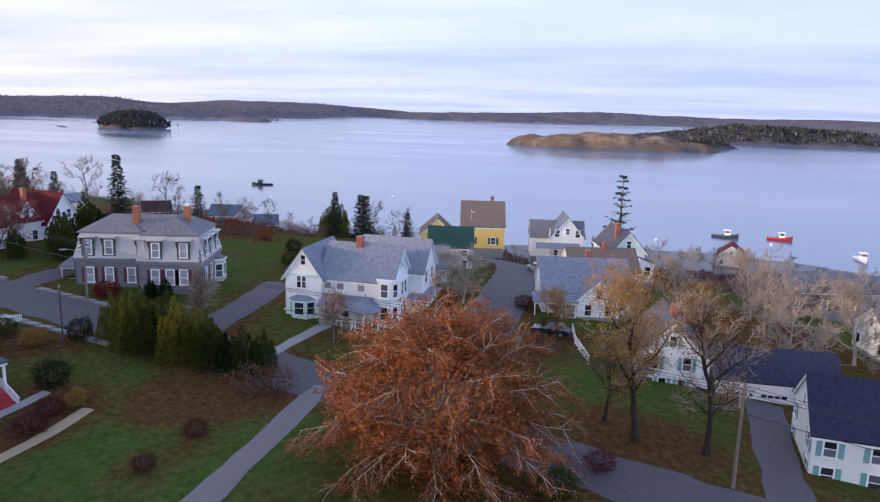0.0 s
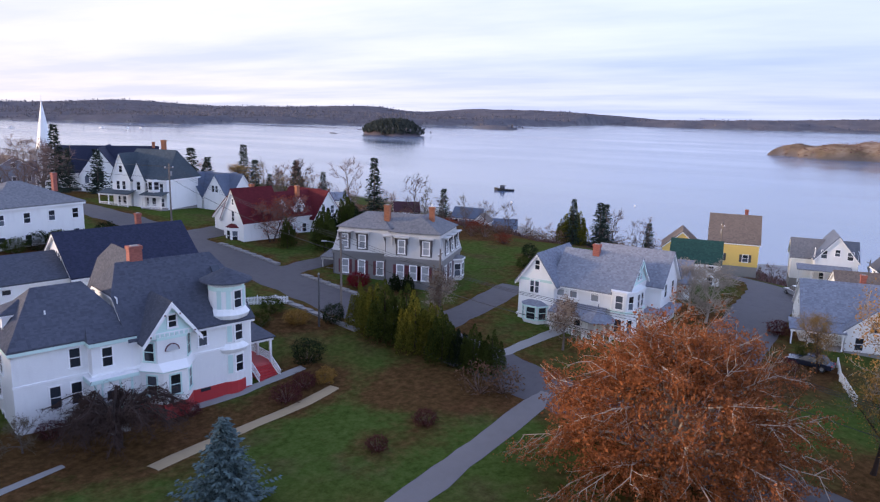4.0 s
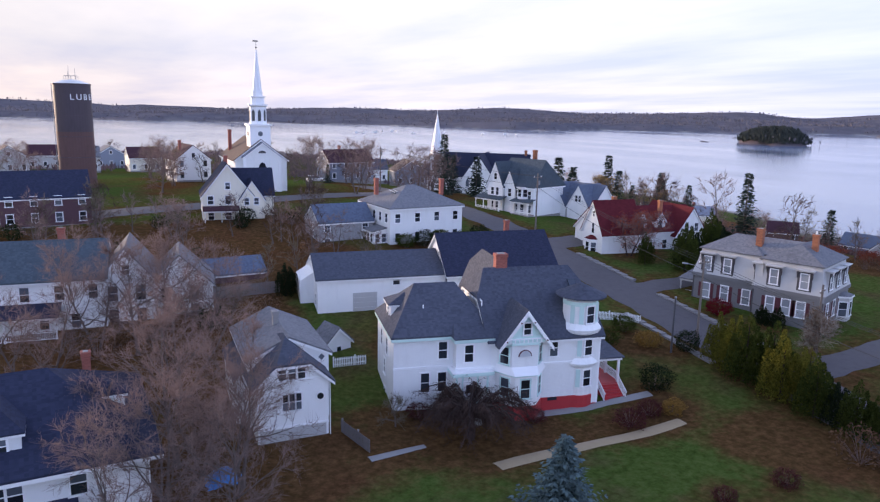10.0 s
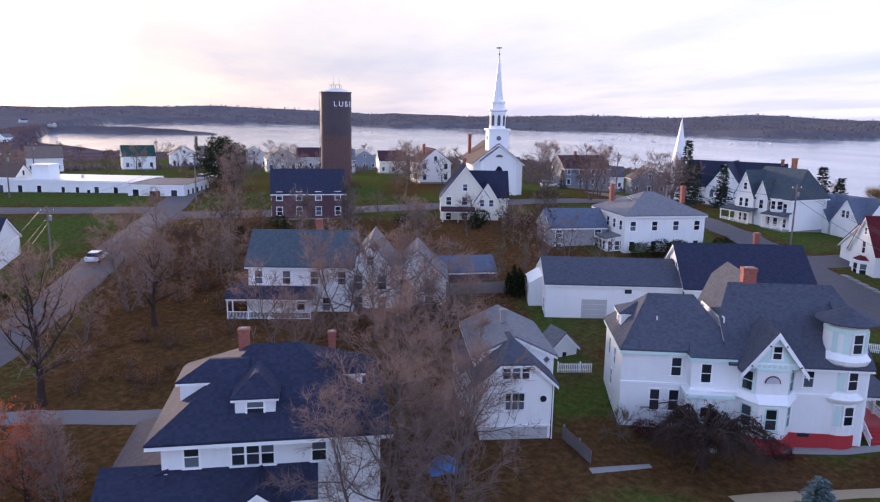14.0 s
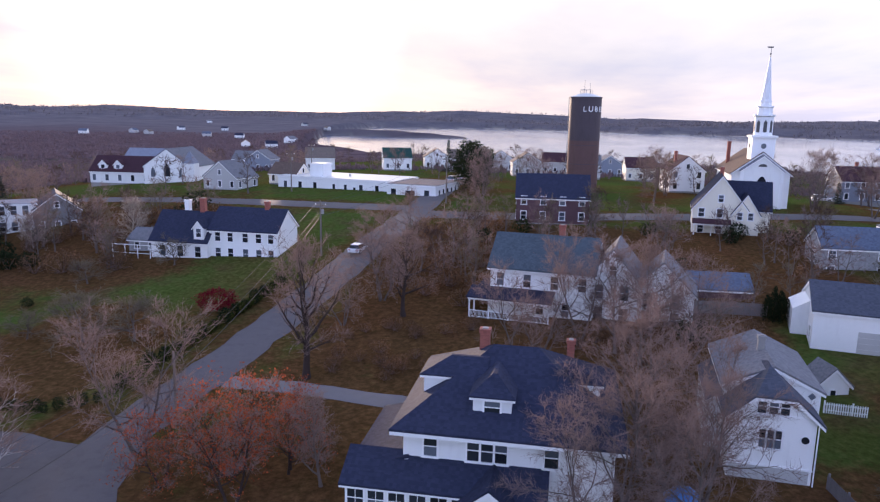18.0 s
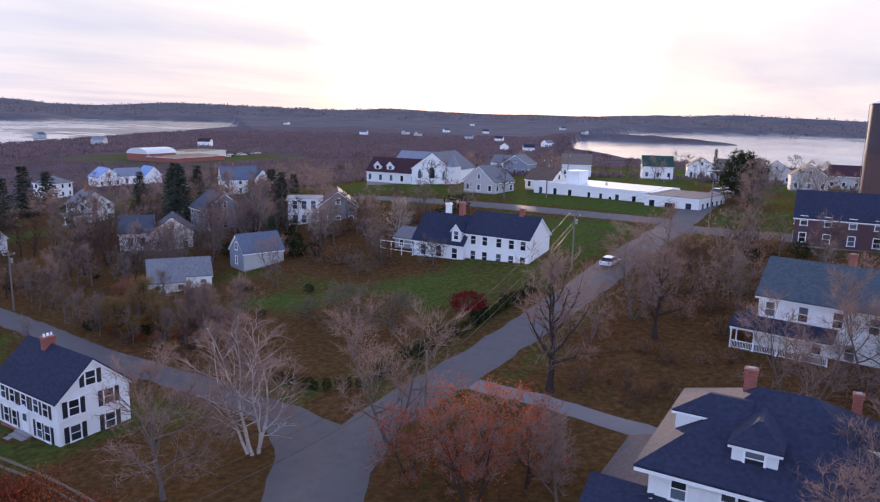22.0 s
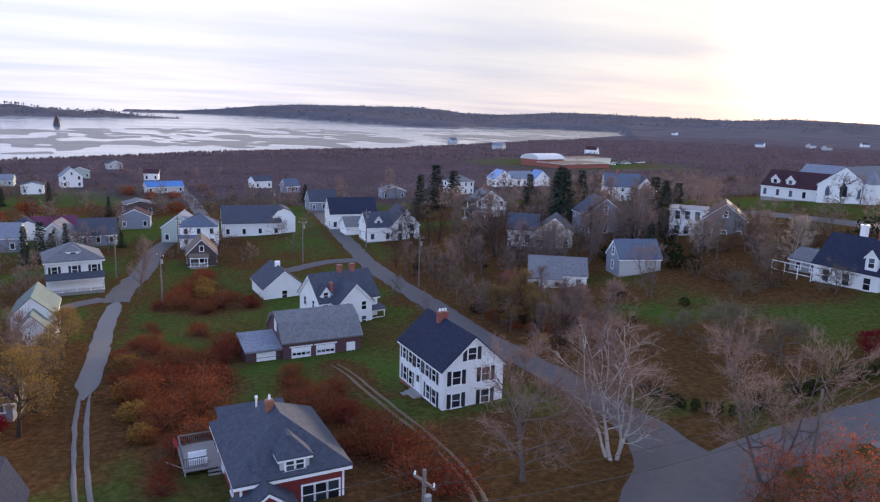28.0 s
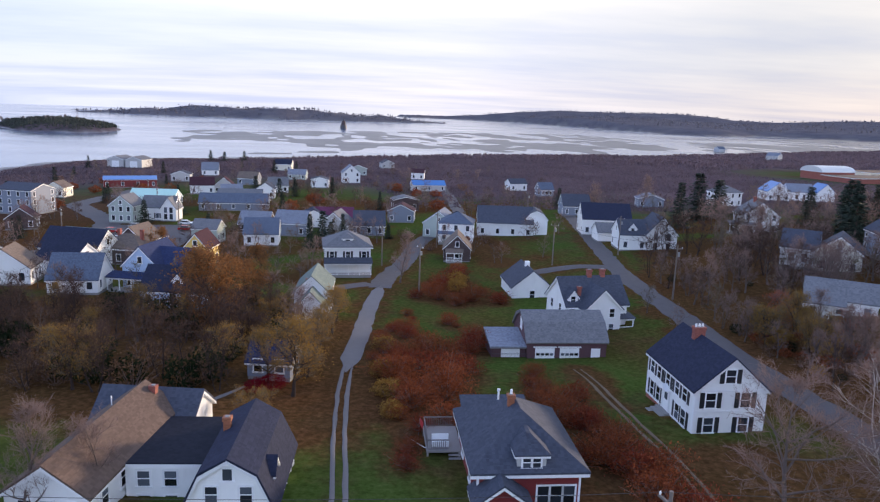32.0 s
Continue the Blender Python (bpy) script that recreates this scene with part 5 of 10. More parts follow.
strip("road_harbour", [(-150, -70), (-178, -58), (-215, -62), (-252, -84), (-300, -75)], 7, "asphalt", "grey harbour road")


# ---- the large white house with a turret ----
def turret_house():
    h = house("large white clapboard house with round turret, aqua trim and slate shingles", 25.0, 51.3, -14, 2.55)
    wing = Block(h, 0, 0, 9.0, 8.4, 7.3, 10.9, "hip", "x", cover="roof_slate", trim="aqua", hip=2.6)
    wing.wins("l", [2.4, 5.2], [5.6], w=0.7, h=1.5); wing.wins("l", [4.0], [3.3], w=0.7, h=1.4); wing.wins("l", [4.4], [0.9], w=0.7, h=0.9)
    wing.wins("f", [4.36], [6.0], w=0.74, h=1.5); wing.wins("f", [2.8, 4.33], [3.1], w=0.74, h=1.75)
    for x0, x1, y0 in ((-0.07, 5.2, -0.07), (5.2, 8.3, -1.12)):
        part("belt_course", Geo().box(x0, y0, 4.45, x1, 0.0, 4.62), M["white_plain"], h)
    bump = Block(h, 5.3, -1.0, 3.2, 1.6, 7.0, 7.4, "flat", over=0.2, trim="aqua", cover="roof_slate", thick=0.1)
    bump.wins("f", [1.15], [5.9], w=0.74, h=1.5)
    part("bump_roof", Geo().add([(5.0, -1.3, 7.3), (8.7, -1.3, 7.3), (8.7, 1.4, 8.6), (5.6, 1.4, 8.6), (5.0, 0.0, 7.3)], [(0, 1, 2, 3), (0, 3, 4)]), M["roof_slate"], h)
    lowbump = Block(h, 5.1, -1.5, 3.2, 1.2, 4.15, 4.2, "flat", over=0.25, trim="aqua", cover="white_plain")
    door(h, lowbump.at("f", 1.3, 1.35), 0.95, 2.1)
    for u in (0.1, 0.65, 2.0, 2.9):
        part("pilaster", Geo().box(-0.08, -0.06, 0.5, 0.08, 0, 4.0), M["aqua"], h, m=pose(5.15 + u, -1.5, 0))
    steps(h, pose(6.4, -1.5, 0.3), 1.5, 6)
    dormer(h, 0.35, 4.6, 7.75, 2.1, 3.4, 1.55, 0.85, cover="roof_slate", rot=-90, win=(0.75, 1.25), kind="hip")
    main = Block(h, 8.3, -1.0, 10.6, 11.4, 7.05, 12.0, "clipped", "x", cover="roof_slate", trim="white_plain", hip=1.3, kick=0.56, base="red_paint")
    main.wins("l", [8.3], [9.0], h=1.5); main.wins("f", [6.05], [5.9], w=0.72, h=1.5)
    part("frieze", Geo().box(8.26, -1.05, 6.6, 18.0, -1.0, 6.85), M["aqua"], h)
    part("belt_course", Geo().box(8.22, -1.1, 4.4, 18.0, -1.0, 4.6), M["white_plain"], h)
    part("wall_base", Geo().box(8.28, -1.06, -1.2, 18.0, -0.9, 1.25), M["red_paint"], h)
    part("cellar_window", Geo().box(-0.45, -0.03, 0, 0.45, 0.02, 0.3), M["glass"], h, m=pose(14.4, -1.06, 0.95))
    rear = Block(h, 8.9, 4.6, 4.4, 8.0, 7.2, 12.6, "clipped", "y", cover="roof_slate", trim="white_plain", kick=0.7, hip=2.2)
    # two-storey front bay with its gable
    gx = 11.15
    bay(h, pose(gx, -1.0, 0), 4.4, 1.6, 1.3, 4.3, trim="aqua", win=(0.8, 1.65, 2.9), base="red_paint", roof=0)
    bay(h, pose(gx, -1.0, 0), 4.2, 1.2, 4.5, 7.0, trim="aqua", win=(0.85, 1.5, 5.75), base=None, roof=0, front=False)
    part("bay_skirt", Geo().add([(-2.5, 0, 4.2), (-1.1, -1.9, 4.2), (1.1, -1.9, 4.2), (2.5, 0, 4.2), (-2.15, 0, 4.8), (-1.2, -1.2, 4.8), (1.2, -1.2, 4.8), (2.15, 0, 4.8)], [(0, 1, 5, 4), (1, 2, 6, 5), (2, 3, 7, 6), (4, 5, 6, 7), (3, 2, 1, 0)]), M["white_plain"], h, m=pose(gx, -1.0, 0))
    part("front_gable", Geo().prism([(-2.0, 7.0), (2.0, 7.0), (0, 9.8)], 0, 1.2), M["aqua"], h, m=pose(gx, -2.25, 0, 0, 0, 90))
    a, z0, z1, yb = 2.45, 6.75, 10.0, 4.0
    part("gable_roof", Geo().add([(-a, -0.35, z0), (0, -0.35, z1), (a, -0.35, z0), (-a, yb, z0), (0, yb, z1), (a, yb, z0), (-a, -0.35, z0 - 0.2), (0, -0.35, z1 - 0.25), (a, -0.35, z0 - 0.2), (-a, yb, z0 - 0.2), (0, yb, z1 - 0.25), (a, yb, z0 - 0.2)], [(0, 1, 4, 3), (1, 2, 5, 4), (6, 9, 10, 7), (7, 10, 11, 8), (0, 6, 7, 1), (1, 7, 8, 2), (0, 3, 9, 6), (2, 8, 11, 5)]), M["roof_slate"], h, m=pose(gx, -2.25, 0))
    for s in (-1, 1):
        part("bargeboard", Geo().add([(0, -0.42, z1 - 0.05), (s * (a + 0.05), -0.42, z0 - 0.12), (s * (a + 0.05), -0.42, z0 - 0.5), (0, -0.42, z1 - 0.55), (0, -0.3, z1 - 0.05), (s * (a + 0.05), -0.3, z0 - 0.12), (s * (a + 0.05), -0.3, z0 - 0.5), (0, -0.3, z1 - 0.55)], [(0, 1, 2, 3), (7, 6, 5, 4), (0, 4, 5, 1), (3, 2, 6, 7), (1, 5, 6, 2)]), M["white_plain"], h, m=pose(gx, -2.25, 0))
        for q in (0.25, 0.75):
            part("rosette", Geo().lathe([(0.08, 0), (0.06, 0.05)], 8), M["wine_paint"], h, m=pose(gx + s * a * q, -2.68, z1 - 0.3 - (z1 - z0) * q, 90, 0, 0))
    part("frieze_band", Geo().box(-1.95, -0.06, 6.95, 1.95, 0.0, 7.4), M["white_plain"], h, m=pose(gx, -2.27, 0))
    for i in range(9):
        part("dentil", Geo().box(-0.13, -0.05, 0, 0.13, 0, 0.26), M["aqua"], h, m=pose(gx - 1.6 + 0.4 * i, -2.33, 7.04))
    window(h, pose(gx + 0.1, -2.27, 8.25), 0.62, 1.0)
    fan = [(0.62 * math.cos(math.pi * i / 12), 0.62 * math.sin(math.pi * i / 12)) for i in range(13)]
    part("fan_window", Geo().add([(x, 0, z) for x, z in fan] + [(x, -0.05, z) for x, z in fan], [tuple(range(13, 26))] + [(i, i + 1, i + 14, i + 13) for i in range(12)]), M["wine_paint"], h, "half-round fan window with red rim", m=pose(gx, -2.24, 5.75))
    part("fan_glass", Geo().add([(x * 0.86, -0.06, z * 0.86) for x, z in fan], [tuple(range(13))]), M["curtain"], h, m=pose(gx, -2.24, 5.75))
    # turret
    r = 1.55
    prof = [(r, 0.9), (r, 3.9), (r + 0.3, 4.1), (r + 0.4, 4.35), (r, 4.8), (r, 6.95), (r + 0.35, 7.15), (r + 0.45, 7.5), (r, 8.0), (r, 10.0), (r + 0.3, 10.2), (r + 0.3, 10.35)]
    tx, ty = 17.3, 0.3
    t = part("turret", Geo().lathe(prof, 20, tx, ty), M["white"], h, "round three-storey turret bay", smooth=False)
    part("turret_base", Geo().lathe([(r + 0.1, -1.3), (r + 0.1, 1.25)], 20, tx, ty), M["red_paint"], t)
    part("turret_frieze", Geo().lathe([(r + 0.04, 9.6), (r + 0.04, 9.98)], 20, tx, ty), M["aqua"], t)
    part("turret_roof", Geo().lathe([(r + 0.75, 10.35), (r + 0.75, 10.46), (0.05, 11.5)], 20, tx, ty), M["roof_slate"], t)
    for z in (2.9, 5.85, 8.85):
        for an in (-78, -12):
            window(t, pose(tx + (r - 0.02) * math.cos(radians(an)), ty + (r - 0.02) * math.sin(radians(an)), z, 0, 0, an + 90), 0.74, 1.5)
        for an in (-46, -110, -140):
            part("shutter", Geo().box(-0.2, -0.03, -0.85, 0.2, 0.02, 0.85), M["aqua"], t, m=pose(tx + (r + 0.01) * math.cos(radians(an)), ty + (r + 0.01) * math.sin(radians(an)), z, 0, 0, an + 90))
    part("skylight", Geo().box(-0.4, -0.5, 0, 0.4, 0.5, 0.1), M["glass"], h, m=pose(17.6, 2.9, 10.72, 41, 0, 0))
    part("vent_pipe", Geo().lathe([(0.06, 8.0), (0.06, 9.6)], 8, 3.0, 2.0), M["white_plain"], h)
    chimney(h, 11.1, 5.0, 11, 13.4, 1.1, 0.8)
    # side porch with red steps
    p = porch(h, 18.6, 1.0, 3.6, 5.2, 1.25, 3.8, 0.35, "roof_slate", 0, False)
    part("porch_floor", Geo().box(18.6, 0.95, 1.254, 22.25, 6.2, 1.29), M["red_paint"], p)
    for q in (1.1, 3.6, 6.1):
        part("post", Geo().box(21.95, q - 0.1, 1.29, 22.15, q + 0.1, 3.55), M["white_plain"], p)
    railing(p, (22.1, 1.2, 1.29), (22.1, 6.0, 1.29))
    steps(h, pose(20.9, 0.95, 0), 2.0, 7, 0.18, 0.29, "red_paint")
    for q in (19.8, 22.0):
        railing(h, (q, -0.9, 0.1), (q, 0.95, 1.3), 0.95)
    main.corners()
    return h


turret_house()


# ---- white carriage house ----
def carriage_house():
    h = house("white carriage house with clipped dark gable before a grey roof", 13.2, 50.2, -5, 2.1)
    b = Block(h, -0.4, 3.0, 6.6, 9.2, 7.0, 8.55, "gable", "y", cover="roof_grey", base="white_plain", over=0.3)
    f = Block(h, -0.2, 0, 5.6, 7.0, 6.0, 8.55, "clipped", "y", cover="roof_slate", base="white_plain", over=0.5, kick=0.52, hip=3.4)
    f.wins("f", [1.98, 2.74, 3.48], [6.65], w=0.56, h=1.15)
    f.wins("f", [2.17, 2.7, 3.23], [4.25], w=0.4, h=1.35)
    part("round_window", Geo().lathe([(0.26, 0), (0.26, 0.06)], 14), M["glass"], h, m=pose(4.75, -0.02, 4.45, 90, 0, 0))
    part("round_frame", Geo().lathe([(0.34, 0), (0.34, 0.03)], 14), M["white_plain"], h, m=pose(4.75, 0, 4.45, 90, 0, 0))
    part("diamond_window", Geo().box(-0.2, -0.03, -0.2, 0.2, 0.02, 0.2), M["glass"], h, m=pose(5.6, 3.0, 6.6, 0, 45, 0))
    b.wins("l", [3, 6], [4.4], w=0.8, h=1.3)
    part("band", Geo().box(-0.2, -0.06, 6.0, 5.4, 0, 6.12), M["white_plain"], h)
    part("sill_band", Geo().box(-0.22, -0.08, 2.15, 5.42, 0, 2.3), M["white_plain"], h)
    part("garage_wall", Geo().box(-0.05, -0.03, 0.3, 5.2, 0.0, 2.15), M["grey_light"], h, "pale panelled lower wall")
    chimney(h, 2.6, 7.2, 8.0, 9.7, 0.5, 0.5, "stone")
    lean = Block(h, -1.3, 4.0, 1.0, 7.5, 6.2, 5.0, "shed", "y", cover="roof_slate", over=0.2)
    part("downpipe", Geo().tube([(5.5, -0.12, 5.6), (5.5, -0.12, 0.6), (6.1, -2.4, -0.4)], [0.05] * 3), M["white_plain"], h)
    part("ramp_wall", Geo().box(5.9, -2.6, -0.6, 6.1, 2.8, 0.9).box(5.9, 2.6, -0.6, 8.2, 2.8, 0.9), M["dark_trim"], h, "dark timber retaining wall")


carriage_house()


# ---- grey mansard house ----
def mansard_house():
    h = house("two-tone grey mansard house with bracketed windows and wine shutters", 72.2, 59.9, -72.5, 4.2)
    kw = dict(wall="grey_dark", trim="grey_dark", cover="roof_grey", over=0.18, kick=0.6, knee=0.62)
    a = Block(h, 6.2, 0, 7.9, 10.0, 4.95, 10.1, "mansard", "y", **kw)
    b = Block(h, -2.0, 1.6, 8.6, 8.4, 4.95, 10.0, "mansard", "x", **kw)
    gl = dict(glass="glass_pale")
    part("ridge_roof", Geo().prism([(-3.2, 8.32), (3.2, 8.32), (0, 10.02)], 1.36, 10.1), M["roof_grey"], h, m=pose(0, 5.8, 0))
    a.wins("f", [2.15, 3.95, 5.6], [2.95], 0.85, 1.8, "wine_paint", **gl); a.wins("r", [1.8, 4.4, 7.0], [2.9], 0.85, 1.8, "wine_paint", **gl)
    b.wins("f", [1.8, 4.2, 6.9], [2.8], 0.85, 1.8, "wine_paint", **gl)
    a.wins("l", [9.0], [2.95], 0.8, 1.8, None, **gl)
    def hood(m):
        """A dormer window in the slope, under a bracketed hood."""
        d = part("dormer", Geo().box(-0.78, 0.0, -0.05, 0.78, 0.95, 2.35), M["grey_light"], h, m=m)
        part("dormer_frame", Geo().box(-0.8, -0.05, -0.05, -0.5, 0.02, 2.3).box(0.5, -0.05, -0.05, 0.8, 0.02, 2.3).box(-0.5, -0.05, 2.02, 0.5, 0.02, 2.3).box(-0.5, -0.05, -0.05, 0.5, 0.02, 0.18), M["bracket"], d)
        part("hood", Geo().box(-1.02, -0.42, 2.36, 1.02, 0.9, 2.48).box(-0.94, -0.3, 2.26, 0.94, 0.1, 2.36), M["grey_light"], d)
        for q in (-0.82, 0.82):
            part("bracket", Geo().prism([(0, 0), (-0.32, 0.85), (0, 0.85)], q - 0.06, q + 0.06), M["bracket"], d, m=pose(0, -0.02, 1.42))
        window(d, pose(0, -0.03, 1.1), 0.8, 1.7, glass="glass_pale")
    for blk, us in ((a, (2.3, 5.7)), (b, (1.75, 4.3))):
        for u in us:
            hood(pose(blk.x + u, blk.y + 0.0, 5.25))
    for u in (2.2, 5.0, 7.8):
        hood(pose(a.x + a.lx, a.y + u, 5.25, 0, 0, 90))
    hood(pose(a.x, a.y + 0.95, 5.25, 0, 0, -90))
    bay(h, pose(14.1, 7.6, 0, 0, 0, 90), 3.0, 1.0, 0.4, 4.0, wall="grey_light", cover="roof_grey", win=(0.9, 1.7, 2.4), roof=0.3)
    for x, y in ((a.x - 0.03, -0.03), (a.x + a.lx - 0.17, -0.03), (b.x - 0.03, 1.57)):
        part("corner_board", Geo().box(x, y, 0.35, x + 0.2, y + 0.2, 4.5), M["bracket"], h)
    chimney(h, 5.0, 4.2, 9, 11.25, 0.75, 0.75, "brick_orange"); chimney(h, 11.4, 4.2, 9, 11.35, 0.65, 0.65, "brick_orange", 1)
    porch(h, -4.6, 3.6, 2.6, 4.0, 0.9, 3.3, 0.5, "roof_grey", 2, True, "grey_light")
    steps(h, pose(-3.2, 3.6, 0), 1.4, 5, mat="brick")
    for u in (3.0, 9.4):
        part("cellar_window", Geo().box(-0.4, -0.03, 0, 0.4, 0.02, 0.35), M["white_plain"], h, m=pose(u, 0.0 if u > 6 else 1.6, 0.55))


mansard_house()


# ---- white gabled house with pale blue roof ----
def gabled_house():
    h = house("white clapboard house with crossed gables, pale blue-grey shingles and bays", 73.6, 33.6, -91, 2.8)
    kw = dict(cover="roof_light", over=0.45)
    a = Block(h, -0.7, 1.0, 4.6, 8.6, 6.3, 9.4, "gable", "y", **kw)
    a.wins("f", [1.75, 2.35], [5.5], 0.5, 1.5); a.wins("f", [2.3], [8.1], 0.55, 1.1)
    part("gable_band", Geo().box(-0.6, -0.05, 6.1, 3.8, 0, 6.4), M["aqua"], h, m=pose(0, 1.0, 0))
    by = bay(h, pose(1.5, 1.0, 0), 3.2, 1.0, 0.9, 3.4, cover="roof_light", trim="aqua", win=(1.1, 1.5, 2.5), base="aqua", roof=0.45)
    b = Block(h, 3.5, 1.9, 8.8, 6.8, 6.3, 9.7, "gable", "x", **kw)
    b.wins("f", [0.8, 2.4, 5.0], [5.45], 0.85, 1.5, glass="glass_pale"); b.wins("f", [1.0, 3.0], [2.3], 0.9, 1.7)
    # corner bay and ornament of the end gable
    part("corner_bay", Geo().add([(x, y, z) for z in (0.6, 6.2) for x, y in ((10.4, 1.9), (10.8, 1.2), (12.4, 1.2), (13.1, 2.2), (13.1, 5.4), (12.3, 6.2))], [(0, 1, 7, 6), (1, 2, 8, 7), (2, 3, 9, 8), (3, 4, 10, 9), (4, 5, 11, 10), (11, 10, 9, 8, 7, 6), (5, 4, 3, 2, 1, 0)]), M["white"], h)
    for z, mt in ((0.4, "aqua"), (4.0, "aqua"), (6.2, "white_plain")):
        part("bay_band", Geo().add([(x, y, q) for q in (z, z + 0.22) for x, y in ((10.35, 1.9), (10.75, 1.12), (12.45, 1.12), (13.2, 2.15), (13.2, 5.45), (12.3, 6.3))], [(0, 1, 7, 6), (1, 2, 8, 7), (2, 3, 9, 8), (3, 4, 10, 9), (4, 5, 11, 10), (11, 10, 9, 8, 7, 6), (5, 4, 3, 2, 1, 0)]), M[mt], h)
    for z in (5.2, 2.5):
        window(h, pose(11.6, 1.2, z), 0.8, 1.5)
        window(h, pose(12.75, 1.7, z, 0, 0, 55), 0.6, 1.5)
        for q in (3.2, 4.4):
            window(h, pose(13.1, q, z, 0, 0, 90), 0.7, 1.5)
    part("gable_ornament", Geo().prism([(-1.5, 0.0), (-1.3, 0.0), (0, 1.5), (1.3, 0.0), (1.5, 0.0), (0, 1.85)], -0.05, 0.05), M["aqua"], h, m=pose(12.75, 5.3, 7.5))
    part("gable_panel", Geo().prism([(-2.6, 0.0), (2.6, 0.0), (0, 2.5)], -0.02, 0.02), M["aqua"], h, m=pose(12.34, 5.3, 6.7))
    for q in (-0.4, 0.4):
        window(h, pose(12.36, 5.3 + q, 7.6, 0, 0, 90), 0.45, 0.9)
    d = Block(h, 5.5, 8.4, 8.6, 6.4, 6.3, 9.6, "gable", "x", **kw)
    d.wins("r", [1.6, 4.4], [5.2, 2.3], 0.85, 1.5)
    p = porch(h, 4.2, -0.4, 5.6, 2.3, 0.8, 3.2, 0.8, "roof_light", 5, True)
    part("corner_pavilion", Geo().lathe([(1.7, 0.68), (1.7, 0.8)], 8, 9.8, -0.2), M["deck"], p)
    part("pavilion_roof", Geo().lathe([(2.0, 3.2), (2.0, 3.3), (0.1, 4.5), (0.06, 5.0)], 8, 9.8, -0.2), M["roof_light"], p)
    for i in range(6):
        an = radians(-150 + 36 * i)
        part("post", Geo().box(-0.06, -0.06, 0.8, 0.06, 0.06, 3.2), M["white_plain"], p, m=pose(9.8 + 1.6 * math.cos(an), -0.2 + 1.6 * math.sin(an), 0))
    part("pavilion_base", Geo().lathe([(1.65, -0.8), (1.65, 0.68)], 8, 9.8, -0.2), M["white_plain"], p)
    porch(h, 12.9, 6.2, 2.6, 6.0, 0.7, 3.2, 0.1, "roof_light", 2, True)
    steps(h, pose(6.4, -0.4, 0), 1.4, 4)
    chimney(h, 7.2, 5.0, 9, 10.7, 0.8, 0.55)
    part("fuel_tank", Geo().box(-1.5, 2.0, 0.6, -0.75, 3.2, 1.6), M["white_plain"], h)


gabled_house()


# ---- white house with black shutters ----
def shutter_house():
    h = house("white colonial house with black shutters, navy roof and brick chimney", -69.4, 34.7, -2.5, -1.5)
    b = Block(h, 0.4, 0, 10.7, 6.9, 4.9, 7.9, "gable", "x", cover="roof_navy", over=0.3, base="brick")
    b.wins("f", [1.25, 2.9, 5.0, 7.1, 8.7], [3.7], 0.85, 1.4, "black_paint"); b.wins("f", [1.5, 3.0, 7.4, 8.8], [1.4], 0.85, 1.5, "black_paint")
    b.wins("r", [1.5, 4.85], [3.9, 1.5], 0.9, 1.4, "black_paint"); b.wins("r", [3.2], [6.2], 0.9, 1.25, "black_paint")
    for z in (4.75, 2.75):
        part("return_band", Geo().box(11.1, 0.0, z, 11.15, 6.9, z + 0.14), M["white_plain"], h)
    d = door(h, b.at("f", 4.9, 0.45), 1.1, 2.1); part("hood", Geo().prism([(-0.9, 0), (0.9, 0), (0, 0.5)], -0.6, 0), M["white_plain"], d, m=pose(0, 0, 2.3, 0, 0, 90))
    for q in (-0.85, 0.68):
        part("pilaster", Geo().box(q, -0.12, 0, q + 0.17, 0, 2.3), M["white_plain"], d)
    steps(h, pose(5.3, -0.05, 0), 2.4, 3, 0.17, 0.5)
    chimney(h, 4.1, 3.3, 7.0, 8.75, 0.65, 1.1, "brick", 0)
    for i in range(3):
        part("chimney_pot", Geo().lathe([(0.12, 8.75), (0.10, 9.05)], 8, 4.1, 2.95 + i * 0.35), M["white_plain"], h)
    b.corners(width=0.3)


shutter_house()


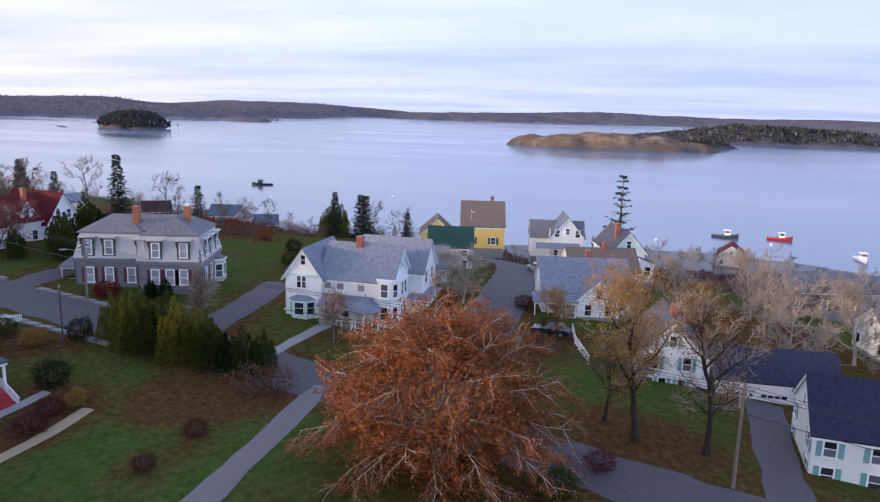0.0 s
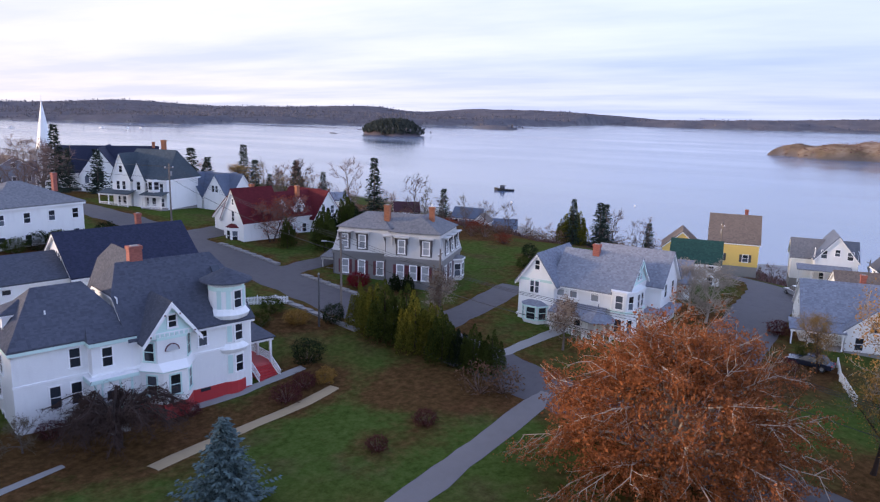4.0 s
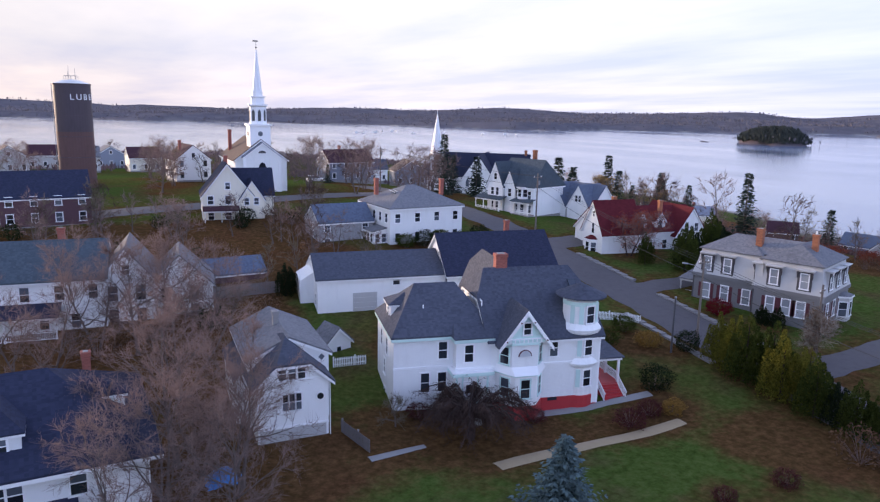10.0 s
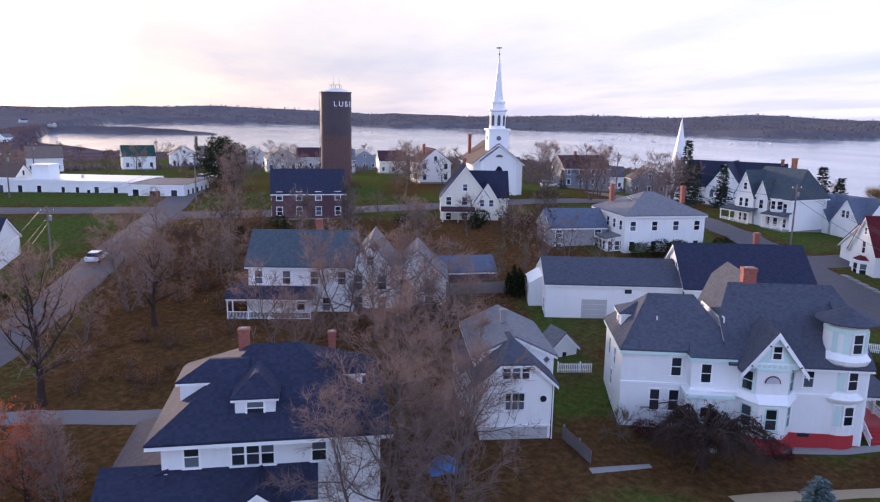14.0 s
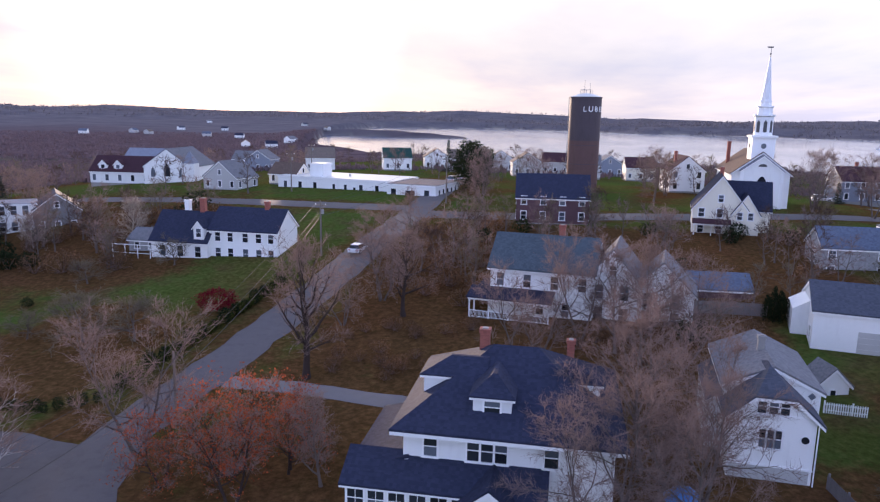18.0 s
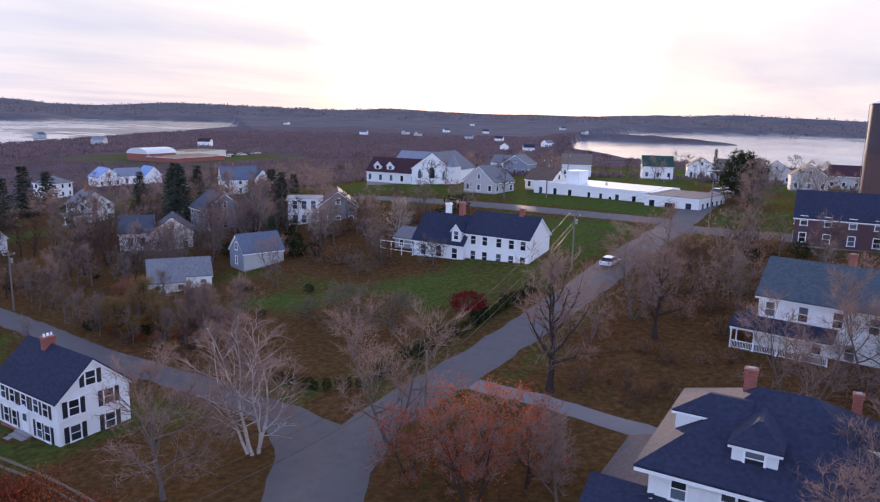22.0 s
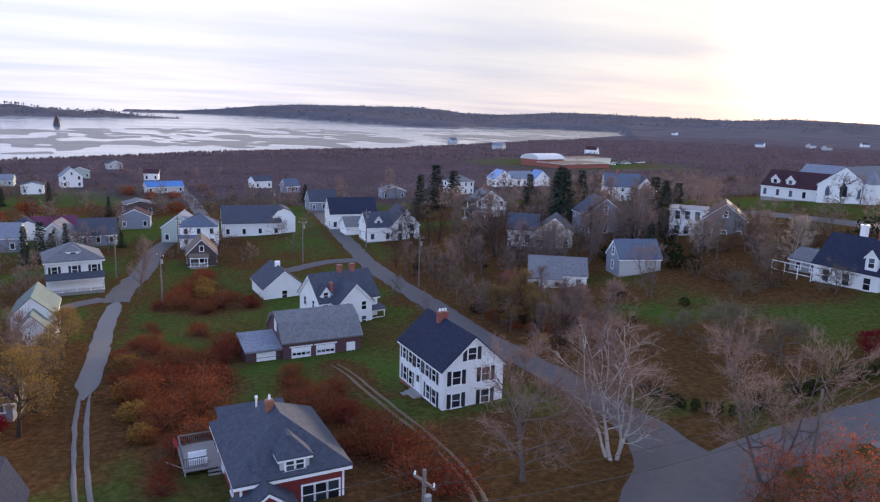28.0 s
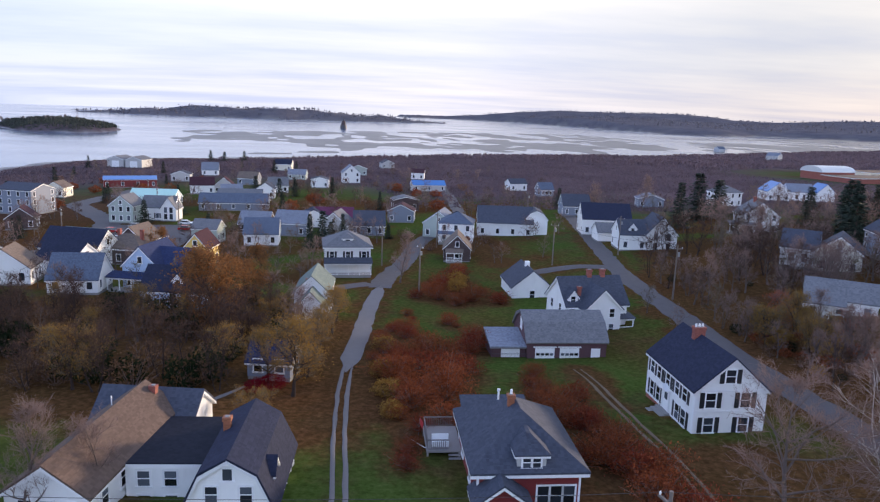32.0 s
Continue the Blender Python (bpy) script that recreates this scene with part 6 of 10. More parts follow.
# ---- the big dark-roofed house close below ----
def dark_roof_house():
    h = house("white house with broad dark hipped roof, dormers and glazed porch", -9.0, 42.1, 0, 2.2)
    b = Block(h, 0, 0, 13.5, 12.5, 6.2, 10.0, "hip", "x", cover="roof_navy", over=0.95, hip=5.2)
    b.wins("f", [1.8], [5.0], 0.85, 1.35); b.wins("f", [4.6, 5.5, 6.4], [5.0], 0.75, 1.45); b.wins("f", [9.6], [5.0], 0.85, 1.4)
    part("frieze", Geo().box(-0.05, -0.05, 5.65, 13.55, 0, 5.9), M["white_plain"], h)
    dormer(h, 5.65, 0.9, 7.0, 2.5, 4.2, 1.3, 1.1, cover="roof_navy", win=(1.0, 0.8), kind="hip")
    dormer(h, 0.6, 5.0, 6.9, 2.8, 4.4, 1.6, 1.1, cover="roof_navy", rot=-90, win=(0.9, 0.8), kind="hip")
    dormer(h, 12.6, 6.0, 7.0, 2.6, 4.0, 1.3, 1.0, cover="roof_navy", rot=90, win=(0.9, 0.8), kind="hip")
    chimney(h, 4.4, 7.2, 8.2, 11.0, 0.7, 0.7, "brick"); chimney(h, 10.6, 9.4, 8, 9.9, 0.55, 0.55, "brick")
    p = Block(h, -3.4, -1.9, 12.6, 1.9, 2.9, 4.2, "shed", "x", cover="roof_navy", over=0.4, trim="white_plain")
    for i in range(9):
        window(h, pose(-2.7 + i * 1.36, -1.9, 1.9), 1.05, 1.35, panes=4)
    q = Block(h, -3.4, 0.0, 3.4, 9.5, 4.2, 2.9, "shed", "y", cover="roof_navy", over=0.4)
    e = Block(h, 4.2, -3.2, 3.6, 3.4, 2.7, 4.1, "gable", "y", cover="roof_navy", over=0.3)
    e.wins("f", [1.0, 2.6], [1.9], 0.8, 1.3)


dark_roof_house()


def simple(label, x, y, rot, lx, ly, eave, ridge, axis="x", wall="white", cover="roof_slate", nf=3, nl=2, nr=2, floors=None, roof="gable", chim=None, z=None, w=0.85, h=1.35, panes=2, shut=None, over=0.3, attic=True, trim="white_plain", dr=None, name="house", category="house", base="stone"):
    """A plain village house: one block, rows of windows, a chimney, perhaps a door."""
    root = house(label, x, y, rot, z, category, name)
    b = Block(root, 0, 0, lx, ly, eave, ridge, roof, axis, wall, cover, trim, over, base=base)
    if floors is None:
        floors = (1.6, 4.2) if eave > 4.6 else (1.6,)
    for face, n, L in (("f", nf, lx), ("l", nl, ly), ("r", nr, ly)):
        if n:
            us = spread(n, L, min(1.3, L * 0.25))
            for i, zf in enumerate(floors):
                skip = [u for u in us if not (i == 0 and dr == face and abs(u - us[len(us) // 2]) < 0.1)]
                b.wins(face, skip, [zf], w, h, shut, trim, panes)
            if dr == face:
                door(root, b.at(face, us[len(us) // 2], 0.35), 0.95, 2.0, lights=False)
    if attic and roof in ("gable", "gambrel") and ridge - eave > 2.2:
        for face in (("l", "r") if axis == "x" else ("f", "b")):
            b.wins(face, [(ly if axis == "x" else lx) / 2], [eave + (ridge - eave) * 0.3], w * 0.85, h * 0.8, None, trim, panes)
    if chim:
        for cx, cy in chim:
            chimney(root, cx, cy, ridge - 1.6, ridge + 1.1, 0.6, 0.6)
    return root, b


# ---- round the turret house ----
def long_barn():
    r, b = simple("long white barn with blue-grey roof and pale garage door", 26.2, 75.2, -11, 19.5, 9.2, 5.1, 7.2, cover="roof_slate", nf=0, nl=2, nr=0, floors=(2.4,), attic=False, panes=2, z=4.5, name="barn", category="barn")
    garage_door(r, b.at("f", 5.6, 0.9), 2.9, 2.4, lights=False, mat="grey_light")
    b.wins("f", [9.4], [4.3], 0.8, 0.5, panes=1)
    part("lean_to", Geo().add([(-1.6, 3.5, 0), (-1.6, 8.5, 0), (0, 8.5, 0), (0, 3.5, 0), (-1.6, 3.5, 4.2), (-1.6, 8.5, 4.2), (0, 8.5, 5.2), (0, 3.5, 5.2)], [(0, 1, 5, 4), (3, 7, 6, 2), (0, 4, 7, 3), (1, 2, 6, 5), (4, 5, 6, 7)]), M["white"], r)


long_barn()
r, b = simple("white house with navy roof, gable end with shuttered windows", 41.4, 71.5, -11, 14.5, 9.6, 5.2, 9.2, cover="roof_navy", nf=0, nl=2, nr=2, shut="dark_trim", z=4.6, chim=[(10.5, 7.4)], attic=False, over=0.45)
b.wins("l", [3.7, 5.9], [4.9, 6.6], 0.75, 1.2, "dark_trim")
# hipped white house with its grey ell
r, b = simple("white two-storey hipped house with long rows of windows", 45.1, 96.8, 2, 13.0, 11.5, 6.3, 9.2, roof="hip", floors=(1.8, 4.8), cover="roof_grey", nf=4, nl=5, nr=3, z=7.8, chim=[(1.6, 8.5), (11.6, 4.5)], over=0.35)
Block(r, -2.2, 1.2, 2.3, 4.2, 3.3, 2.7, "shed", "y", cover="roof_grey")
for q in (0.6, 1.7):
    window(r, pose(-2.2 + q, 1.2, 1.7), 0.7, 1.3)
for q in (0.8, 2.0, 3.2):
    window(r, pose(-2.2, 1.2 + q, 1.7, 0, 0, -90), 0.7, 1.3)
steps(r, pose(-2.6, 2.4, 0, 0, 0, -90), 1.2, 4, mat="white_plain")
for q in (3.2, 3.9):
    part("skylight", Geo().box(-0.2, -1.2, 0, 0.2, 1.2, 0.08), M["glass"], r, m=pose(q, 5.2 - q * 0.15, 8.1, 27, -6, 60))
simple("weathered grey shingled ell with white trimmed windows", 35.2, 101.2, 1, 8.9, 6.5, 4.1, 6.4, wall="grey_shingle", cover="roof_blue", nf=2, nl=1, nr=0, floors=(1.0, 3.1), z=7.8, w=0.9, h=1.0, panes=4, attic=False)
# small outbuildings
r, b = simple("tiny white playhouse with grey roof", 23.6, 64.6, 12, 2.9, 2.6, 2.1, 3.5, axis="y", cover="roof_grey", nf=1, nl=0, nr=0, floors=(1.2,), w=0.5, h=0.6, z=3.4, panes=1, attic=False, name="playhouse", category="shed")
r, b = simple("low shed with blue-grey roof", 15.2, 88.6, 2, 8.4, 5.0, 2.4, 3.9, wall="maroon_wall", cover="roof_blue", nf=0, nl=0, nr=0, z=5.7, attic=False, name="shed", category="shed")
# cream house with maroon roofs before the church
r, b = simple("cream house with steep dark navy roof and cross gable", 21.3, 119.6, -8, 8.2, 9.0, 5.0, 10.2, axis="y", wall="cream", cover="roof_navy", nf=3, nl=2, nr=1, z=9.5, chim=[(4.2, 5.0)])
b2 = Block(r, 5.4, 2.0, 6.4, 6.5, 5.0, 9.0, "gable", "x", wall="cream", cover="roof_navy")
b3 = Block(r, 6.0, -0.2, 4.0, 5.0, 4.4, 7.4, "gable", "y", wall="cream", cover="roof_navy", over=0.3)
b3.wins("f", [1.1, 2.7], [3.9], 0.7, 1.1)
porch(r, 0.2, -1.8, 5.4, 1.8, 0.5, 2.6, 0.5, "roof_maroon", 3, False)


def meeting_house():
    """White church with a tall stepped steeple."""
    h = house("white clapboard church with tall stepped steeple and weathervane", 32.6, 146.4, -3, 10.9, "church", "church")
    n = Block(h, 0, 0, 10.6, 19, 7.6, 11.6, "gable", "y", cover="roof_tan", over=0.5)
    p = Block(h, 1.6, -1.2, 7.4, 3.0, 8.2, 11.0, "gable", "y", cover="roof_light", over=0.3)
    n.wins("l", [4, 8, 12, 16], [4.3], 1.1, 3.2, panes=4)
    part("arched_window", Geo().prism([(-0.75, 3.6), (0.75, 3.6), (0.75, 6.2), (0.4, 6.85), (0, 7.05), (-0.4, 6.85), (-0.75, 6.2)], 0, 0.1), M["glass"], h, m=pose(5.3, -1.2, 0, 0, 0, -90))
    part("fan_vent", Geo().add([(0, 0, 0)] + [(0.8 * math.cos(math.pi * i / 10), 0, 0.55 * math.sin(math.pi * i / 10)) for i in range(11)], [tuple(range(12))]), M["dark_trim"], h, m=pose(5.3, -1.26, 8.9))
    door(h, pose(5.3, -1.2, 0.6), 1.5, 2.4, "red_paint"); steps(h, pose(5.3, -1.2, 0), 3.0, 4)
    for x in (1.7, 8.9):
        part("pilaster", Geo().box(x - 0.3, -1.32, 0.35, x + 0.3, -1.2, 8.0), M["white_plain"], h)
    cx, cy = 5.3, 2.2
    t = part("steeple", Geo().box(cx - 2.1, cy - 2.1, 8, cx + 2.1, cy + 2.1, 14.4).box(cx - 2.4, cy - 2.4, 14.4, cx + 2.4, cy + 2.4, 14.8), M["white_plain"], h, "white stepped steeple")
    part("oculus", Geo().lathe([(0.5, 0), (0.5, 0.08)], 14), M["glass"], t, m=pose(cx, cy - 2.1, 12.8, 90, 0, 0))
    part("oculus", Geo().lathe([(0.5, 0), (0.5, 0.08)], 14), M["glass"], t, m=pose(cx - 2.1, cy, 12.8, 90, 0, -90))
    part("belfry", Geo().lathe([(1.75, 14.8), (1.75, 18.3), (2.05, 18.5), (2.05, 18.8)], 8, cx, cy, math.pi / 8), M["white_plain"], t)
    for i in range(8):
        a = -90 + 45 * i
        part("louvre", Geo().prism([(-0.32, 15.4), (0.32, 15.4), (0.32, 17.3), (0, 17.75), (-0.32, 17.3)], 0, 0.08), M["dark_trim"], t, m=pose(cx + 1.6 * math.cos(radians(a)), cy + 1.6 * math.sin(radians(a)), 0, 0, 0, a))
    part("lantern", Geo().lathe([(1.45, 18.8), (1.4, 20.1), (1.6, 20.2), (1.6, 20.45), (1.1, 20.45), (1.05, 21.2)], 8, cx, cy, math.pi / 8), M["white_plain"], t)
    part("spire", Geo().lathe([(1.15, 21.2), (0.95, 21.7), (0.12, 29.6)], 8, cx, cy, math.pi / 8), M["white_plain"], t)
    part("finial", Geo().lathe([(0.05, 29.6), (0.05, 30.0), (0.2, 30.2), (0.05, 30.4), (0.03, 31.6)], 8, cx, cy).box(cx - 0.7, cy - 0.02, 31.3, cx + 0.4, cy + 0.02, 31.55), M["dark_trim"], t)
    chimney(h, 1.4, 15, 8, 13.2, 0.7, 0.7)


meeting_house()


def water_tower():
    x, y = 4.2, 165.0
    z0 = gz(x, y)
    h = house("tall dark steel water standpipe with white lettering and antennas", x, y, 0, z0, "water tower", "water_tower")
    top = 32.9 - z0
    r = 3.5
    part("shell", Geo().lathe([(r, -1), (r, top * 0.55)], 40), M["tank_rust"], h, smooth=False)
    t = part("tank", Geo().lathe([(r + 0.02, top * 0.55), (r + 0.02, top - 0.1), (r + 0.14, top - 0.1), (r + 0.14, top + 0.12)], 40), M["tank"], h)
    part("roof", Geo().lathe([(r + 0.05, top + 0.12), (r * 0.5, top + 0.75), (0.1, top + 1.0)], 40), M["roof_metal"], h)
    for i in range(5):
        part("band", Geo().lathe([(r + 0.05, top * (0.1 + 0.2 * i)), (r + 0.05, top * (0.1 + 0.2 * i) + 0.12)], 40), M["tank"], h)
    for a, l in ((0.2, 2.0), (2.3, 1.4), (4.2, 2.6)):
        part("antenna", Geo().tube([(0.8 * math.cos(a), 0.8 * math.sin(a), top + 0.7), (0.8 * math.cos(a), 0.8 * math.sin(a), top + 1.2 + l)], [0.05, 0.03], 5), M["pole_steel"], h)
    ring = [(1.3 * math.cos(2 * math.pi * i / 16), 1.3 * math.sin(2 * math.pi * i / 16), top + 1.7) for i in range(17)]
    rail = part("guard_rail", Geo().tube(ring, [0.03] * 17, 4), M["pole_steel"], h)
    for x, y, z in ring[:16:2]:
        part("rail_post", Geo().tube([(x, y, top + 0.5), (x, y, z)], [0.03, 0.03], 4), M["pole_steel"], rail)
    part("ladder", Geo().tube([(-r - 0.2, 0, 0), (-r - 0.2, 0, top)], [0.06, 0.06], 5).tube([(-r - 0.2, 0.4, 0), (-r - 0.2, 0.4, top)], [0.06, 0.06], 5), M["pole_steel"], h)
    for i, ch in enumerate("LUBEC"):
        cu = bpy.data.curves.new("letter", "FONT")
        cu.body, cu.size, cu.extrude, cu.align_x = ch, 1.65, 0.02, "CENTER"
        tmp = new("letter_form", cu)
        me = bpy.data.meshes.new_from_object(tmp)
        bpy.data.objects.remove(tmp)
        me.materials.append(M["white_plain"])
        a = radians(-93 + 21.5 * i)
        part("letter", me, None, t, "white painted capital letter", m=pose((r + 0.05) * math.cos(a), (r + 0.05) * math.sin(a), top - 3.1, 90, 0, math.degrees(a) + 90))


water_tower()

# ---- along the main street, towards the bay ----
def teal_house():
    h = house("white Victorian house with tall teal hipped roof and gabled dormers", 78.9, 121.2, -74, 8.8)
    b = Block(h, 0, 0, 11.0, 9.5, 5.9, 11.0, "hip", "x", cover="roof_teal", over=0.45, hip=1.0)
    b.wins("f", [2.2, 6.6, 9.9], [4.4], 0.85, 1.5); b.wins("f", [6.6, 8.2, 10], [1.7], 0.85, 1.5)
    g = Block(h, -0.3, -0.8, 4.0, 6.0, 6.2, 10.4, "gable", "y", cover="roof_teal", over=0.4)
    g.wins("f", [1.3, 2.6], [4.6, 1.8], 0.7, 1.5); g.wins("f", [2.0], [7.6], 0.7, 1.2)
    g2 = Block(h, 4.0, -0.5, 2.6, 4.0, 6.2, 8.9, "gable", "y", cover="roof_teal", over=0.35)
    g2.wins("f", [1.3], [4.6], 0.8, 1.5)
    bay(h, pose(8.3, 0, 0), 2.6, 1.0, 3.6, 6.0, cover="roof_teal", win=(0.8, 1.4, 4.8), base=None)
    porch(h, -2.0, -2.6, 6.5, 2.4, 0.7, 3.1, 0.6, "roof_teal", 4, True); porch(h, 6.8, -1.8, 4.4, 1.9, 0.7, 3.1, 0.5, "roof_teal", 3, True)
    b.wins("l", [3, 7], [1.7, 4.4], 0.85, 1.5)
    chimney(h, 5.0, 7.5, 10, 12.8, 0.8, 0.6, "brick_orange")


teal_house()
r, b = simple("white double-gabled carriage barn with blue roof", 90.3, 117.4, -76, 11.5, 8.0, 3.6, 7.6, cover="roof_blue", nf=0, nl=0, nr=0, z=7.5, attic=False, name="carriage_barn", category="barn")
for x0 in (0.0, 5.9):
    g = Block(r, x0, -0.8, 5.4, 7, 3.4, 7.6, "gable", "y", cover="roof_blue", over=0.35)
    g.wins("f", [2.2, 3.0], [5.0], 0.55, 1.2, panes=2)
garage_door(r, pose(2.7, -0.8, 0.1), 2.6, 2.2)


def red_roof_house():
    h = house("white cottage with deep red roofs, gabled dormers and front gable", 72.3, 83.6, -8, 6.3)
    b = Block(h, 4.5, 1.5, 19.0, 8.5, 4.2, 7.6, "gable", "x", cover="roof_red", over=0.4)
    g = Block(h, 3.0, -0.6, 7.0, 5.6, 4.8, 9.2, "gable", "x", cover="roof_red", over=0.5)
    g.wins("l", [2.8], [4.9], 0.7, 1.6); g.wins("l", [2.8], [7.2], 0.5, 0.9)
    bay(h, pose(3.0, 2.2, 0, 0, 0, -90), 2.8, 0.9, 0.5, 3.2, cover="roof_red", win=(0.9, 1.6, 1.9))
    d = Block(h, 18.0, 0.6, 6.0, 10.5, 3.6, 7.8, "gable", "y", cover="roof_red", over=0.4)
    d.wins("f", [2.0, 4.0], [1.9, 4.6], 0.75, 1.3)
    for x in (12.0, 15.6):
        dormer(h, x, 1.8, 4.2, 2.0, 3.0, 1.6, 1.3, cover="roof_red", win=(0.8, 1.2))
    b.wins("f", [4, 8, 12], [1.8], 0.85, 1.4)
    chimney(h, 9.0, 5.8, 7, 9.4, 0.6, 0.6, "brick_orange"); chimney(h, 17.0, 4.0, 6.5, 8.8, 0.6, 0.6, "brick_orange")


red_roof_house()


def gothic_church():
    h = house("white church with slate roof, pointed windows and a slim spire", 97, 164.5, -40, 7.0, "church", "church")
    b = Block(h, 0, 0, 8.5, 20, 4.6, 10.6, "gable", "y", cover="roof_navy", over=0.4)
    c = Block(h, -7, 7, 24, 8, 4.6, 10.6, "gable", "x", cover="roof_navy", over=0.4)
    for x, z, w_, hh in ((4.2, 2.4, 1.9, 3.6), (1.4, 2.2, 0.9, 2.2), (7.1, 2.2, 0.9, 2.2)):
        part("pointed_window", Geo().prism([(-w_ / 2, z), (w_ / 2, z), (w_ / 2, z + hh * 0.65), (0, z + hh), (-w_ / 2, z + hh * 0.65)], 0, 0.08), M["glass"], h, m=pose(x, 0, 0, 0, 0, -90))
    t = part("bell_tower", Geo().box(-9.5, 2.0, -3, -6.5, 5.0, 10.2), M["white"], h)
    part("spire", Geo().lathe([(2.0, 10.2), (1.85, 10.6), (0.06, 21.6), (0.04, 22.8)], 8, -8.0, 3.5, math.pi / 8), M["white_plain"], t)
    chimney(h, 16.0, 11, 9, 11.8, 0.7, 0.7, "brick_orange")


gothic_church()
simple("grey clapboard house with porch and dark roof", 64, 178, 4, 13, 9, 5.2, 8.2, wall="grey_blue", cover="roof_maroon", nf=4, panes=1, nl=2, nr=2, chim=[(5, 5)])
simple("white house beside the church with dark crossed roofs", 24.6, 172, 6, 8.0, 10, 5.2, 8.4, cover="roof_maroon", nf=2, nl=3, panes=1, axis="y", chim=[(2, 4)])
simple("small cream house with low roof above the shore", 167, 152, -35, 11, 8, 3.4, 5.6, wall="cream", cover="roof_light", nf=3, panes=1, chim=[(5, 5)])
for x, y, rt, cv in ((176, 128, -50, "roof_maroon"), (192, 118, -62, "roof_brown"), (196, 104, -60, "roof_blue"), (150, 150, -30, "roof_navy")):
    simple("low shore cottage with weathered dark roof", x, y, rt, 8, 6.5, 2.6, 5.2, wall="brown_wall", cover=cv, nf=2, nl=1, nr=1, panes=1)
r, b = simple("small blue-roofed boathouse with lean-to", 150.5, 91, -80, 7.5, 5.0, 2.4, 4.6, wall="grey_blue", cover="roof_blue", nf=2, nl=1, nr=1, panes=1, name="boathouse", category="shed")
Block(r, 6.8, -2.2, 3.4, 3.6, 2.2, 3.8, "gable", "y", wall="grey_light", cover="roof_brown").wins("f", [1.0, 2.4], [1.4], 0.6, 0.9, panes=1)

# ---- shore houses east ----
r, b = simple("yellow clapboard house with tall brown roof", 138.6, 26.2, -78, 8.8, 9.0, 4.9, 9.4, wall="yellow", cover="roof_brown", nf=0, nl=2, nr=3, floors=(1.6, 4.0), z=0.9, chim=[(6.3, 5)], axis="x", shut=None)
b.wins("f", [2.2, 6.6], [1.9], 0.9, 1.3, "dark_trim")
r, b = simple("yellow garage with brown roof and white door", 137.2, 34.4, -76, 7.0, 8.0, 2.9, 6.0, wall="yellow", cover="roof_brown", nf=0, nl=0, nr=0, z=0.9, axis="y", name="garage", category="garage", attic=False)
garage_door(r, b.at("f", 3.5, 0.1), 3.4, 2.2)
r, b = simple("white house with dark green roof", 108.3, 25.4, -78, 7.2, 6.0, 4.1, 6.9, cover="roof_green", nf=2, nl=1, nr=3, z=2.9, floors=(1.3, 3.2), w=0.75, h=1.2)
simple("low white annex with pale grey roof", 96.0, 24.8, -80, 5.2, 5.6, 2.7, 5.2, cover="roof_light", nf=1, nl=1, nr=2, z=3.6, attic=False)
r, b = simple("white house with wide veranda and dark blue roofs", 137.0, 8.0, -80, 6.6, 9.0, 4.8, 8.8, axis="y", cover="roof_blue", nf=2, nl=2, nr=2, floors=(1.7, 5.6), z=0.1)
b2 = Block(r, -3.5, 3, 10.5, 6.0, 4.4, 7.2, "gable", "x", cover="roof_grey")
porch(r, -2.6, -2.2, 8.0, 2.2, 0.8, 3.0, 0.6, "roof_light", 5, True)
r, b = simple("white house with aqua gable, grey roofs and sun porch", 117.8, -3.6, -74, 5.6, 10.5, 5.4, 8.5, axis="y", cover="roof_slate", nf=0, nl=2, nr=3, z=1.2, chim=[(1.6, 3.0)], over=0.4, attic=False)
part("gable_face", Geo().prism([(-2.7, 0.0), (2.7, 0.0), (0, 2.9)], -0.05, 0.02), M["aqua"], r, m=pose(2.8, 0, 5.5, 0, 0, 90))
window(r, pose(2.8, -0.06, 6.5), 0.7, 1.1)
b2 = Block(r, -8.6, -8.0, 10.8, 7.4, 3.7, 6.6, "gable", "x", cover="roof_brown")
b2.wins("r", [1.6, 3.6, 5.6], [2.0]); b2.wins("f", [2, 5], [2.0])
chimney(r, -2.6, -4.6, 6.2, 7.7, 0.55, 0.55)
b3 = Block(r, 4.6, -1.6, 2.2, 4.0, 3.6, 4.4, "shed", "y", cover="roof_slate", over=0.2)
b3.wins("f", [1.1], [2.4], 0.9, 1.4)
r, b = simple("white storey-and-half house with broad grey roof and arched porch", 90.3, 5.2, -78, 11.6, 9.0, 3.3, 6.9, cover="roof_light", nf=3, nl=2, nr=2, z=2.4, chim=[(6.6, 5)])
g = Block(r, 4.4, -1.6, 5.4, 6, 2.9, 5.3, "gable", "y", cover="roof_light", over=0.4)
g.wins("f", [2.7], [3.4], 0.8, 1.2); g.wins("f", [1.4, 4.0], [1.3], 0.8, 1.4)
porch(r, -1.2, -1.9, 5.4, 1.9, 0.3, 2.3, 0.8, "roof_light", 4, False)
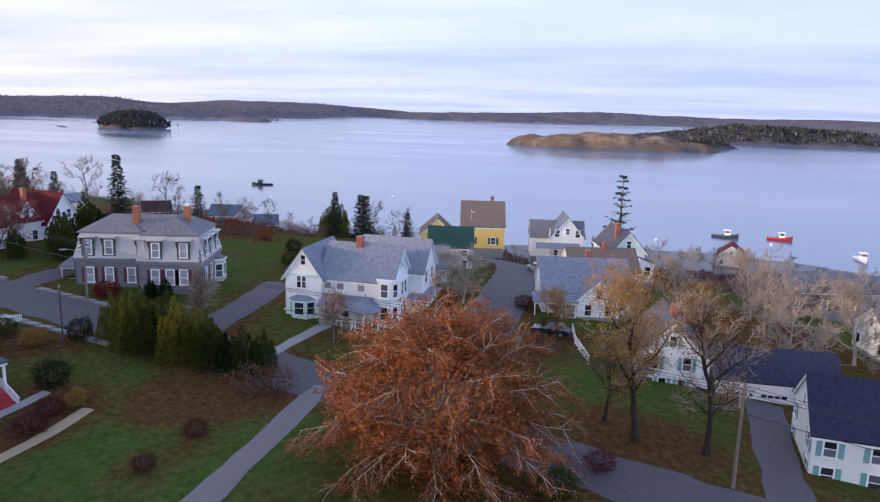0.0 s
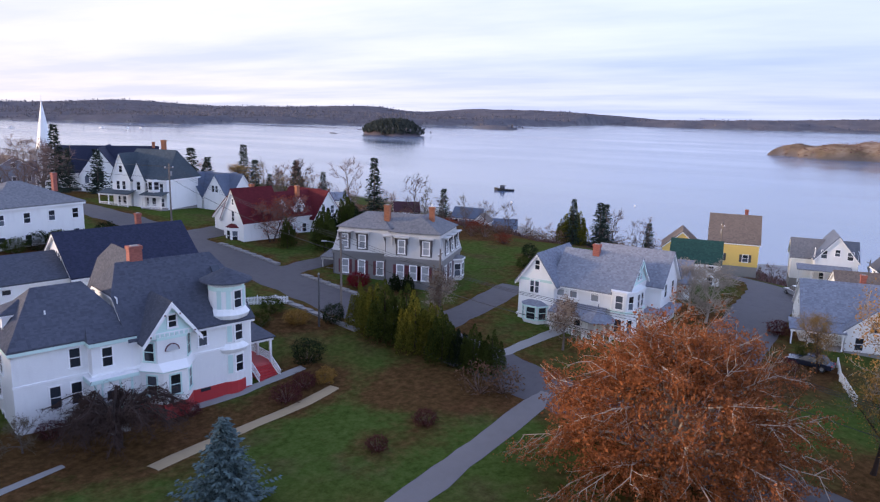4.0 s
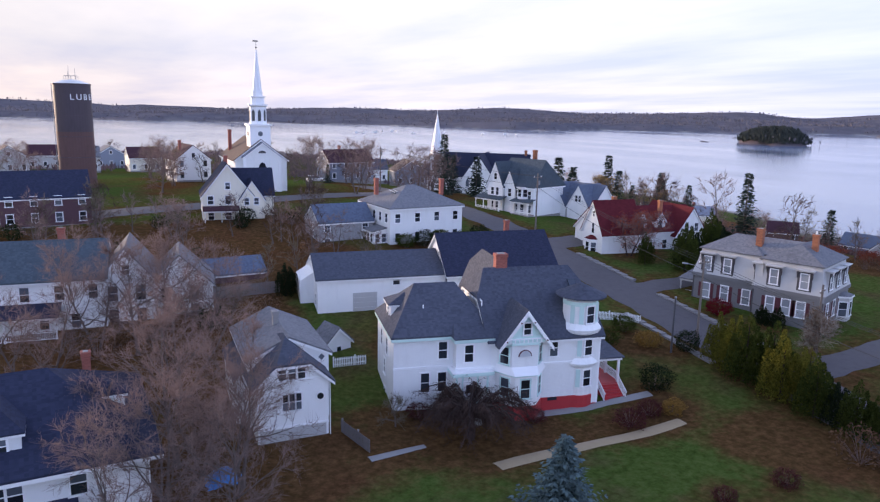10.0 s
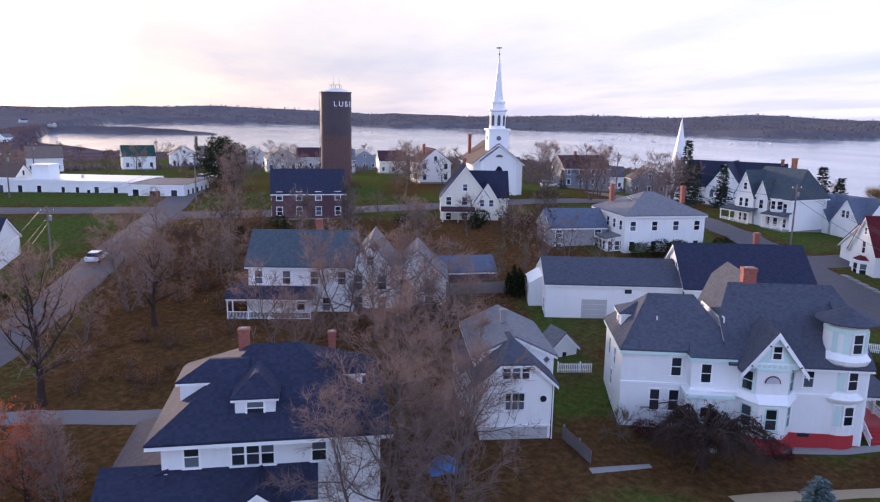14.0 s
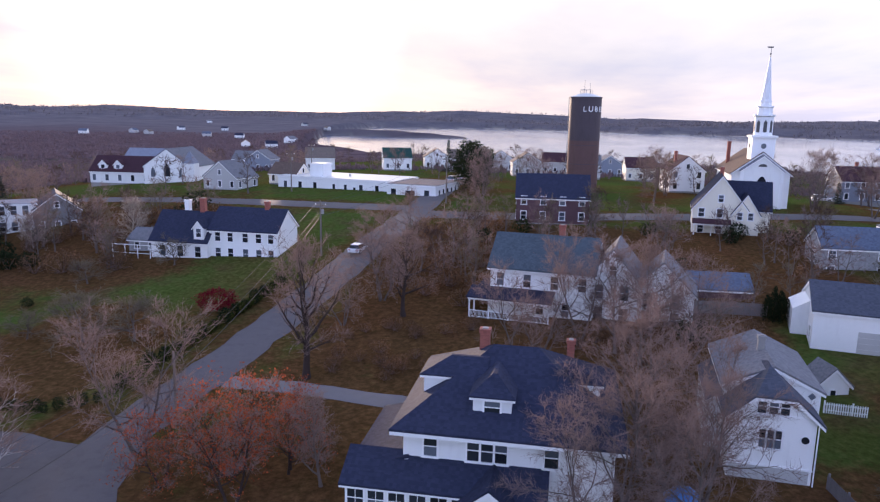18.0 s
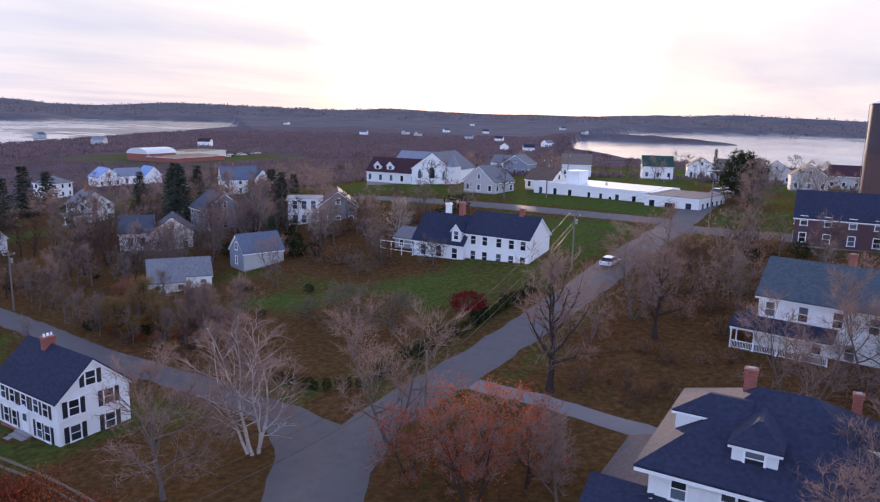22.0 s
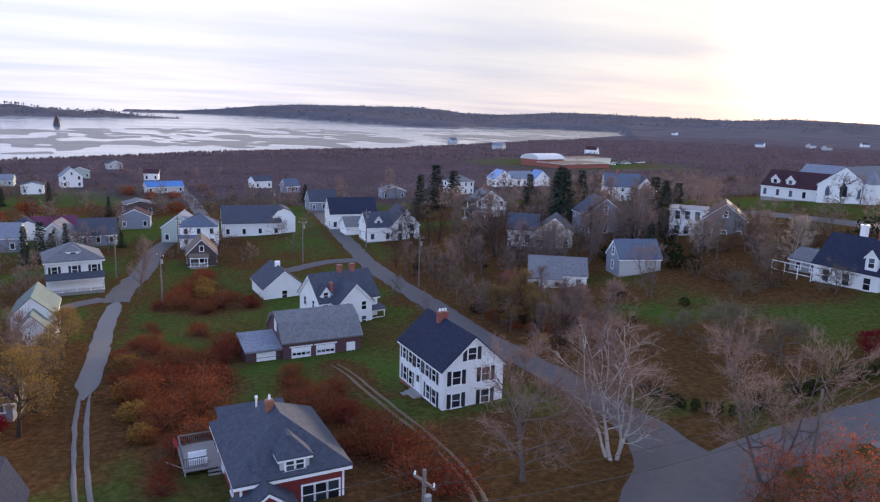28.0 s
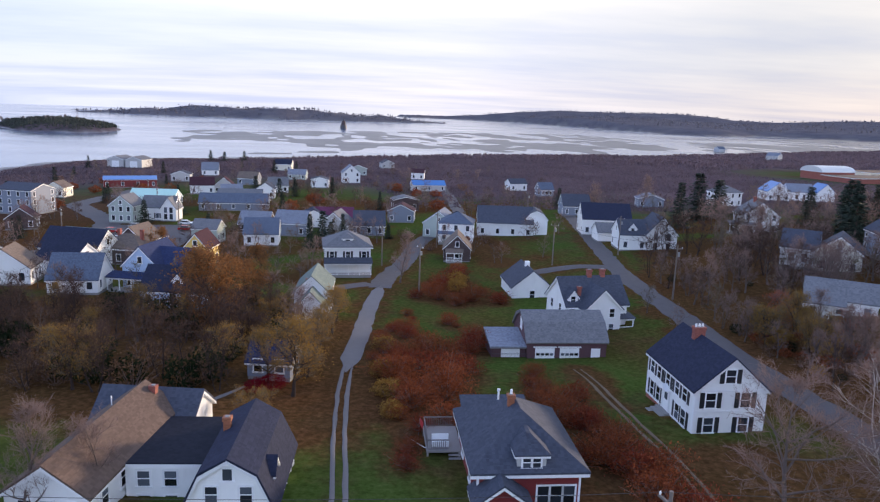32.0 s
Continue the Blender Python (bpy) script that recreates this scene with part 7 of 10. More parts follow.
# gabled white house with teal shutters, its garage wing and the block house
r, b = simple("white gabled house with teal shutters and dark roof", 71.2, -6.0, -87, 7.4, 9.5, 4.2, 7.9, axis="y", cover="roof_slate", nf=0, nl=2, nr=3, z=0.4, shut="teal_paint", chim=[(3.9, 3.0)], attic=False)
b.wins("f", [2.0, 5.2], [3.6], 0.75, 1.3, "teal_paint"); b.wins("f", [1.6, 2.9, 4.8], [1.3], 0.7, 1.25, "teal_paint"); b.wins("f", [3.7], [5.9], 0.65, 1.1, "teal_paint")
r, b = simple("low garage wing with dark blue roof and glazed doors", 71.2, -14.2, -88, 11.5, 6.5, 2.9, 5.3, cover="roof_navy", nf=0, nl=0, nr=0, z=0.2, attic=False, name="garage", category="garage")
for i in range(3):
    garage_door(r, b.at("f", 2.2 + 3.2 * i, 0.1), 2.7, 2.1)
r, b = simple("white house with teal shutters and broad navy roof", 56.2, -19.0, -95, 12.5, 9.0, 4.7, 8.0, cover="roof_navy", nf=4, nl=2, nr=2, z=0.0, shut="teal_paint", floors=(1.4, 3.6), h=1.25)
for x, y, rt, c1 in ((96, -38, -80, "white"), (112, -52, -75, "white"), (128, -34, -80, "brown_wall"), (120, -70, -85, "red_wall"), (150, -50, -70, "grey_light"), (84, -52, -90, "white")):
    simple("harbour building with weathered grey roof beyond bare trees", x, y, rt, 12, 8, 3.8, 6.4, wall=c1, cover="roof_grey", nf=3, nl=2, nr=2, panes=1)
simple("small wharf shed with red roof", 209.0, -34.0, -100, 7.4, 9, 3.4, 6.2, axis="y", wall="grey_light", cover="roof_red", nf=2, nl=1, nr=1, panes=1, name="shed", category="shed")

# ---- up the north street ----
def white_block():
    h = house("long white flat-roofed building with small windows and parapet", -66.5, 158.0, -11, 9.9, "commercial building", "commercial_building")
    a = Block(h, 0, 0, 30, 14, 3.6, 3.7, "flat", cover="roof_metal", over=0.1)
    c = Block(h, 30, -3.2, 11.5, 14, 3.5, 3.6, "flat", cover="roof_slate", over=0.1)
    d = Block(h, 7.5, 2, 3.6, 4, 6.6, 6.7, "flat", cover="roof_metal", over=0.08, z0=3.5)
    a.wins("f", [2, 6, 10, 22, 26], [1.9], 0.9, 1.5, panes=1); a.wins("f", [15, 18], [1.9], 0.7, 1.2, panes=1)
    c.wins("f", [1.6, 9.4], [1.8], 1.2, 1.7, panes=1); c.wins("f", [5.5], [1.8], 2.2, 1.2, panes=1); c.wins("r", [2, 4.5, 7, 9.5, 12], [1.8], 1.1, 1.7, panes=1)
    door(h, a.at("f", 20.3, 0.1), 1.0, 2.1)
    part("roof_vent", Geo().lathe([(0.3, 3.8), (0.3, 4.5)], 10, 16, 6), M["roof_metal"], h)


white_block()


def gable_church():
    h = house("white church with pointed windows, twin corner pinnacles and dormered wing", -110.5, 172.0, 5, 8.2, "church", "church")
    b = Block(h, 0, 0, 13, 16, 5.4, 10.0, "gable", "y", cover="roof_grey", over=0.25)
    for x, z, w_, hh in ((6.5, 2.8, 1.7, 3.4), (2.6, 2.6, 1.1, 2.6), (10.4, 2.6, 1.1, 2.6)):
        part("pointed_window", Geo().prism([(-w_ / 2, z), (w_ / 2, z), (w_ / 2, z + hh * 0.65), (0, z + hh), (-w_ / 2, z + hh * 0.65)], 0, 0.08), M["glass"], h, m=pose(x, 0, 0, 0, 0, -90))
    part("corner_tower", Geo().box(10.8, -0.6, -1, 14.2, 2.8, 6.4), M["white"], h)
    part("pinnacle", Geo().lathe([(2.4, 6.4), (0.1, 9.6)], 4, 12.5, 1.1, math.pi / 4), M["roof_light"], h)
    c = Block(h, -17, 3, 17, 9, 3.6, 7.4, "gable", "x", cover="roof_maroon", over=0.3)
    c.wins("f", spread(5, 17), [1.8], panes=1)
    for x in (-13.5, -9.2):
        dormer(h, x, 3.6, 3.9, 2.4, 3.0, 1.5, 1.2, cover="roof_maroon", win=(1.0, 1.0), panes=1)
    Block(h, -12, 9, 16, 14, 4.5, 9.2, "gable", "x", cover="roof_light")


gable_church()
r, b = simple("pale grey gambrel cottage", -83.5, 154.0, -12, 9.5, 8, 3.2, 6.8, wall="grey_light", cover="roof_grey", nf=3, panes=1, axis="y")
simple("small cream cottage with tan roof", -71.0, 163.0, -14, 8, 6, 2.8, 5.2, wall="cream", cover="roof_tan", nf=2, panes=1)


def street_house():
    h = house("white house with dark roof, brick chimney and long windowed wing", -53.5, 100.2, -1, 5.1)
    b = Block(h, 0, 0, 11.2, 8.0, 5.3, 8.2, "gable", "x", cover="roof_navy", over=0.35)
    b.wins("f", [1.4, 3.5, 6.0, 8.2, 10.2], [4.2, 1.6], 0.85, 1.5)
    c = Block(h, -9.5, -1.0, 9.6, 8.0, 3.4, 7.4, "gable", "x", cover="roof_navy", over=0.35)
    c.wins("f", [2, 5, 8], [1.7]); c.wins("l", [2.5, 5.5], [1.7, 4.4])
    dormer(h, -1.3, -0.9, 3.6, 1.7, 3, 2.0, 1.0, cover="roof_navy", win=(0.8, 1.3))
    chimney(h, -2.6, 3.2, 6.4, 9.6, 0.8, 0.8); chimney(h, -5.5, 3.6, 6.4, 9.2, 0.8, 0.8, "white_plain"); chimney(h, 8, 4, 7, 9.4)
    e = Block(h, -15.5, 2.0, 6.0, 5.5, 2.6, 4.0, "gable", "x", wall="grey_shingle", cover="roof_grey")
    e.wins("f", [1.5, 4.0], [1.6], 0.8, 1.0)
    w = Geo()
    for q in (0, 2.2, 4.4, 6.6):
        w.box(-16 + q, -1.6, 0, -15.9 + q, -1.5, 2.3)
    w.box(-16, -1.6, 2.3, -9.3, -1.5, 2.42).box(-16, -1.6, 1.0, -9.3, -1.5, 1.08)
    part("arbour", w, M["white_plain"], h)


street_house()


def veranda_house():
    h = house("white house with blue-grey roof and wrap-round veranda behind bare trees", -7.6, 81.6, -8, 4.5)
    b = Block(h, 0, 0, 12, 8.5, 6.6, 9.8, "gable", "x", cover="roof_teal", over=0.45)
    b.wins("f", spread(4, 12), [5.0], 0.85, 1.5); b.wins("f", [6, 9], [1.9], 0.85, 1.5); b.wins("l", [2.5, 6], [5.0, 1.9], 0.85, 1.5)
    g = Block(h, 11, 1, 6, 10, 5.6, 9.2, "gable", "y", cover="roof_grey", over=0.35)
    g.wins("f", [1.6, 4.4], [4.3, 1.7]); g.wins("f", [3], [6.9], 0.7, 1.0)
    k = Block(h, 16, 2, 7, 8, 4.6, 8.0, "gable", "y", cover="roof_grey")
    k.wins("f", [2, 5], [3.6, 1.5])
    porch(h, -2.0, -2.2, 9.5, 2.2, 0.6, 3.0, 0.9, "roof_navy", 5, True); porch(h, -2.0, 0.0, 2.0, 6, 0.6, 3.0, 0.4, "roof_navy", 2, False)
    chimney(h, 7.6, 4.6, 9, 11.2)


veranda_house()
r, b = simple("dark maroon house with navy roof below the water tower", -7.6, 122.2, 3, 12.5, 9, 4.8, 8.4, wall="maroon_wall", cover="roof_navy", nf=4, nl=2, nr=2)
for x, y, rt, wl, cv, a in ((-60, 232, 20, "white", "roof_green", "x"), (-84, 222, 20, "white", "roof_brown", "x"), (-112, 236, 0, "grey_blue", "roof_grey", "y"), (-16, 225, 10, "grey_light", "roof_brown", "y"), (2, 232, 0, "grey_light", "roof_grey", "x"), (20, 238, 5, "cream", "roof_maroon", "x"), (34, 246, 5, "white", "roof_green", "y"), (46, 206, 0, "brown_wall", "roof_maroon", "x"), (88, 188, -10, "grey_blue", "roof_brown", "y"), (104, 200, -10, "white", "roof_slate", "x"), (118, 190, -20, "grey_light", "roof_grey", "y"), (128, 205, -20, "white", "roof_brown", "x"), (76, 215, 0, "grey_light", "roof_grey", "x"), (-38, 236, 10, "brown_wall", "roof_brown", "x"), (-134, 270, 0, "white", "roof_grey", "x"), (-28, 262, 8, "grey_light", "roof_slate", "y"), (-8, 258, 0, "grey_light", "roof_maroon", "x"), (12, 268, 10, "grey_blue", "roof_grey", "y"), (58, 232, -5, "cream", "roof_brown", "x"), (72, 196, 0, "brown_wall", "roof_navy", "y"), (-52, 262, 15, "white", "roof_brown", "y"), (92, 226, -12, "white", "roof_slate", "x")):
    simple("village house with weathered roof among bare trees", x, y, rt, 9.5, 8, 4.4, 7.4, a, wl, cv, 3, 2, 2, panes=1)

# ---- west of the crossroads ----
def red_bungalow():
    h = house("barn-red bungalow with slate hipped roof, white trim and rear deck", -46.6, 10.9, 87, -1.2)
    b = Block(h, 0.7, 0.1, 7.5, 10.2, 3.85, 6.75, "hip", "y", wall="red_wall", cover="roof_slate", over=0.55, hip=4.0)
    b.wins("f", [4.8, 5.75, 6.7], [2.0], 0.8, 1.5)
    b.wins("l", [3, 7], [2.2], 0.8, 1.4); b.wins("r", [3, 7], [2.2], 0.8, 1.4)
    dormer(h, 4.55, 0.1, 3.95, 2.1, 3.6, 1.2, 1.0, wall="grey_light", cover="roof_slate", win=None, kind="hip")
    for u in (-0.36, 0.36):
        window(h, pose(4.55 + u, 0.08, 4.6), 0.55, 0.75)
    p = Block(h, 0.5, -1.7, 3.5, 2.2, 2.6, 3.9, "gable", "y", wall="red_wall", cover="roof_slate", over=0.4)
    p.wins("f", [1.75], [1.5], 2.2, 1.3, panes=4)
    rear = Block(h, 1.2, 10.2, 5.5, 3.0, 3.2, 3.9, "shed", "x", wall="red_wall", cover="roof_slate", over=0.2)
    b.corners()
    chimney(h, 4.0, 5.6, 5.6, 7.4, 0.5, 0.5, "brick_orange", 1)
    part("vent_pipe", Geo().lathe([(0.08, 5.4), (0.08, 6.4), (0.13, 6.42), (0.13, 6.6)], 8, 3.6, 8.6), M["white_plain"], h)
    d = part("deck", Geo().box(-2.2, 8.0, 1.35, 0.7, 12.6, 1.5), M["deck"], h, "weathered raised deck")
    for x, y in ((-2.1, 8.1), (-2.1, 12.5), (0.5, 8.1), (0.5, 12.5)):
        part("post", Geo().box(x - 0.07, y - 0.07, -1.6, x + 0.07, y + 0.07, 1.35), M["deck"], d)
    for p0, p1 in (((-2.1, 8.1, 1.5), (-0.4, 8.1, 1.5)), ((-2.1, 8.1, 1.5), (-2.1, 12.5, 1.5)), ((-2.1, 12.5, 1.5), (0.5, 12.5, 1.5))):
        railing(d, p0, p1, 0.95, "fence_wood")
    part("bench", Geo().box(-1.7, 8.7, 1.5, -0.3, 9.3, 1.95).box(-1.7, 9.2, 1.95, -0.3, 9.3, 2.4), M["white_plain"], d)
    for i in range(8):
        part("tread", Geo().box(-0.4, 8.0 - 0.27 * (i + 1), 1.15 - 0.2 * i, 0.6, 8.0 - 0.27 * i, 1.25 - 0.2 * i), M["deck"], d)


red_bungalow()


def gambrel_house():
    h = house("white gambrel house with dark roof, small dormer and flat-roofed link", -45.4, -7.9, 85, -0.6)
    b = Block(h, 0.1, -0.3, 5.6, 8.9, 2.8, 6.0, "gambrel", "y", cover="roof_navy", over=0.4, kick=0.66)
    b.wins("f", [2.75], [4.9], 0.6, 0.8, panes=1); b.wins("f", [1.7, 3.9], [3.5], 0.75, 1.1); b.wins("f", [1.6, 4.0], [1.3], 0.85, 1.4); b.wins("r", [2, 5, 8], [1.5], 0.85, 1.3)
    dormer(h, 5.4, 2.2, 3.2, 1.4, 1.6, 0.9, 0.8, cover="roof_navy", rot=90, win=(0.6, 0.7))
    c = Block(h, -4.7, 2.8, 5.2, 7.2, 3.8, 4.0, "flat", cover="roof_ink", over=0.12)
    c.wins("f", [1.2, 3.0], [2.9, 1.1], 0.8, 1.1)
    chimney(h, 1.6, 5.3, 4.6, 6.3, 0.5, 0.5, "brick_orange")
    part("gutter_pipe", Geo().tube([(5.75, 8.5, 2.6), (5.75, 8.5, 0.2), (6.4, 8.8, -0.2)], [0.05] * 3), M["white_plain"], h)


gambrel_house()
r = house("white house with worn tan roof beyond a link building", -43.2, -20.6, 79, -0.8)
b = Block(r, 1.6, 2.5, 5.3, 13.6, 4.3, 6.2, "gable", "y", wall="white", cover="roof_tan", over=0.3)
b.wins("f", [1.3, 2.7, 4.1], [3.2, 1.2], 0.8, 1.25); b.wins("r", [2, 4.5, 7, 9.5, 12], [3.2, 1.2], 0.8, 1.25)
b2 = Block(r, 0.8, 14.4, 7.8, 4.6, 3.7, 5.5, "gable", "x", wall="white", cover="roof_slate")
b2.wins("r", [1.5, 3.2], [1.8], 0.7, 1.1)
chimney(r, 5.2, 15.6, 4.6, 6.2, 0.45, 0.45)
part("vent_pipe", Geo().lathe([(0.05, 5.2), (0.05, 6.5)], 8, 3.4, 12.5), M["white_plain"], r)
r, b = simple("white house with dark slate roof at the hedge", -36.0, -27.0, 80, 6.5, 8, 3.4, 5.6, cover="roof_slate", z=-0.8)


def gambrel_barn():
    h = house("brown gambrel barn with two white glazed garage doors and lean-to", -84.2, 25.8, 87, -3.7, "barn", "barn")
    b = Block(h, 0, 0, 10.3, 8.5, 3.2, 6.0, "gambrel", "x", wall="maroon_wall", cover="roof_grey", trim="grey_dark", over=0.3, kick=0.55)
    for u in (2.3, 5.5):
        garage_door(h, b.at("f", u, 0.1), 2.5, 2.2)
        part("lintel", Geo().box(u - 1.5, -0.06, 2.35, u + 1.5, -0.005, 2.5), M["white_plain"], h)
    door(h, b.at("f", 8.9, 0.1), 0.95, 2.0, lights=False)
    part("hay_door", Geo().box(-0.06, 3.4, 3.6, 0.0, 4.5, 5.2), M["white_plain"], h)
    part("pallet_stack", Geo().box(7.6, -0.9, -0.3, 8.4, -0.3, 0.9), M["fence_wood"], h)
    l = Block(h, -4.4, 0.6, 4.5, 5.0, 2.3, 3.0, "shed", "x", wall="maroon_wall", cover="roof_light", trim="grey_dark")
    garage_door(h, l.at("f", 2.4, 0.1), 2.4, 1.9, lights=False)
    for z in (1.3, 2.3):
        part("track_rail", Geo().box(-4.4, 0.5, z, 0, 0.56, z + 0.06), M["dark_trim"], l.root)


gambrel_barn()


def white_cross_house():
    h = house("white cross-gabled house with dark roof, brick chimneys and corner porch", -95.5, 36.2, 96, -4.2)
    c = Block(h, -0.6, 2.2, 9.8, 7.2, 4.6, 7.9, "gable", "x", cover="roof_slate", over=0.4)
    b = Block(h, 1.5, 0.2, 5.6, 5.0, 4.5, 7.2, "gable", "y", cover="roof_slate", over=0.4)
    b.wins("f", [1.4, 4.2], [3.7, 1.4], 0.75, 1.25)
    c.wins("f", [0.9], [3.6, 1.4], 0.75, 1.25); c.wins("l", [2.0, 5.0], [3.6, 1.4], 0.75, 1.25); c.wins("r", [2.5, 5], [3.7, 1.5])
    dormer(h, 0.5, 2.5, 4.6, 1.6, 2.6, 1.1, 1.0, cover="roof_slate", win=(0.7, 1.0))
    porch(h, 7.2, 0.6, 2.4, 4.2, 0.5, 2.6, 0.5, "roof_slate", 2, True)
    chimney(h, 4.4, 5.8, 7.2, 9.0, 0.7, 0.6); chimney(h, 6.6, 5.8, 7.2, 9.0, 0.7, 0.6); chimney(h, 1.8, 3.4, 5.2, 7.0, 0.5, 0.5)


white_cross_house()
r, b = simple("white garage with slate roof and white cupola vent", -119.0, 32.8, 88, 7.2, 9.5, 2.9, 5.8, axis="y", cover="roof_slate", nf=1, nl=0, nr=2, z=-5.3, attic=False, name="garage", category="garage")
part("cupola", Geo().box(3.2, 4.4, 5.6, 4.0, 5.2, 6.6), M["white_plain"], r)
r, b = simple("two-tone grey barn with blue-grey roof", -87.4, 84.4, 70, 7.4, 5.6, 3.4, 6.0, wall="grey_light", cover="roof_blue", nf=0, nl=0, nr=0, attic=False, name="barn", category="barn")
part("gable_cladding", Geo().prism([(-2.8, 0.4), (2.8, 0.4), (2.8, 3.4), (0, 5.9), (-2.8, 3.4)], -0.04, 0.0), M["grey_blue"], r, m=pose(0, 2.8, 0))
window(r, pose(-0.04, 2.8, 1.7, 0, 0, -90), 0.7, 1.3); window(r, pose(-0.04, 2.8, 4.1, 0, 0, -90), 0.7, 1.2)
r, b = simple("white cottage with low grey roof and open porch among bare trees", -93.7, 70.4, 54, 9.5, 7.0, 3.0, 5.2, cover="roof_grey", nf=3, nl=2, nr=2)
porch(r, -0.2, -1.8, 5.5, 1.8, 0.4, 2.4, 0.5, "roof_grey", 4, False)
r, b = simple("white gabled house with dark roof", -117.0, 89.0, 50, 7.5, 8.0, 4.2, 7.0, cover="roof_slate", nf=2, nl=2, nr=2, panes=2, axis="y", wall="cream")
Block(r, -6, 2, 6.2, 6, 4.0, 6.8, "gable", "x", cover="roof_slate").wins("f", [2, 4.2], [2])
simple("grey-blue house with steep roof", -118.5, 103.5, 70, 9, 8.5, 5, 8.4, wall="grey_blue", cover="roof_slate", axis="y")
r, b = simple("white farmhouse with glazed porch", -168.0, 106.0, 75, 9.0, 8.5, 4.8, 8.0, cover="roof_grey", axis="y", chim=[(4, 5)])
porch(r, -3.5, -1.5, 6, 2.5, 0.4, 2.5, 0.5, "roof_grey", 3, False)
r, b = simple("grey and white two-part house with flat dormer storey", -97.0, 115.2, 40, 8.0, 9.0, 4.6, 7.6, wall="grey_dark", cover="roof_slate", axis="y", z=4.9)
Block(r, -6.5, 1.0, 7, 7, 5.6, 5.8, "flat", wall="white", cover="roof_light").wins("f", [1.5, 3.4, 5.3], [4.6, 1.6])
r, b = simple("white house with navy roof", -168.0, 153.5, 55, 11, 9, 5.0, 8.6, cover="roof_blue", chim=[(4, 4)])
Block(r, 9, -2, 6, 8, 4.6, 8, "gable", "y", cover="roof_slate").wins("f", [2, 4], [3.9, 1.5])
r, b = simple("pair of white houses under blue tarpaulined roofs", -258, 172, 80, 9, 9, 4.0, 7.4, cover="tarp", nf=3, panes=1, axis="y")
Block(r, 9, 1, 10, 8, 4.0, 6.8, "gable", "x", cover="roof_light").wins("f", [3, 6], [2], panes=1)
Block(r, 19, -1, 7, 8, 4.2, 7.4, "gable", "y", cover="tarp")
simple("white two-storey house with hipped roof", -234, 139, 105, 9, 8, 5.2, 7.4, roof="hip", cover="roof_grey", nf=3, panes=1)
r, b = simple("white barn-house with navy roof", -182.0, 68.2, 80, 13.0, 9.0, 4.6, 8.4, cover="roof_navy", nf=3, nl=2, nr=2, panes=1, axis="x")
simple("small white outbuilding with grey roof", -170.0, 68.0, 84, 8.0, 6.0, 2.6, 4.6, cover="roof_grey", nf=0, nl=0, nr=0, name="shed", category="shed", attic=False)
r, b = simple("white farmhouse with crossed gables and small dormer", -156.5, 68.2, 82, 6.5, 8, 4.0, 7.0, cover="roof_slate", nf=2, panes=1)
b2 = Block(r, 6.0, -1, 7.0, 9, 4.6, 8.4, "gable", "y", cover="roof_slate")
b2.wins("f", [2, 5], [3.8, 1.5], panes=1)
dormer(r, 3.0, 0.8, 4.2, 1.9, 3, 1.2, 1.2, cover="roof_slate", win=(0.7, 0.9), panes=1)
simple("blue-grey cottage with cross gable", -222, 76, 84, 9, 8, 3.4, 6.8, wall="grey_blue", cover="roof_slate", panes=1)
# foursquare and its neighbours on the lane
r, b = simple("white foursquare house with dark shutters, hipped roof and full porch", -140.5, 0.0, 92, 9.0, 9.0, 5.8, 8.4, roof="hip", cover="roof_grey", nf=3, nl=2, nr=2, floors=(4.2,), shut="black_paint", over=0.6)
porch(r, 0.0, -2.2, 9.0, 2.2, 0.6, 2.9, 0.7, "roof_slate", 5, True)
dormer(r, 4.5, 1.2, 6.4, 2.0, 2.8, 0.9, 0.8, cover="roof_grey", win=(0.9, 0.6), kind="hip", panes=1)
r = house("narrow white house with sage green roofs and a low front wing", -104.5, -4.6, 85, -4.7)
b = Block(r, 0, 3.5, 5.2, 9.0, 4.6, 7.0, "gable", "y", cover="roof_sage", over=0.3)
b.wins("f", [1.3, 3.9], [3.6], 0.7, 1.1); b.wins("r", [2, 4.5, 7], [3.4, 1.4], 0.7, 1.2); b.wins("l", [2, 6], [3.4, 1.4], 0.7, 1.2)
w2 = Block(r, 0.5, 0, 4.6, 5.0, 3.0, 5.4, "gable", "y", cover="roof_sage", over=0.25)
w2.wins("f", [1.2, 3.2], [1.5], 0.7, 1.1); w2.wins("r", [1.5, 3.5], [1.5], 0.7, 1.1)
chimney(r, 2.0, 3.9, 4.8, 6.6, 0.45, 0.45)
r, b = simple("white hipped house beside long wing", -178.5, 28.5, 76, 8.6, 9, 5.2, 7.8, roof="hip", cover="roof_blue", nf=3, nl=2, panes=1)
porch(r, 0, -1.8, 4, 1.8, 0.6, 2.8, 0.4, "roof_blue", 2, True)
r, b = simple("long white church hall with slate roof", -188.0, 40.6, 80, 15.0, 10, 3.9, 7.8, cover="roof_slate", nf=4, panes=1, nr=1, category="hall", name="hall")
Block(r, 13, 1, 6, 8, 5.2, 7.4, "gambrel", "y", cover="roof_slate")
r, b = simple("brown shingled cottage with white porch", -154.5, 26.0, 80, 6.0, 8.0, 3.2, 6.2, wall="brown_wall", cover="roof_brown", axis="y", nf=1, panes=1)
porch(r, 0.6, -1.6, 3.6, 1.6, 0.5, 2.5, 0.5, "roof_brown", 3, True)
simple("sage cottage with pale roof", -188, 25.5, 70, 8.5, 8, 4.2, 7.4, axis="y", wall="grey_green", cover="roof_light", panes=1)
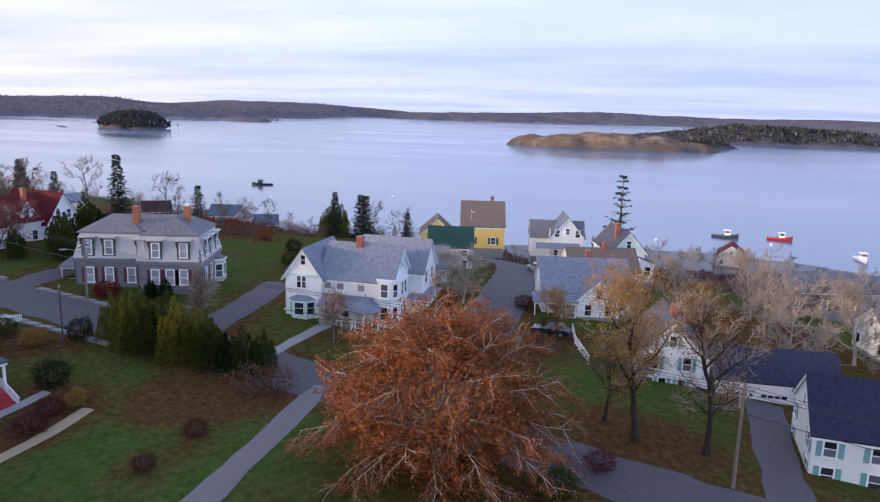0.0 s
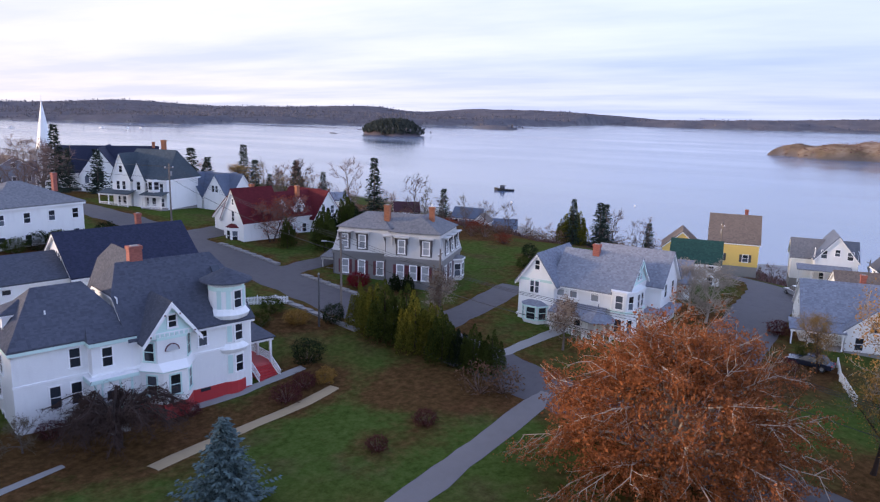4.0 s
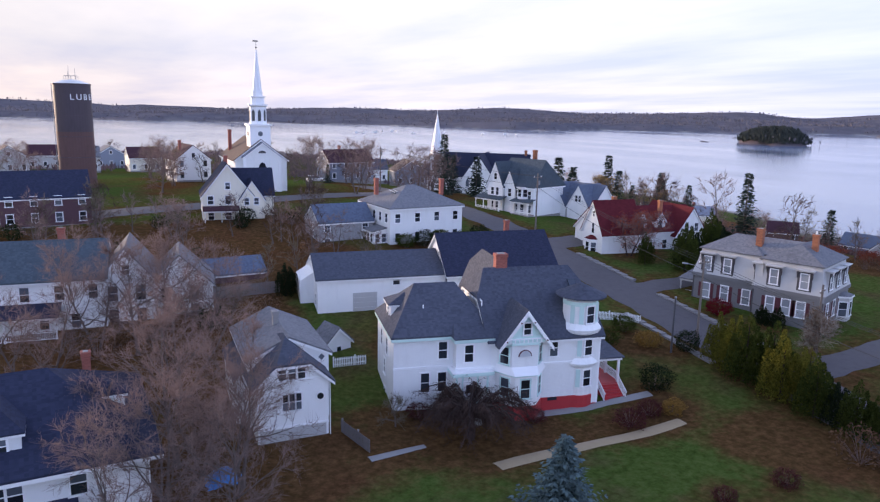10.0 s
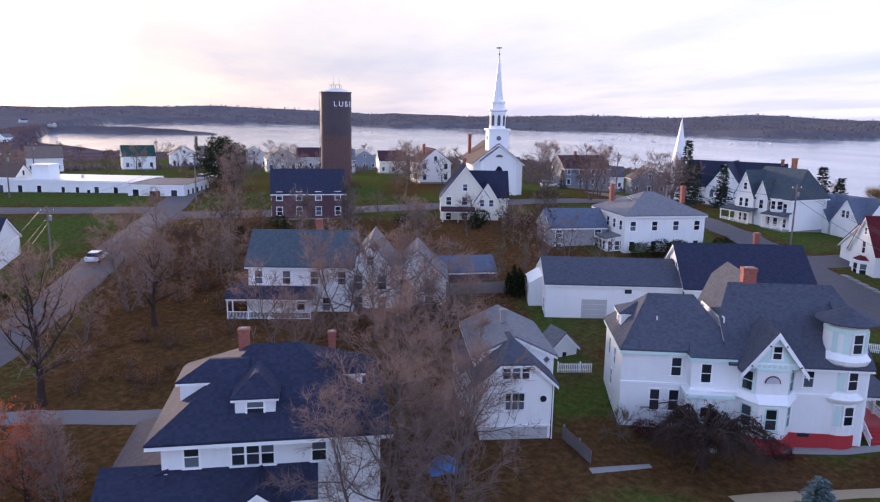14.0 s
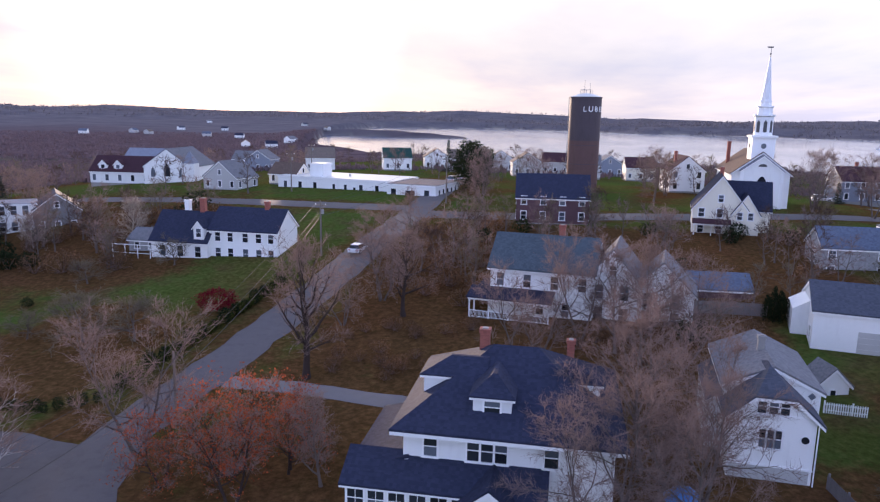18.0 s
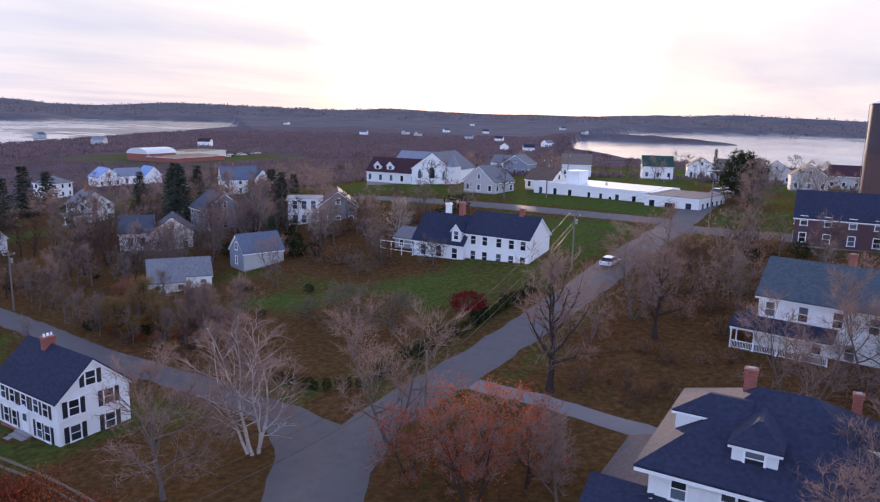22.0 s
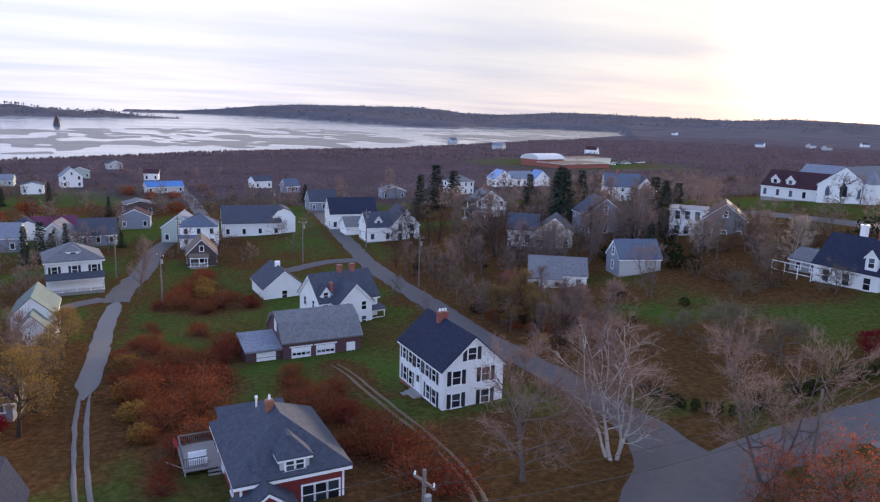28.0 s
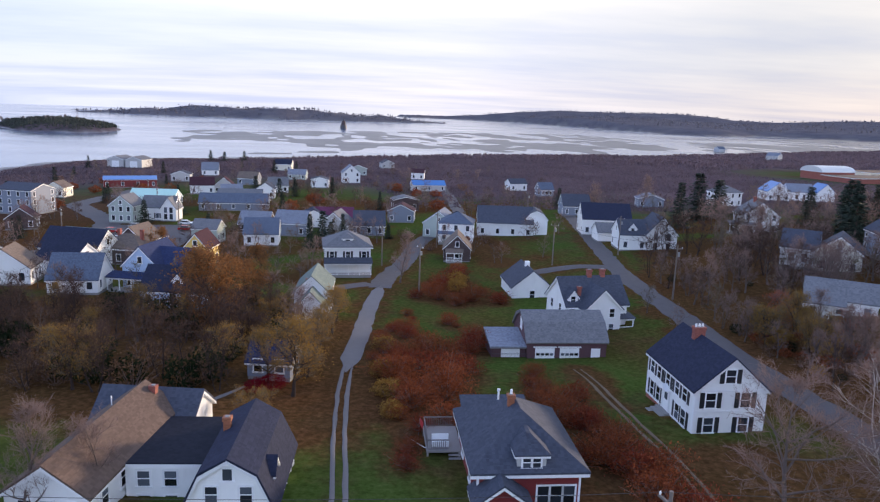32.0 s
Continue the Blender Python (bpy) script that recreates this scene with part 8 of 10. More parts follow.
simple("small slate-blue cottage with dark roof", -191.5, 7.0, 88, 8.5, 7.5, 3.0, 6.4, wall="grey_blue", cover="roof_slate", panes=1)
simple("pale grey cottage with crossed gables", -190, -2, 75, 7.5, 8, 3.6, 6.8, axis="y", wall="grey_light", cover="roof_grey", panes=1)
simple("low house with plum-coloured roof", -208, -3.5, 90, 11, 8, 2.8, 5.2, wall="grey_blue", cover="roof_purple", panes=1)
simple("white house with dark roof at the bend", -150.0, -56.5, 72, 12.5, 8, 4.0, 7.4, cover="roof_navy", panes=1)
simple("white house with dark roof and bright gable end", -138.0, -52.5, 60, 9.0, 7, 3.6, 6.6, axis="x", wall="white", cover="roof_navy", panes=1)
simple("low house with brown hipped roof and red chimneys", -152.0, -46.5, 74, 10.0, 8, 3.4, 5.8, roof="hip", wall="brown_wall", cover="roof_brown", panes=1, chim=[(3, 4), (8, 4)])
r, b = simple("pale blue house with deep blue roof and front gable", -124.5, -33.6, 74, 6.4, 9, 4.4, 7.6, axis="y", wall="blue_wall", cover="roof_royal", panes=1)
Block(r, 4.0, 2.0, 6.5, 6.0, 4.2, 6.8, "gable", "x", wall="blue_wall", cover="roof_royal").wins("f", [4.4], [2.0], panes=1)
porch(r, -1.5, -2.2, 6.5, 2.2, 0.5, 2.6, 0.6, "roof_royal", 4, False)
simple("little yellow house with red roof edge", -146.8, -28.2, 80, 4.8, 7, 4.4, 7.2, axis="y", wall="yellow", cover="roof_maroon", panes=1)
r, b = simple("dark-roofed low house under trees", -109.5, -27.0, 78, 10, 7, 3.0, 6.0, cover="roof_navy", wall="blue_wall", panes=1)
dormer(r, 5.5, 0.9, 3.4, 1.6, 2.4, 1.1, 0.9, cover="roof_navy", win=(0.7, 0.8), panes=1)
r, b = simple("small cabin with dark blue roof under the trees", -75.0, -7.4, 78, 4.6, 4.2, 2.1, 3.7, wall="grey_blue", cover="roof_royal", nf=2, nl=1, nr=1, panes=1, name="cabin", category="cabin", attic=False)
simple("white house with mint metal roof", -233, -62, 84, 14, 9, 4.8, 7.4, cover="roof_mint", panes=1)
r, b = simple("white house with grey roof and front gable", -218.5, -54.5, 84, 9.5, 7.5, 4.0, 7.0, cover="roof_grey", panes=1, shut="dark_trim")
Block(r, 6.0, -0.8, 4.4, 6, 4.0, 7.0, "gable", "y", cover="roof_grey").wins("f", [1.4, 3.0], [3.4, 1.5], panes=1)
simple("slate-blue storehouse of three storeys", -231, -99, 70, 12, 10, 7.5, 9.2, wall="grey_blue", cover="roof_slate", nf=4, floors=(1.6, 4.0, 6.4), panes=1, attic=False)
simple("sage green two-storey gabled house", -213.5, -62, 80, 7, 8, 5.2, 8.0, axis="y", wall="grey_green", cover="roof_grey", panes=1)
simple("long low slate-blue roofed house", -240, -42, 90, 22, 8, 2.8, 5.4, wall="grey_blue", cover="roof_blue", nf=5, panes=1)
simple("long sage house with weathered roof", -252, -38, 90, 15, 7, 3.2, 5.6, wall="grey_green", cover="roof_grey", nf=4, panes=1)
for y in (-118, -108):
    r, b = simple("grey steel storage shed with pale doors", -402 + (y + 118) * 0.3, y, 78, 9, 12, 4.4, 6.0, axis="y", wall="grey_light", cover="roof_grey", nf=0, nl=0, nr=0, attic=False, name="shed", category="shed")
    garage_door(r, b.at("f", 4.5, 0.2), 4.0, 3.4, lights=False)
simple("long red and blue store building", -302, -90, 105, 20, 9, 3.4, 4.4, wall="red_wall", cover="tarp", nf=4, panes=1)
simple("small white house standing alone in scrub", -330, 6, 95, 8, 8, 5.0, 8.4, axis="y", nf=2, panes=1, cover="roof_light")
simple("small grey house by the lane", -279, 85, 95, 6, 6, 3.0, 5.6, wall="grey_blue", cover="roof_blue", panes=1)
simple("blue-roofed sheds beside the lane", -297, 35, 95, 14, 7, 3.0, 4.6, wall="grey_light", cover="tarp", panes=1)
simple("brick-red gambrel cottage at the car park", -163, -46, 75, 7, 8, 3.4, 6.4, axis="y", wall="brown_wall", cover="roof_brown", panes=1)
simple("low yellow house with green roof", -166, -59, 70, 8, 7, 3, 5.4, wall="yellow", cover="roof_sage", panes=1)
# far rows of small houses, in a loose grid down to the flats
rng = random.Random(77)
WALLS = ["white", "white", "grey_light", "grey_blue", "cream", "brown_wall", "grey_green", "white"]
COVERS = ["roof_slate", "roof_grey", "roof_brown", "roof_blue", "roof_light", "roof_navy", "roof_maroon"]
SPOTS = [(-289, -52), (-288, -45), (-268, -39), (-272, -27), (-284, -53), (-197, -24), (-192, -14), (-176, -20), (-205, -8), (-262, -66), (-290, -24), (-320, -40), (-345, -20), (-360, -62), (-310, -8), (-180, -33), (-215, 18), (-240, 22), (-370, 10), (-395, -30), (-352, 40), (-138, -68), (-128, -58), (-120, -44), (-420, 30), (-300, 78), (-240, 110), (-120, -78), (-102, -62), (-200, -84), (-270, -100), (-330, -70)]
for x, y in SPOTS:
    simple("small village house with weathered siding and shingled roof", x, y, 90 + rng.uniform(-14, 14), rng.uniform(6, 9), rng.uniform(5.5, 7.5), rng.uniform(2.6, 4.0), rng.uniform(4.8, 6.6), rng.choice("xy"), rng.choice(WALLS), rng.choice(COVERS), 2, 2, 2, panes=1, attic=False)
# school buildings across the scrub
r = house("low brick school buildings with pale vaulted hall roof", -392, 292, 95, -5.5, "school", "school")
v = Block(r, 4, 0, 24, 18, 5, 5.1, "flat", wall="brick", cover="roof_metal")
part("vault", Geo().prism([(9.2 * math.cos(math.pi * i / 12), 5.3 + 3.2 * math.sin(math.pi * i / 12)) for i in range(13)], 3.7, 28.3), M["roof_metal"], r, m=pose(0, 9, 0))
Block(r, 2, -26, 44, 24, 3.6, 3.7, "flat", wall="brick", cover="roof_tan")
Block(r, 44, 4, 36, 22, 4.6, 4.7, "flat", wall="cream", cover="roof_tan")
for x, y in ((-900, 520), (-640, 420), (-560, 480), (-671, 1019), (-622, 982), (-920, 1716), (-520, 954), (-695, 1193), (-325, 695), (-303, 685), (-555, 1448), (-636, 1238), (-1154, 1238), (-709, 939), (-297, 735), (-474, 1345), (-454, 922)):
    simple("distant white house among scrub", x, y, rng.uniform(-40, 120), 12, 9, 4.5, 7.5, wall=rng.choice(["white", "white", "grey_light"]), cover=rng.choice(COVERS), nf=3, panes=1, nl=1, nr=1, attic=False)

# ---- trees, hedges and shrubs ----
def free(x, y, room=1.5):
    """Whether a place is clear of houses and roads."""
    p = Vector((x, y, 0))
    for inv, x0, y0, x1, y1 in FOOT:
        q = inv @ p
        if x0 - room < q.x < x1 + room and y0 - room < q.y < y1 + room:
            return False
    for line, half in LINES:
        if np.min(np.hypot(line[:, 0] - x, line[:, 1] - y)) < half + room * 0.6:
            return False
    return True


def trees(kinds, places, label, size=(0.9, 1.1), category="tree", name="tree", group="", seed=1, wide=(0.95, 1.1)):
    rng = random.Random(seed)
    for i, (x, y, *s) in enumerate(places):
        plant(name, kinds[i % len(kinds)], x, y, label, category, s[0] if s else rng.uniform(*size), rng.uniform(0, 360), rng.uniform(*wide), group)


def belt(kinds, n, x0, y0, x1, y1, label, size=(0.7, 1.15), seed=1, room=2.0, name="tree_belt", category="trees", wide=(0.85, 1.2)):
    """Many plants too far or too mingled to count, joined in one mesh."""
    rng = random.Random(seed)
    verts, faces, slots, mats = [], [], [], []
    base = made = tries = 0
    while made < n and tries < n * 30:
        tries += 1
        x, y = rng.uniform(x0, x1), rng.uniform(y0, y1)
        z = gz(x, y)
        if z < SEA + 1.5 or not free(x, y, room):
            continue
        k, wd = rng.uniform(*size), rng.uniform(*wide)
        UNDER.append((x, y, 3.6 * k))
        t = np.array((pose(x, y, z, 0, 0, rng.uniform(0, 360)) @ Matrix.Diagonal((k * wd, k * wd, k, 1))))
        for _, me in kinds[made % len(kinds)]:
            v = np.empty(len(me.vertices) * 3, np.float32)
            me.vertices.foreach_get("co", v)
            verts.append(v.reshape(-1, 3) @ t[:3, :3].T + t[:3, 3])
            mat = me.materials[0]
            if mat not in mats:
                mats.append(mat)
            faces += [tuple(i + base for i in p.vertices) for p in me.polygons]
            slots += [mats.index(mat)] * len(me.polygons)
            base += len(me.vertices)
        made += 1
    me = bpy.data.meshes.new(name)
    me.from_pydata(np.vstack(verts).tolist(), [], faces)
    for mat in mats:
        me.materials.append(mat)
    me.polygons.foreach_set("material_index", slots)
    me.update()
    return tagged(new(name, me), label, category, kind="stuff")


# shrub kinds
def cedar_kind(key, seed, height, reach, n, leaf):
    """An upright evergreen: many feathery spires standing close together."""
    def make():
        rng = random.Random(seed)
        stem, g = Geo().tube([(0, 0, -0.3), (0, 0, height * 0.8)], [0.12, 0.03], 6), Geo()
        for i in range(13):
            a, q = i * 2.4, math.sqrt((i + 0.3) / 13)
            cx, cy, top, rad = math.cos(a) * q * reach, math.sin(a) * q * reach, height * (1.0 - 0.42 * q) * rng.uniform(0.85, 1.05), reach * rng.uniform(0.42, 0.6)
            for _ in range(n // 13):
                u = rng.uniform(0.02, 1) ** 0.8
                b, r = rng.uniform(0, 6.283), rad * (1 - u) ** 0.6 * rng.uniform(0.6, 1.0) * min(1, u * 4 + 0.5)
                c = Vector((cx + math.cos(b) * r, cy + math.sin(b) * r, u * top))
                d = (Vector((math.cos(b) * 0.5, math.sin(b) * 0.5, 0.9)) + unit(rng) * 0.35).normalized() * rng.uniform(0.12, 0.26)
                o = d.cross(unit(rng)).normalized() * rng.uniform(0.04, 0.07)
                g.add([c, c + d * 0.5 - o, c + d, c + d * 0.5 + o], [(0, 1, 2, 3)])
        return [("stem", stem.mesh("stem", M["bark_dark"])), ("foliage", g.mesh("foliage", M[leaf]))]
    return shared(("cedar", key), make)


CEDAR = [cedar_kind("cedar%d" % i, 20 + i, 6.2, 1.5, 6500, "leaf_yellowgreen" if i < 2 else "leaf_green") for i in range(4)]
CEDAR_DARK = cedar_kind("cedar_dark", 26, 4.8, 1.4, 5000, "leaf_dark")
GREEN_BUSH = bush_kind("green", 30, 1.4, 1.4, 0.95, 2400, "leaf_green", 0.075)
GOLD_BUSH = bush_kind("gold", 31, 1.2, 1.2, 0.8, 2200, "leaf_gold", 0.07)
PLUM_BUSH = bush_kind("plum", 32, 1.2, 1.2, 0.75, 2000, "leaf_plum", 0.06)
DARK_BUSH = bush_kind("dark", 33, 1.6, 1.6, 1.3, 2600, "leaf_dark", 0.085)
DARK_FAR = bush_kind("dark_far", 35, 1.6, 1.6, 1.3, 420, "leaf_dark", 0.19, stems=6)
HEDGE = [bush_kind("hedge%d" % i, 36 + i, 1.5, 1.5, 1.5 + 0.7 * i, 900, ("leaf_green", "leaf_dark")[i], 0.17, stems=4) for i in range(2)]
CRIMSON = bush_kind("crimson", 34, 2.5, 2.2, 1.35, 5000, "leaf_crimson", 0.08, lump=0.3)
RED_FINE = [bush_kind("fine%d" % i, 45 + i, 2.4, 2.2, 1.25, 2300, k, 0.085, stems=70, core=0.2, lump=0.8) for i, k in enumerate(("leaf_red", "leaf_rust", "leaf_rust"))]
RED_BUSH = [bush_kind("red%d" % i, 40 + i, 2.1, 2.1, 1.35, 1300, k, 0.15, lump=0.5) for i, k in enumerate(("leaf_red", "leaf_rust", "leaf_rust", "leaf_gold"))]
BROWN_BUSH = [bush_kind("brown%d" % i, 50 + i, 2.0, 2.0, 1.2, 420, "leaf_brown", 0.13, stems=24, lump=0.6) for i in range(2)]

# drifts of fallen leaves and bare mould, away from single trees
for x, y, reach in ((-46, 36, 4.5), (-40, 34, 4), (-30, 39, 4), (-15, 49, 5), (-20, 54, 4), (-15, 70, 6), (-12, 62, 6), (-16, 84, 6), (-85, 62, 8), (-75, 57, 6), (-100, 66, 8), (-112, 72, 9), (-124, 78, 10), (-136, 84, 10), (-150, 90, 10), (-90, -18, 12), (-100, -32, 14), (-80, -30, 12), (4, 62, 7), (0, 76, 7), (12, 90, 9), (22, 108, 8), (8, 52, 5), (-72, 108, 8), (-100, 96, 10), (16, 46, 4), (31, 45, 4), (-36, 26, 4), (-41, 40, 3), (-44, 38, 3), (-47, 44, 2.5), (-41, 52, 2.6), (-52, 35, 3), (-48, 22, 3), (-57, 25, 2.5), (-64, 36, 2.5), (-62, -2, 5), (-72, -4, 5), (-82, -3, 6), (-94, 0, 5), (-60, -12, 4), (-58, 62, 5), (-50, 60, 4), (-56, 76, 4), (-90, 30, 3)):
    UNDER.extend([(x, y, reach)] * 2)
RUSSET = random.Random(170)
UNDER.extend([(RUSSET.uniform(-262, -142), RUSSET.uniform(-100, 50), RUSSET.uniform(4, 9)) for _ in range(56)])
UNDER.extend([(-79, 30.6, 1.6), (-76, 31.2, 1.6), (-73, 31.0, 1.5), (-70, 30.4, 1.3), (-66, 30.6, 0.9)] * 2)     # trodden ground before the barn
# yard of the turret house
plant("weeping_tree", weeping_kind(), 28.9, 44.6, "low domed weeping tree with bare brown twigs", "tree", 1.1, wide=1.25)
UNDER.extend([(50, 32, 2.0), (52.5, 29.5, 2.2), (48, 34, 1.6), (54, 24.6, 1.6), (53, 35, 2.0)] * 2)
UNDER.extend([(33, 42.3, 1.7), (37, 41.6, 1.6), (41, 41.3, 1.5), (45, 41.2, 1.5), (48, 43, 1.3), (30, 41.6, 1.6)])     # mulched flower beds
plant("blue_spruce", BLUE_SPRUCE, 28.0, 31.6, "young blue spruce on the lawn", "tree")
trees(CEDAR, [(59.8, 46.4, 0.85), (58.8, 44.0, 1.05), (57.8, 41.6, 1.15), (58.6, 39.4, 1.1), (57.4, 37.4, 1.1), (58.2, 35.4, 1.0)], "tall yellow-green cedar in a garden screen", name="cedar", seed=3, group="cedar screen", wide=(1.0, 1.2))
trees([CEDAR[2], CEDAR_DARK, CEDAR[3]], [(57.0, 33.8, 0.95), (57.4, 32.0, 0.85), (57.0, 30.2, 0.8), (57.4, 28.4, 0.75)], "dark green cedar in a garden screen", name="cedar", seed=4, group="cedar screen", wide=(1.0, 1.2))
trees([GREEN_BUSH, GOLD_BUSH], [(56.2, 56.8), (55.8, 52.4), (52.5, 55)], "rounded yellow-green garden shrub", category="shrub", name="shrub", seed=5)
trees([DARK_BUSH], [(49.4, 44.8, 0.95), (58.6, 49.5, 0.9)], "dense dark evergreen garden shrub", category="shrub", name="shrub", seed=6)
trees([GOLD_BUSH], [(47.2, 40.4, 0.9)], "golden shrub at the end of the straw path", category="shrub", name="shrub", seed=7)
trees([PLUM_BUSH], [(42.6, 40.8, 1.1), (45.4, 41.4, 1.0), (45.2, 27.8, 0.9), (39.6, 28.4, 0.8), (36.0, 45.5, 0.8), (26.5, 49.4, 0.9)], "low plum-brown garden shrub", category="shrub", name="shrub", seed=8)
trees(BROWN_BUSH, [(53.4, 27.4, 1.15), (54.6, 25.6, 1.0)], "thin russet shrub beside the cedars", category="shrub", name="shrub", seed=9)
trees([CRIMSON], [(70.6, 55.8, 0.75)], "crimson shrub before the grey house", category="shrub", name="shrub", seed=10)
trees([CEDAR_DARK], [(72.6, 51.2, 0.55), (73.2, 49.6, 0.6)], "small clipped dark evergreen", category="shrub", name="shrub", seed=11)
trees([DARK_BUSH, GREEN_BUSH], [(92, 40, 1.2), (96, 44, 1.0), (104, 47, 0.9), (84, 62, 1.3)], "dark rounded shrub on the lawn", category="shrub", name="shrub", seed=12)
trees(ROUND, [(67.6, 40.6, 1.15), (68.0, 25.6, 1.15)], "round-headed pruned street tree with pale brown twigs", seed=13)
trees(PALE, [(88.5, 15.5, 0.95), (93, 18.5, 0.8)], "spreading tree with pale grey branches", seed=14, wide=(1.2, 1.3))
trees(AMBER, [(55.9, -5.9, 0.98), (56.0, -11.3, 0.96)], "tall street tree with dark trunk and thin amber leaves", seed=15)
trees(PALE, [(82.4, -23.5, 1.4), (92.6, -33.5, 1.4), (98, -24, 1.3), (108, -24, 1.3), (76, -38, 1.4), (100, -13, 1.1), (204, -28, 0.8), (206, -40, 0.8)], "leafless tree with many pale tan twigs", seed=16)
trees(GOLD, [(59.2, -3.2, 0.85), (80, 2.5, 0.7), (90, -14, 0.8)], "slender tree with thin golden leaves", seed=17)
trees([PLUM_BUSH, GREEN_BUSH, BROWN_BUSH[0]], [(90.5, 7.5, 1.2), (94, 5.5, 0.9), (74, 4, 1.0), (78, 5, 0.9), (83, 3.5, 1.0), (70, 5.5, 0.8), (50, -3, 1.0), (45, 0, 1.1), (40, 3, 1.0)], "low brown hedge shrub by the lane", category="shrub", name="shrub", seed=18)
# street side by the red roofs, shore slope
trees([CEDAR_DARK, CEDAR[2]], [(85, 74, 1.3), (81, 71, 1.2), (88, 70, 1.4), (92, 76, 1.3), (98, 80, 1.2), (78, 76, 0.8)], "dense dark evergreen by the street", name="evergreen", seed=19)
trees(RUST + GOLD, [(79, 80.5, 0.95), (84, 82.5, 0.9), (106, 118, 1.0), (116, 112, 0.9), (111, 124, 0.9)], "half-bare tree with tan leaves", seed=20)
trees(SPRUCE, [(120, 92, 1.25), (170, 106, 1.15), (89, 144, 1.25), (86, 150, 0.9), (118, 132, 0.95), (126, 130, 1.1), (137, 53, 0.9), (151, 51, 1.05), (133, 126, 0.9), (138, 123, 1.0), (168, 46, 0.9), (188, 52, 0.8)], "dark pointed spruce above the shore", name="spruce_tree", seed=21)
trees(SPRUCE, [(76.8, 138, 1.3), (99.2, 125.6, 1.2), (101.8, 123.5, 1.3), (110.8, 122.2, 1.3), (113, 121, 1.1), (119.3, 114, 1.3), (121, 116, 1.1)], "tall dark spruce behind the street houses", name="spruce_tree", seed=121)
trees(MAPLE, [(73, 136, 0.8), (68, 134, 0.75), (104, 128, 0.8), (116, 118, 0.75), (128, 118, 0.8), (61, 128, 0.7)], "leafless tree rising behind the street houses", seed=122)
trees(FAR, [(115, 94.5, 1.6), (106, 104, 1.4), (103, 107, 1.3), (123, 84, 1.25), (142, 46, 1.1), (144, 41, 1.05), (124.4, 82, 1.0), (108, 102, 1.35), (139.3, -16, 1.0), (140, -12, 1.1), (128, 74, 0.9), (134, 66, 0.8)], "leafless tree standing against the bay", seed=123)
trees([CEDAR[0], SPRUCE[2]], [(139.3, 53.8, 1.5), (141.2, 48.7, 1.25)], "yellow-green conifer above the shore", name="conifer", seed=124)
plant("pine_tree", PINE, 158, -5.5, "tall thin pine with sparse level branches", "tree", 1.85)
trees(CEDAR[:2], [(139, 56, 1.0), (146, 55, 1.1)], "yellow-green conifer on the shore slope", name="conifer", seed=22)
belt(FAR, 26, 112, 60, 200, 165, "leafless trees on the shore slope", seed=23, size=(0.6, 1.0))
belt(FAR, 16, 140, -5, 200, 60, "leafless trees on the shore slope", seed=24, size=(0.5, 0.8))
belt(FAR, 26, 90, -90, 190, -16, "leafless trees near the harbour", seed=25, size=(0.8, 1.2))
belt(BROWN_BUSH, 60, 150, 20, 230, 160, "russet brush along the shore bank", seed=26, name="brush_belt", category="brush", size=(0.8, 1.5))
belt(RED_FINE[:1] + BROWN_BUSH, 18, 94, 54, 132, 80, "brown hedge on the lawn edge", seed=27, name="brush_belt", category="brush", size=(0.7, 1.1))
# between the near white houses
trees(BIG, [(10.4, 44.6, 1.0), (7.0, 49.6, 1.05), (9.0, 60.8, 1.0), (-2, 65, 0.95), (6.5, 71.5, 0.95), (14, 75, 0.85), (3.0, 74.5, 0.95), (10.5, 76.5, 0.9), (6.0, 43.0, 0.9), (3.6, 38.6, 0.92), (8.2, 38.0, 0.84)], "leafless tree with reddish fine twigs", seed=30)
trees(APPLE, [(24.0, 48.6, 0.6), (12, 78, 0.9), (9, 86, 1.0), (17, 78, 0.8)], "small leafless garden tree", seed=31)
belt(FAR, 34, -10, 84, 40, 116, "leafless trees in the back gardens", seed=32, size=(0.6, 1.0))
belt(BROWN_BUSH + [DARK_FAR], 40, -12, 60, 40, 118, "brown back-garden brush", seed=33, name="brush_belt", category="brush", size=(0.6, 1.1))
trees([CEDAR_DARK], [(24.5, 82, 0.9)], "small dark conifer by the fence", name="conifer", seed=34)
trees([GREEN_BUSH, DARK_BUSH, GREEN_BUSH], [(47, 95, 1.1), (50, 94.6, 1.0), (53, 95.2, 1.2), (56.5, 94.8, 1.0), (60, 95, 1.0)], "low green shrub along the foundation", category="shrub", name="shrub", seed=35)
belt(FAR, 40, 20, 150, 150, 260, "leafless trees among the village houses", seed=36, size=(0.8, 1.3))
belt(FAR, 26, -60, 160, 30, 300, "leafless trees among the village houses", seed=37, size=(0.7, 1.2))
trees(BIG, [(56, 139, 0.95), (47, 143, 0.95), (72, 142, 0.95), (-17, 152, 0.85), (20, 160, 0.9), (50, 152, 1.0), (62, 149, 0.95), (80, 150, 0.9)], "wide leafless tree near the church", seed=38)
plant("tree", bush_kind("round_dark", 72, 4.0, 4.0, 4.4, 6500, "leaf_dark", 0.19, twig="bark_dark", stems=30, core=0.45, lump=0.6), -20.5, 162, "large dark round-headed evergreen tree", "tree", 1.25)
trees(FAR, [(-12, 113, 1.0), (-3, 114, 0.9), (5, 116, 1.0), (-15, 118, 0.9)], "leafless tree before the maroon house", seed=141)
trees(SPRUCE, [(-39.0, 238.1, 1.0)], "thin ragged spruce by the white building", name="spruce_tree", seed=39, wide=(0.7, 0.8))
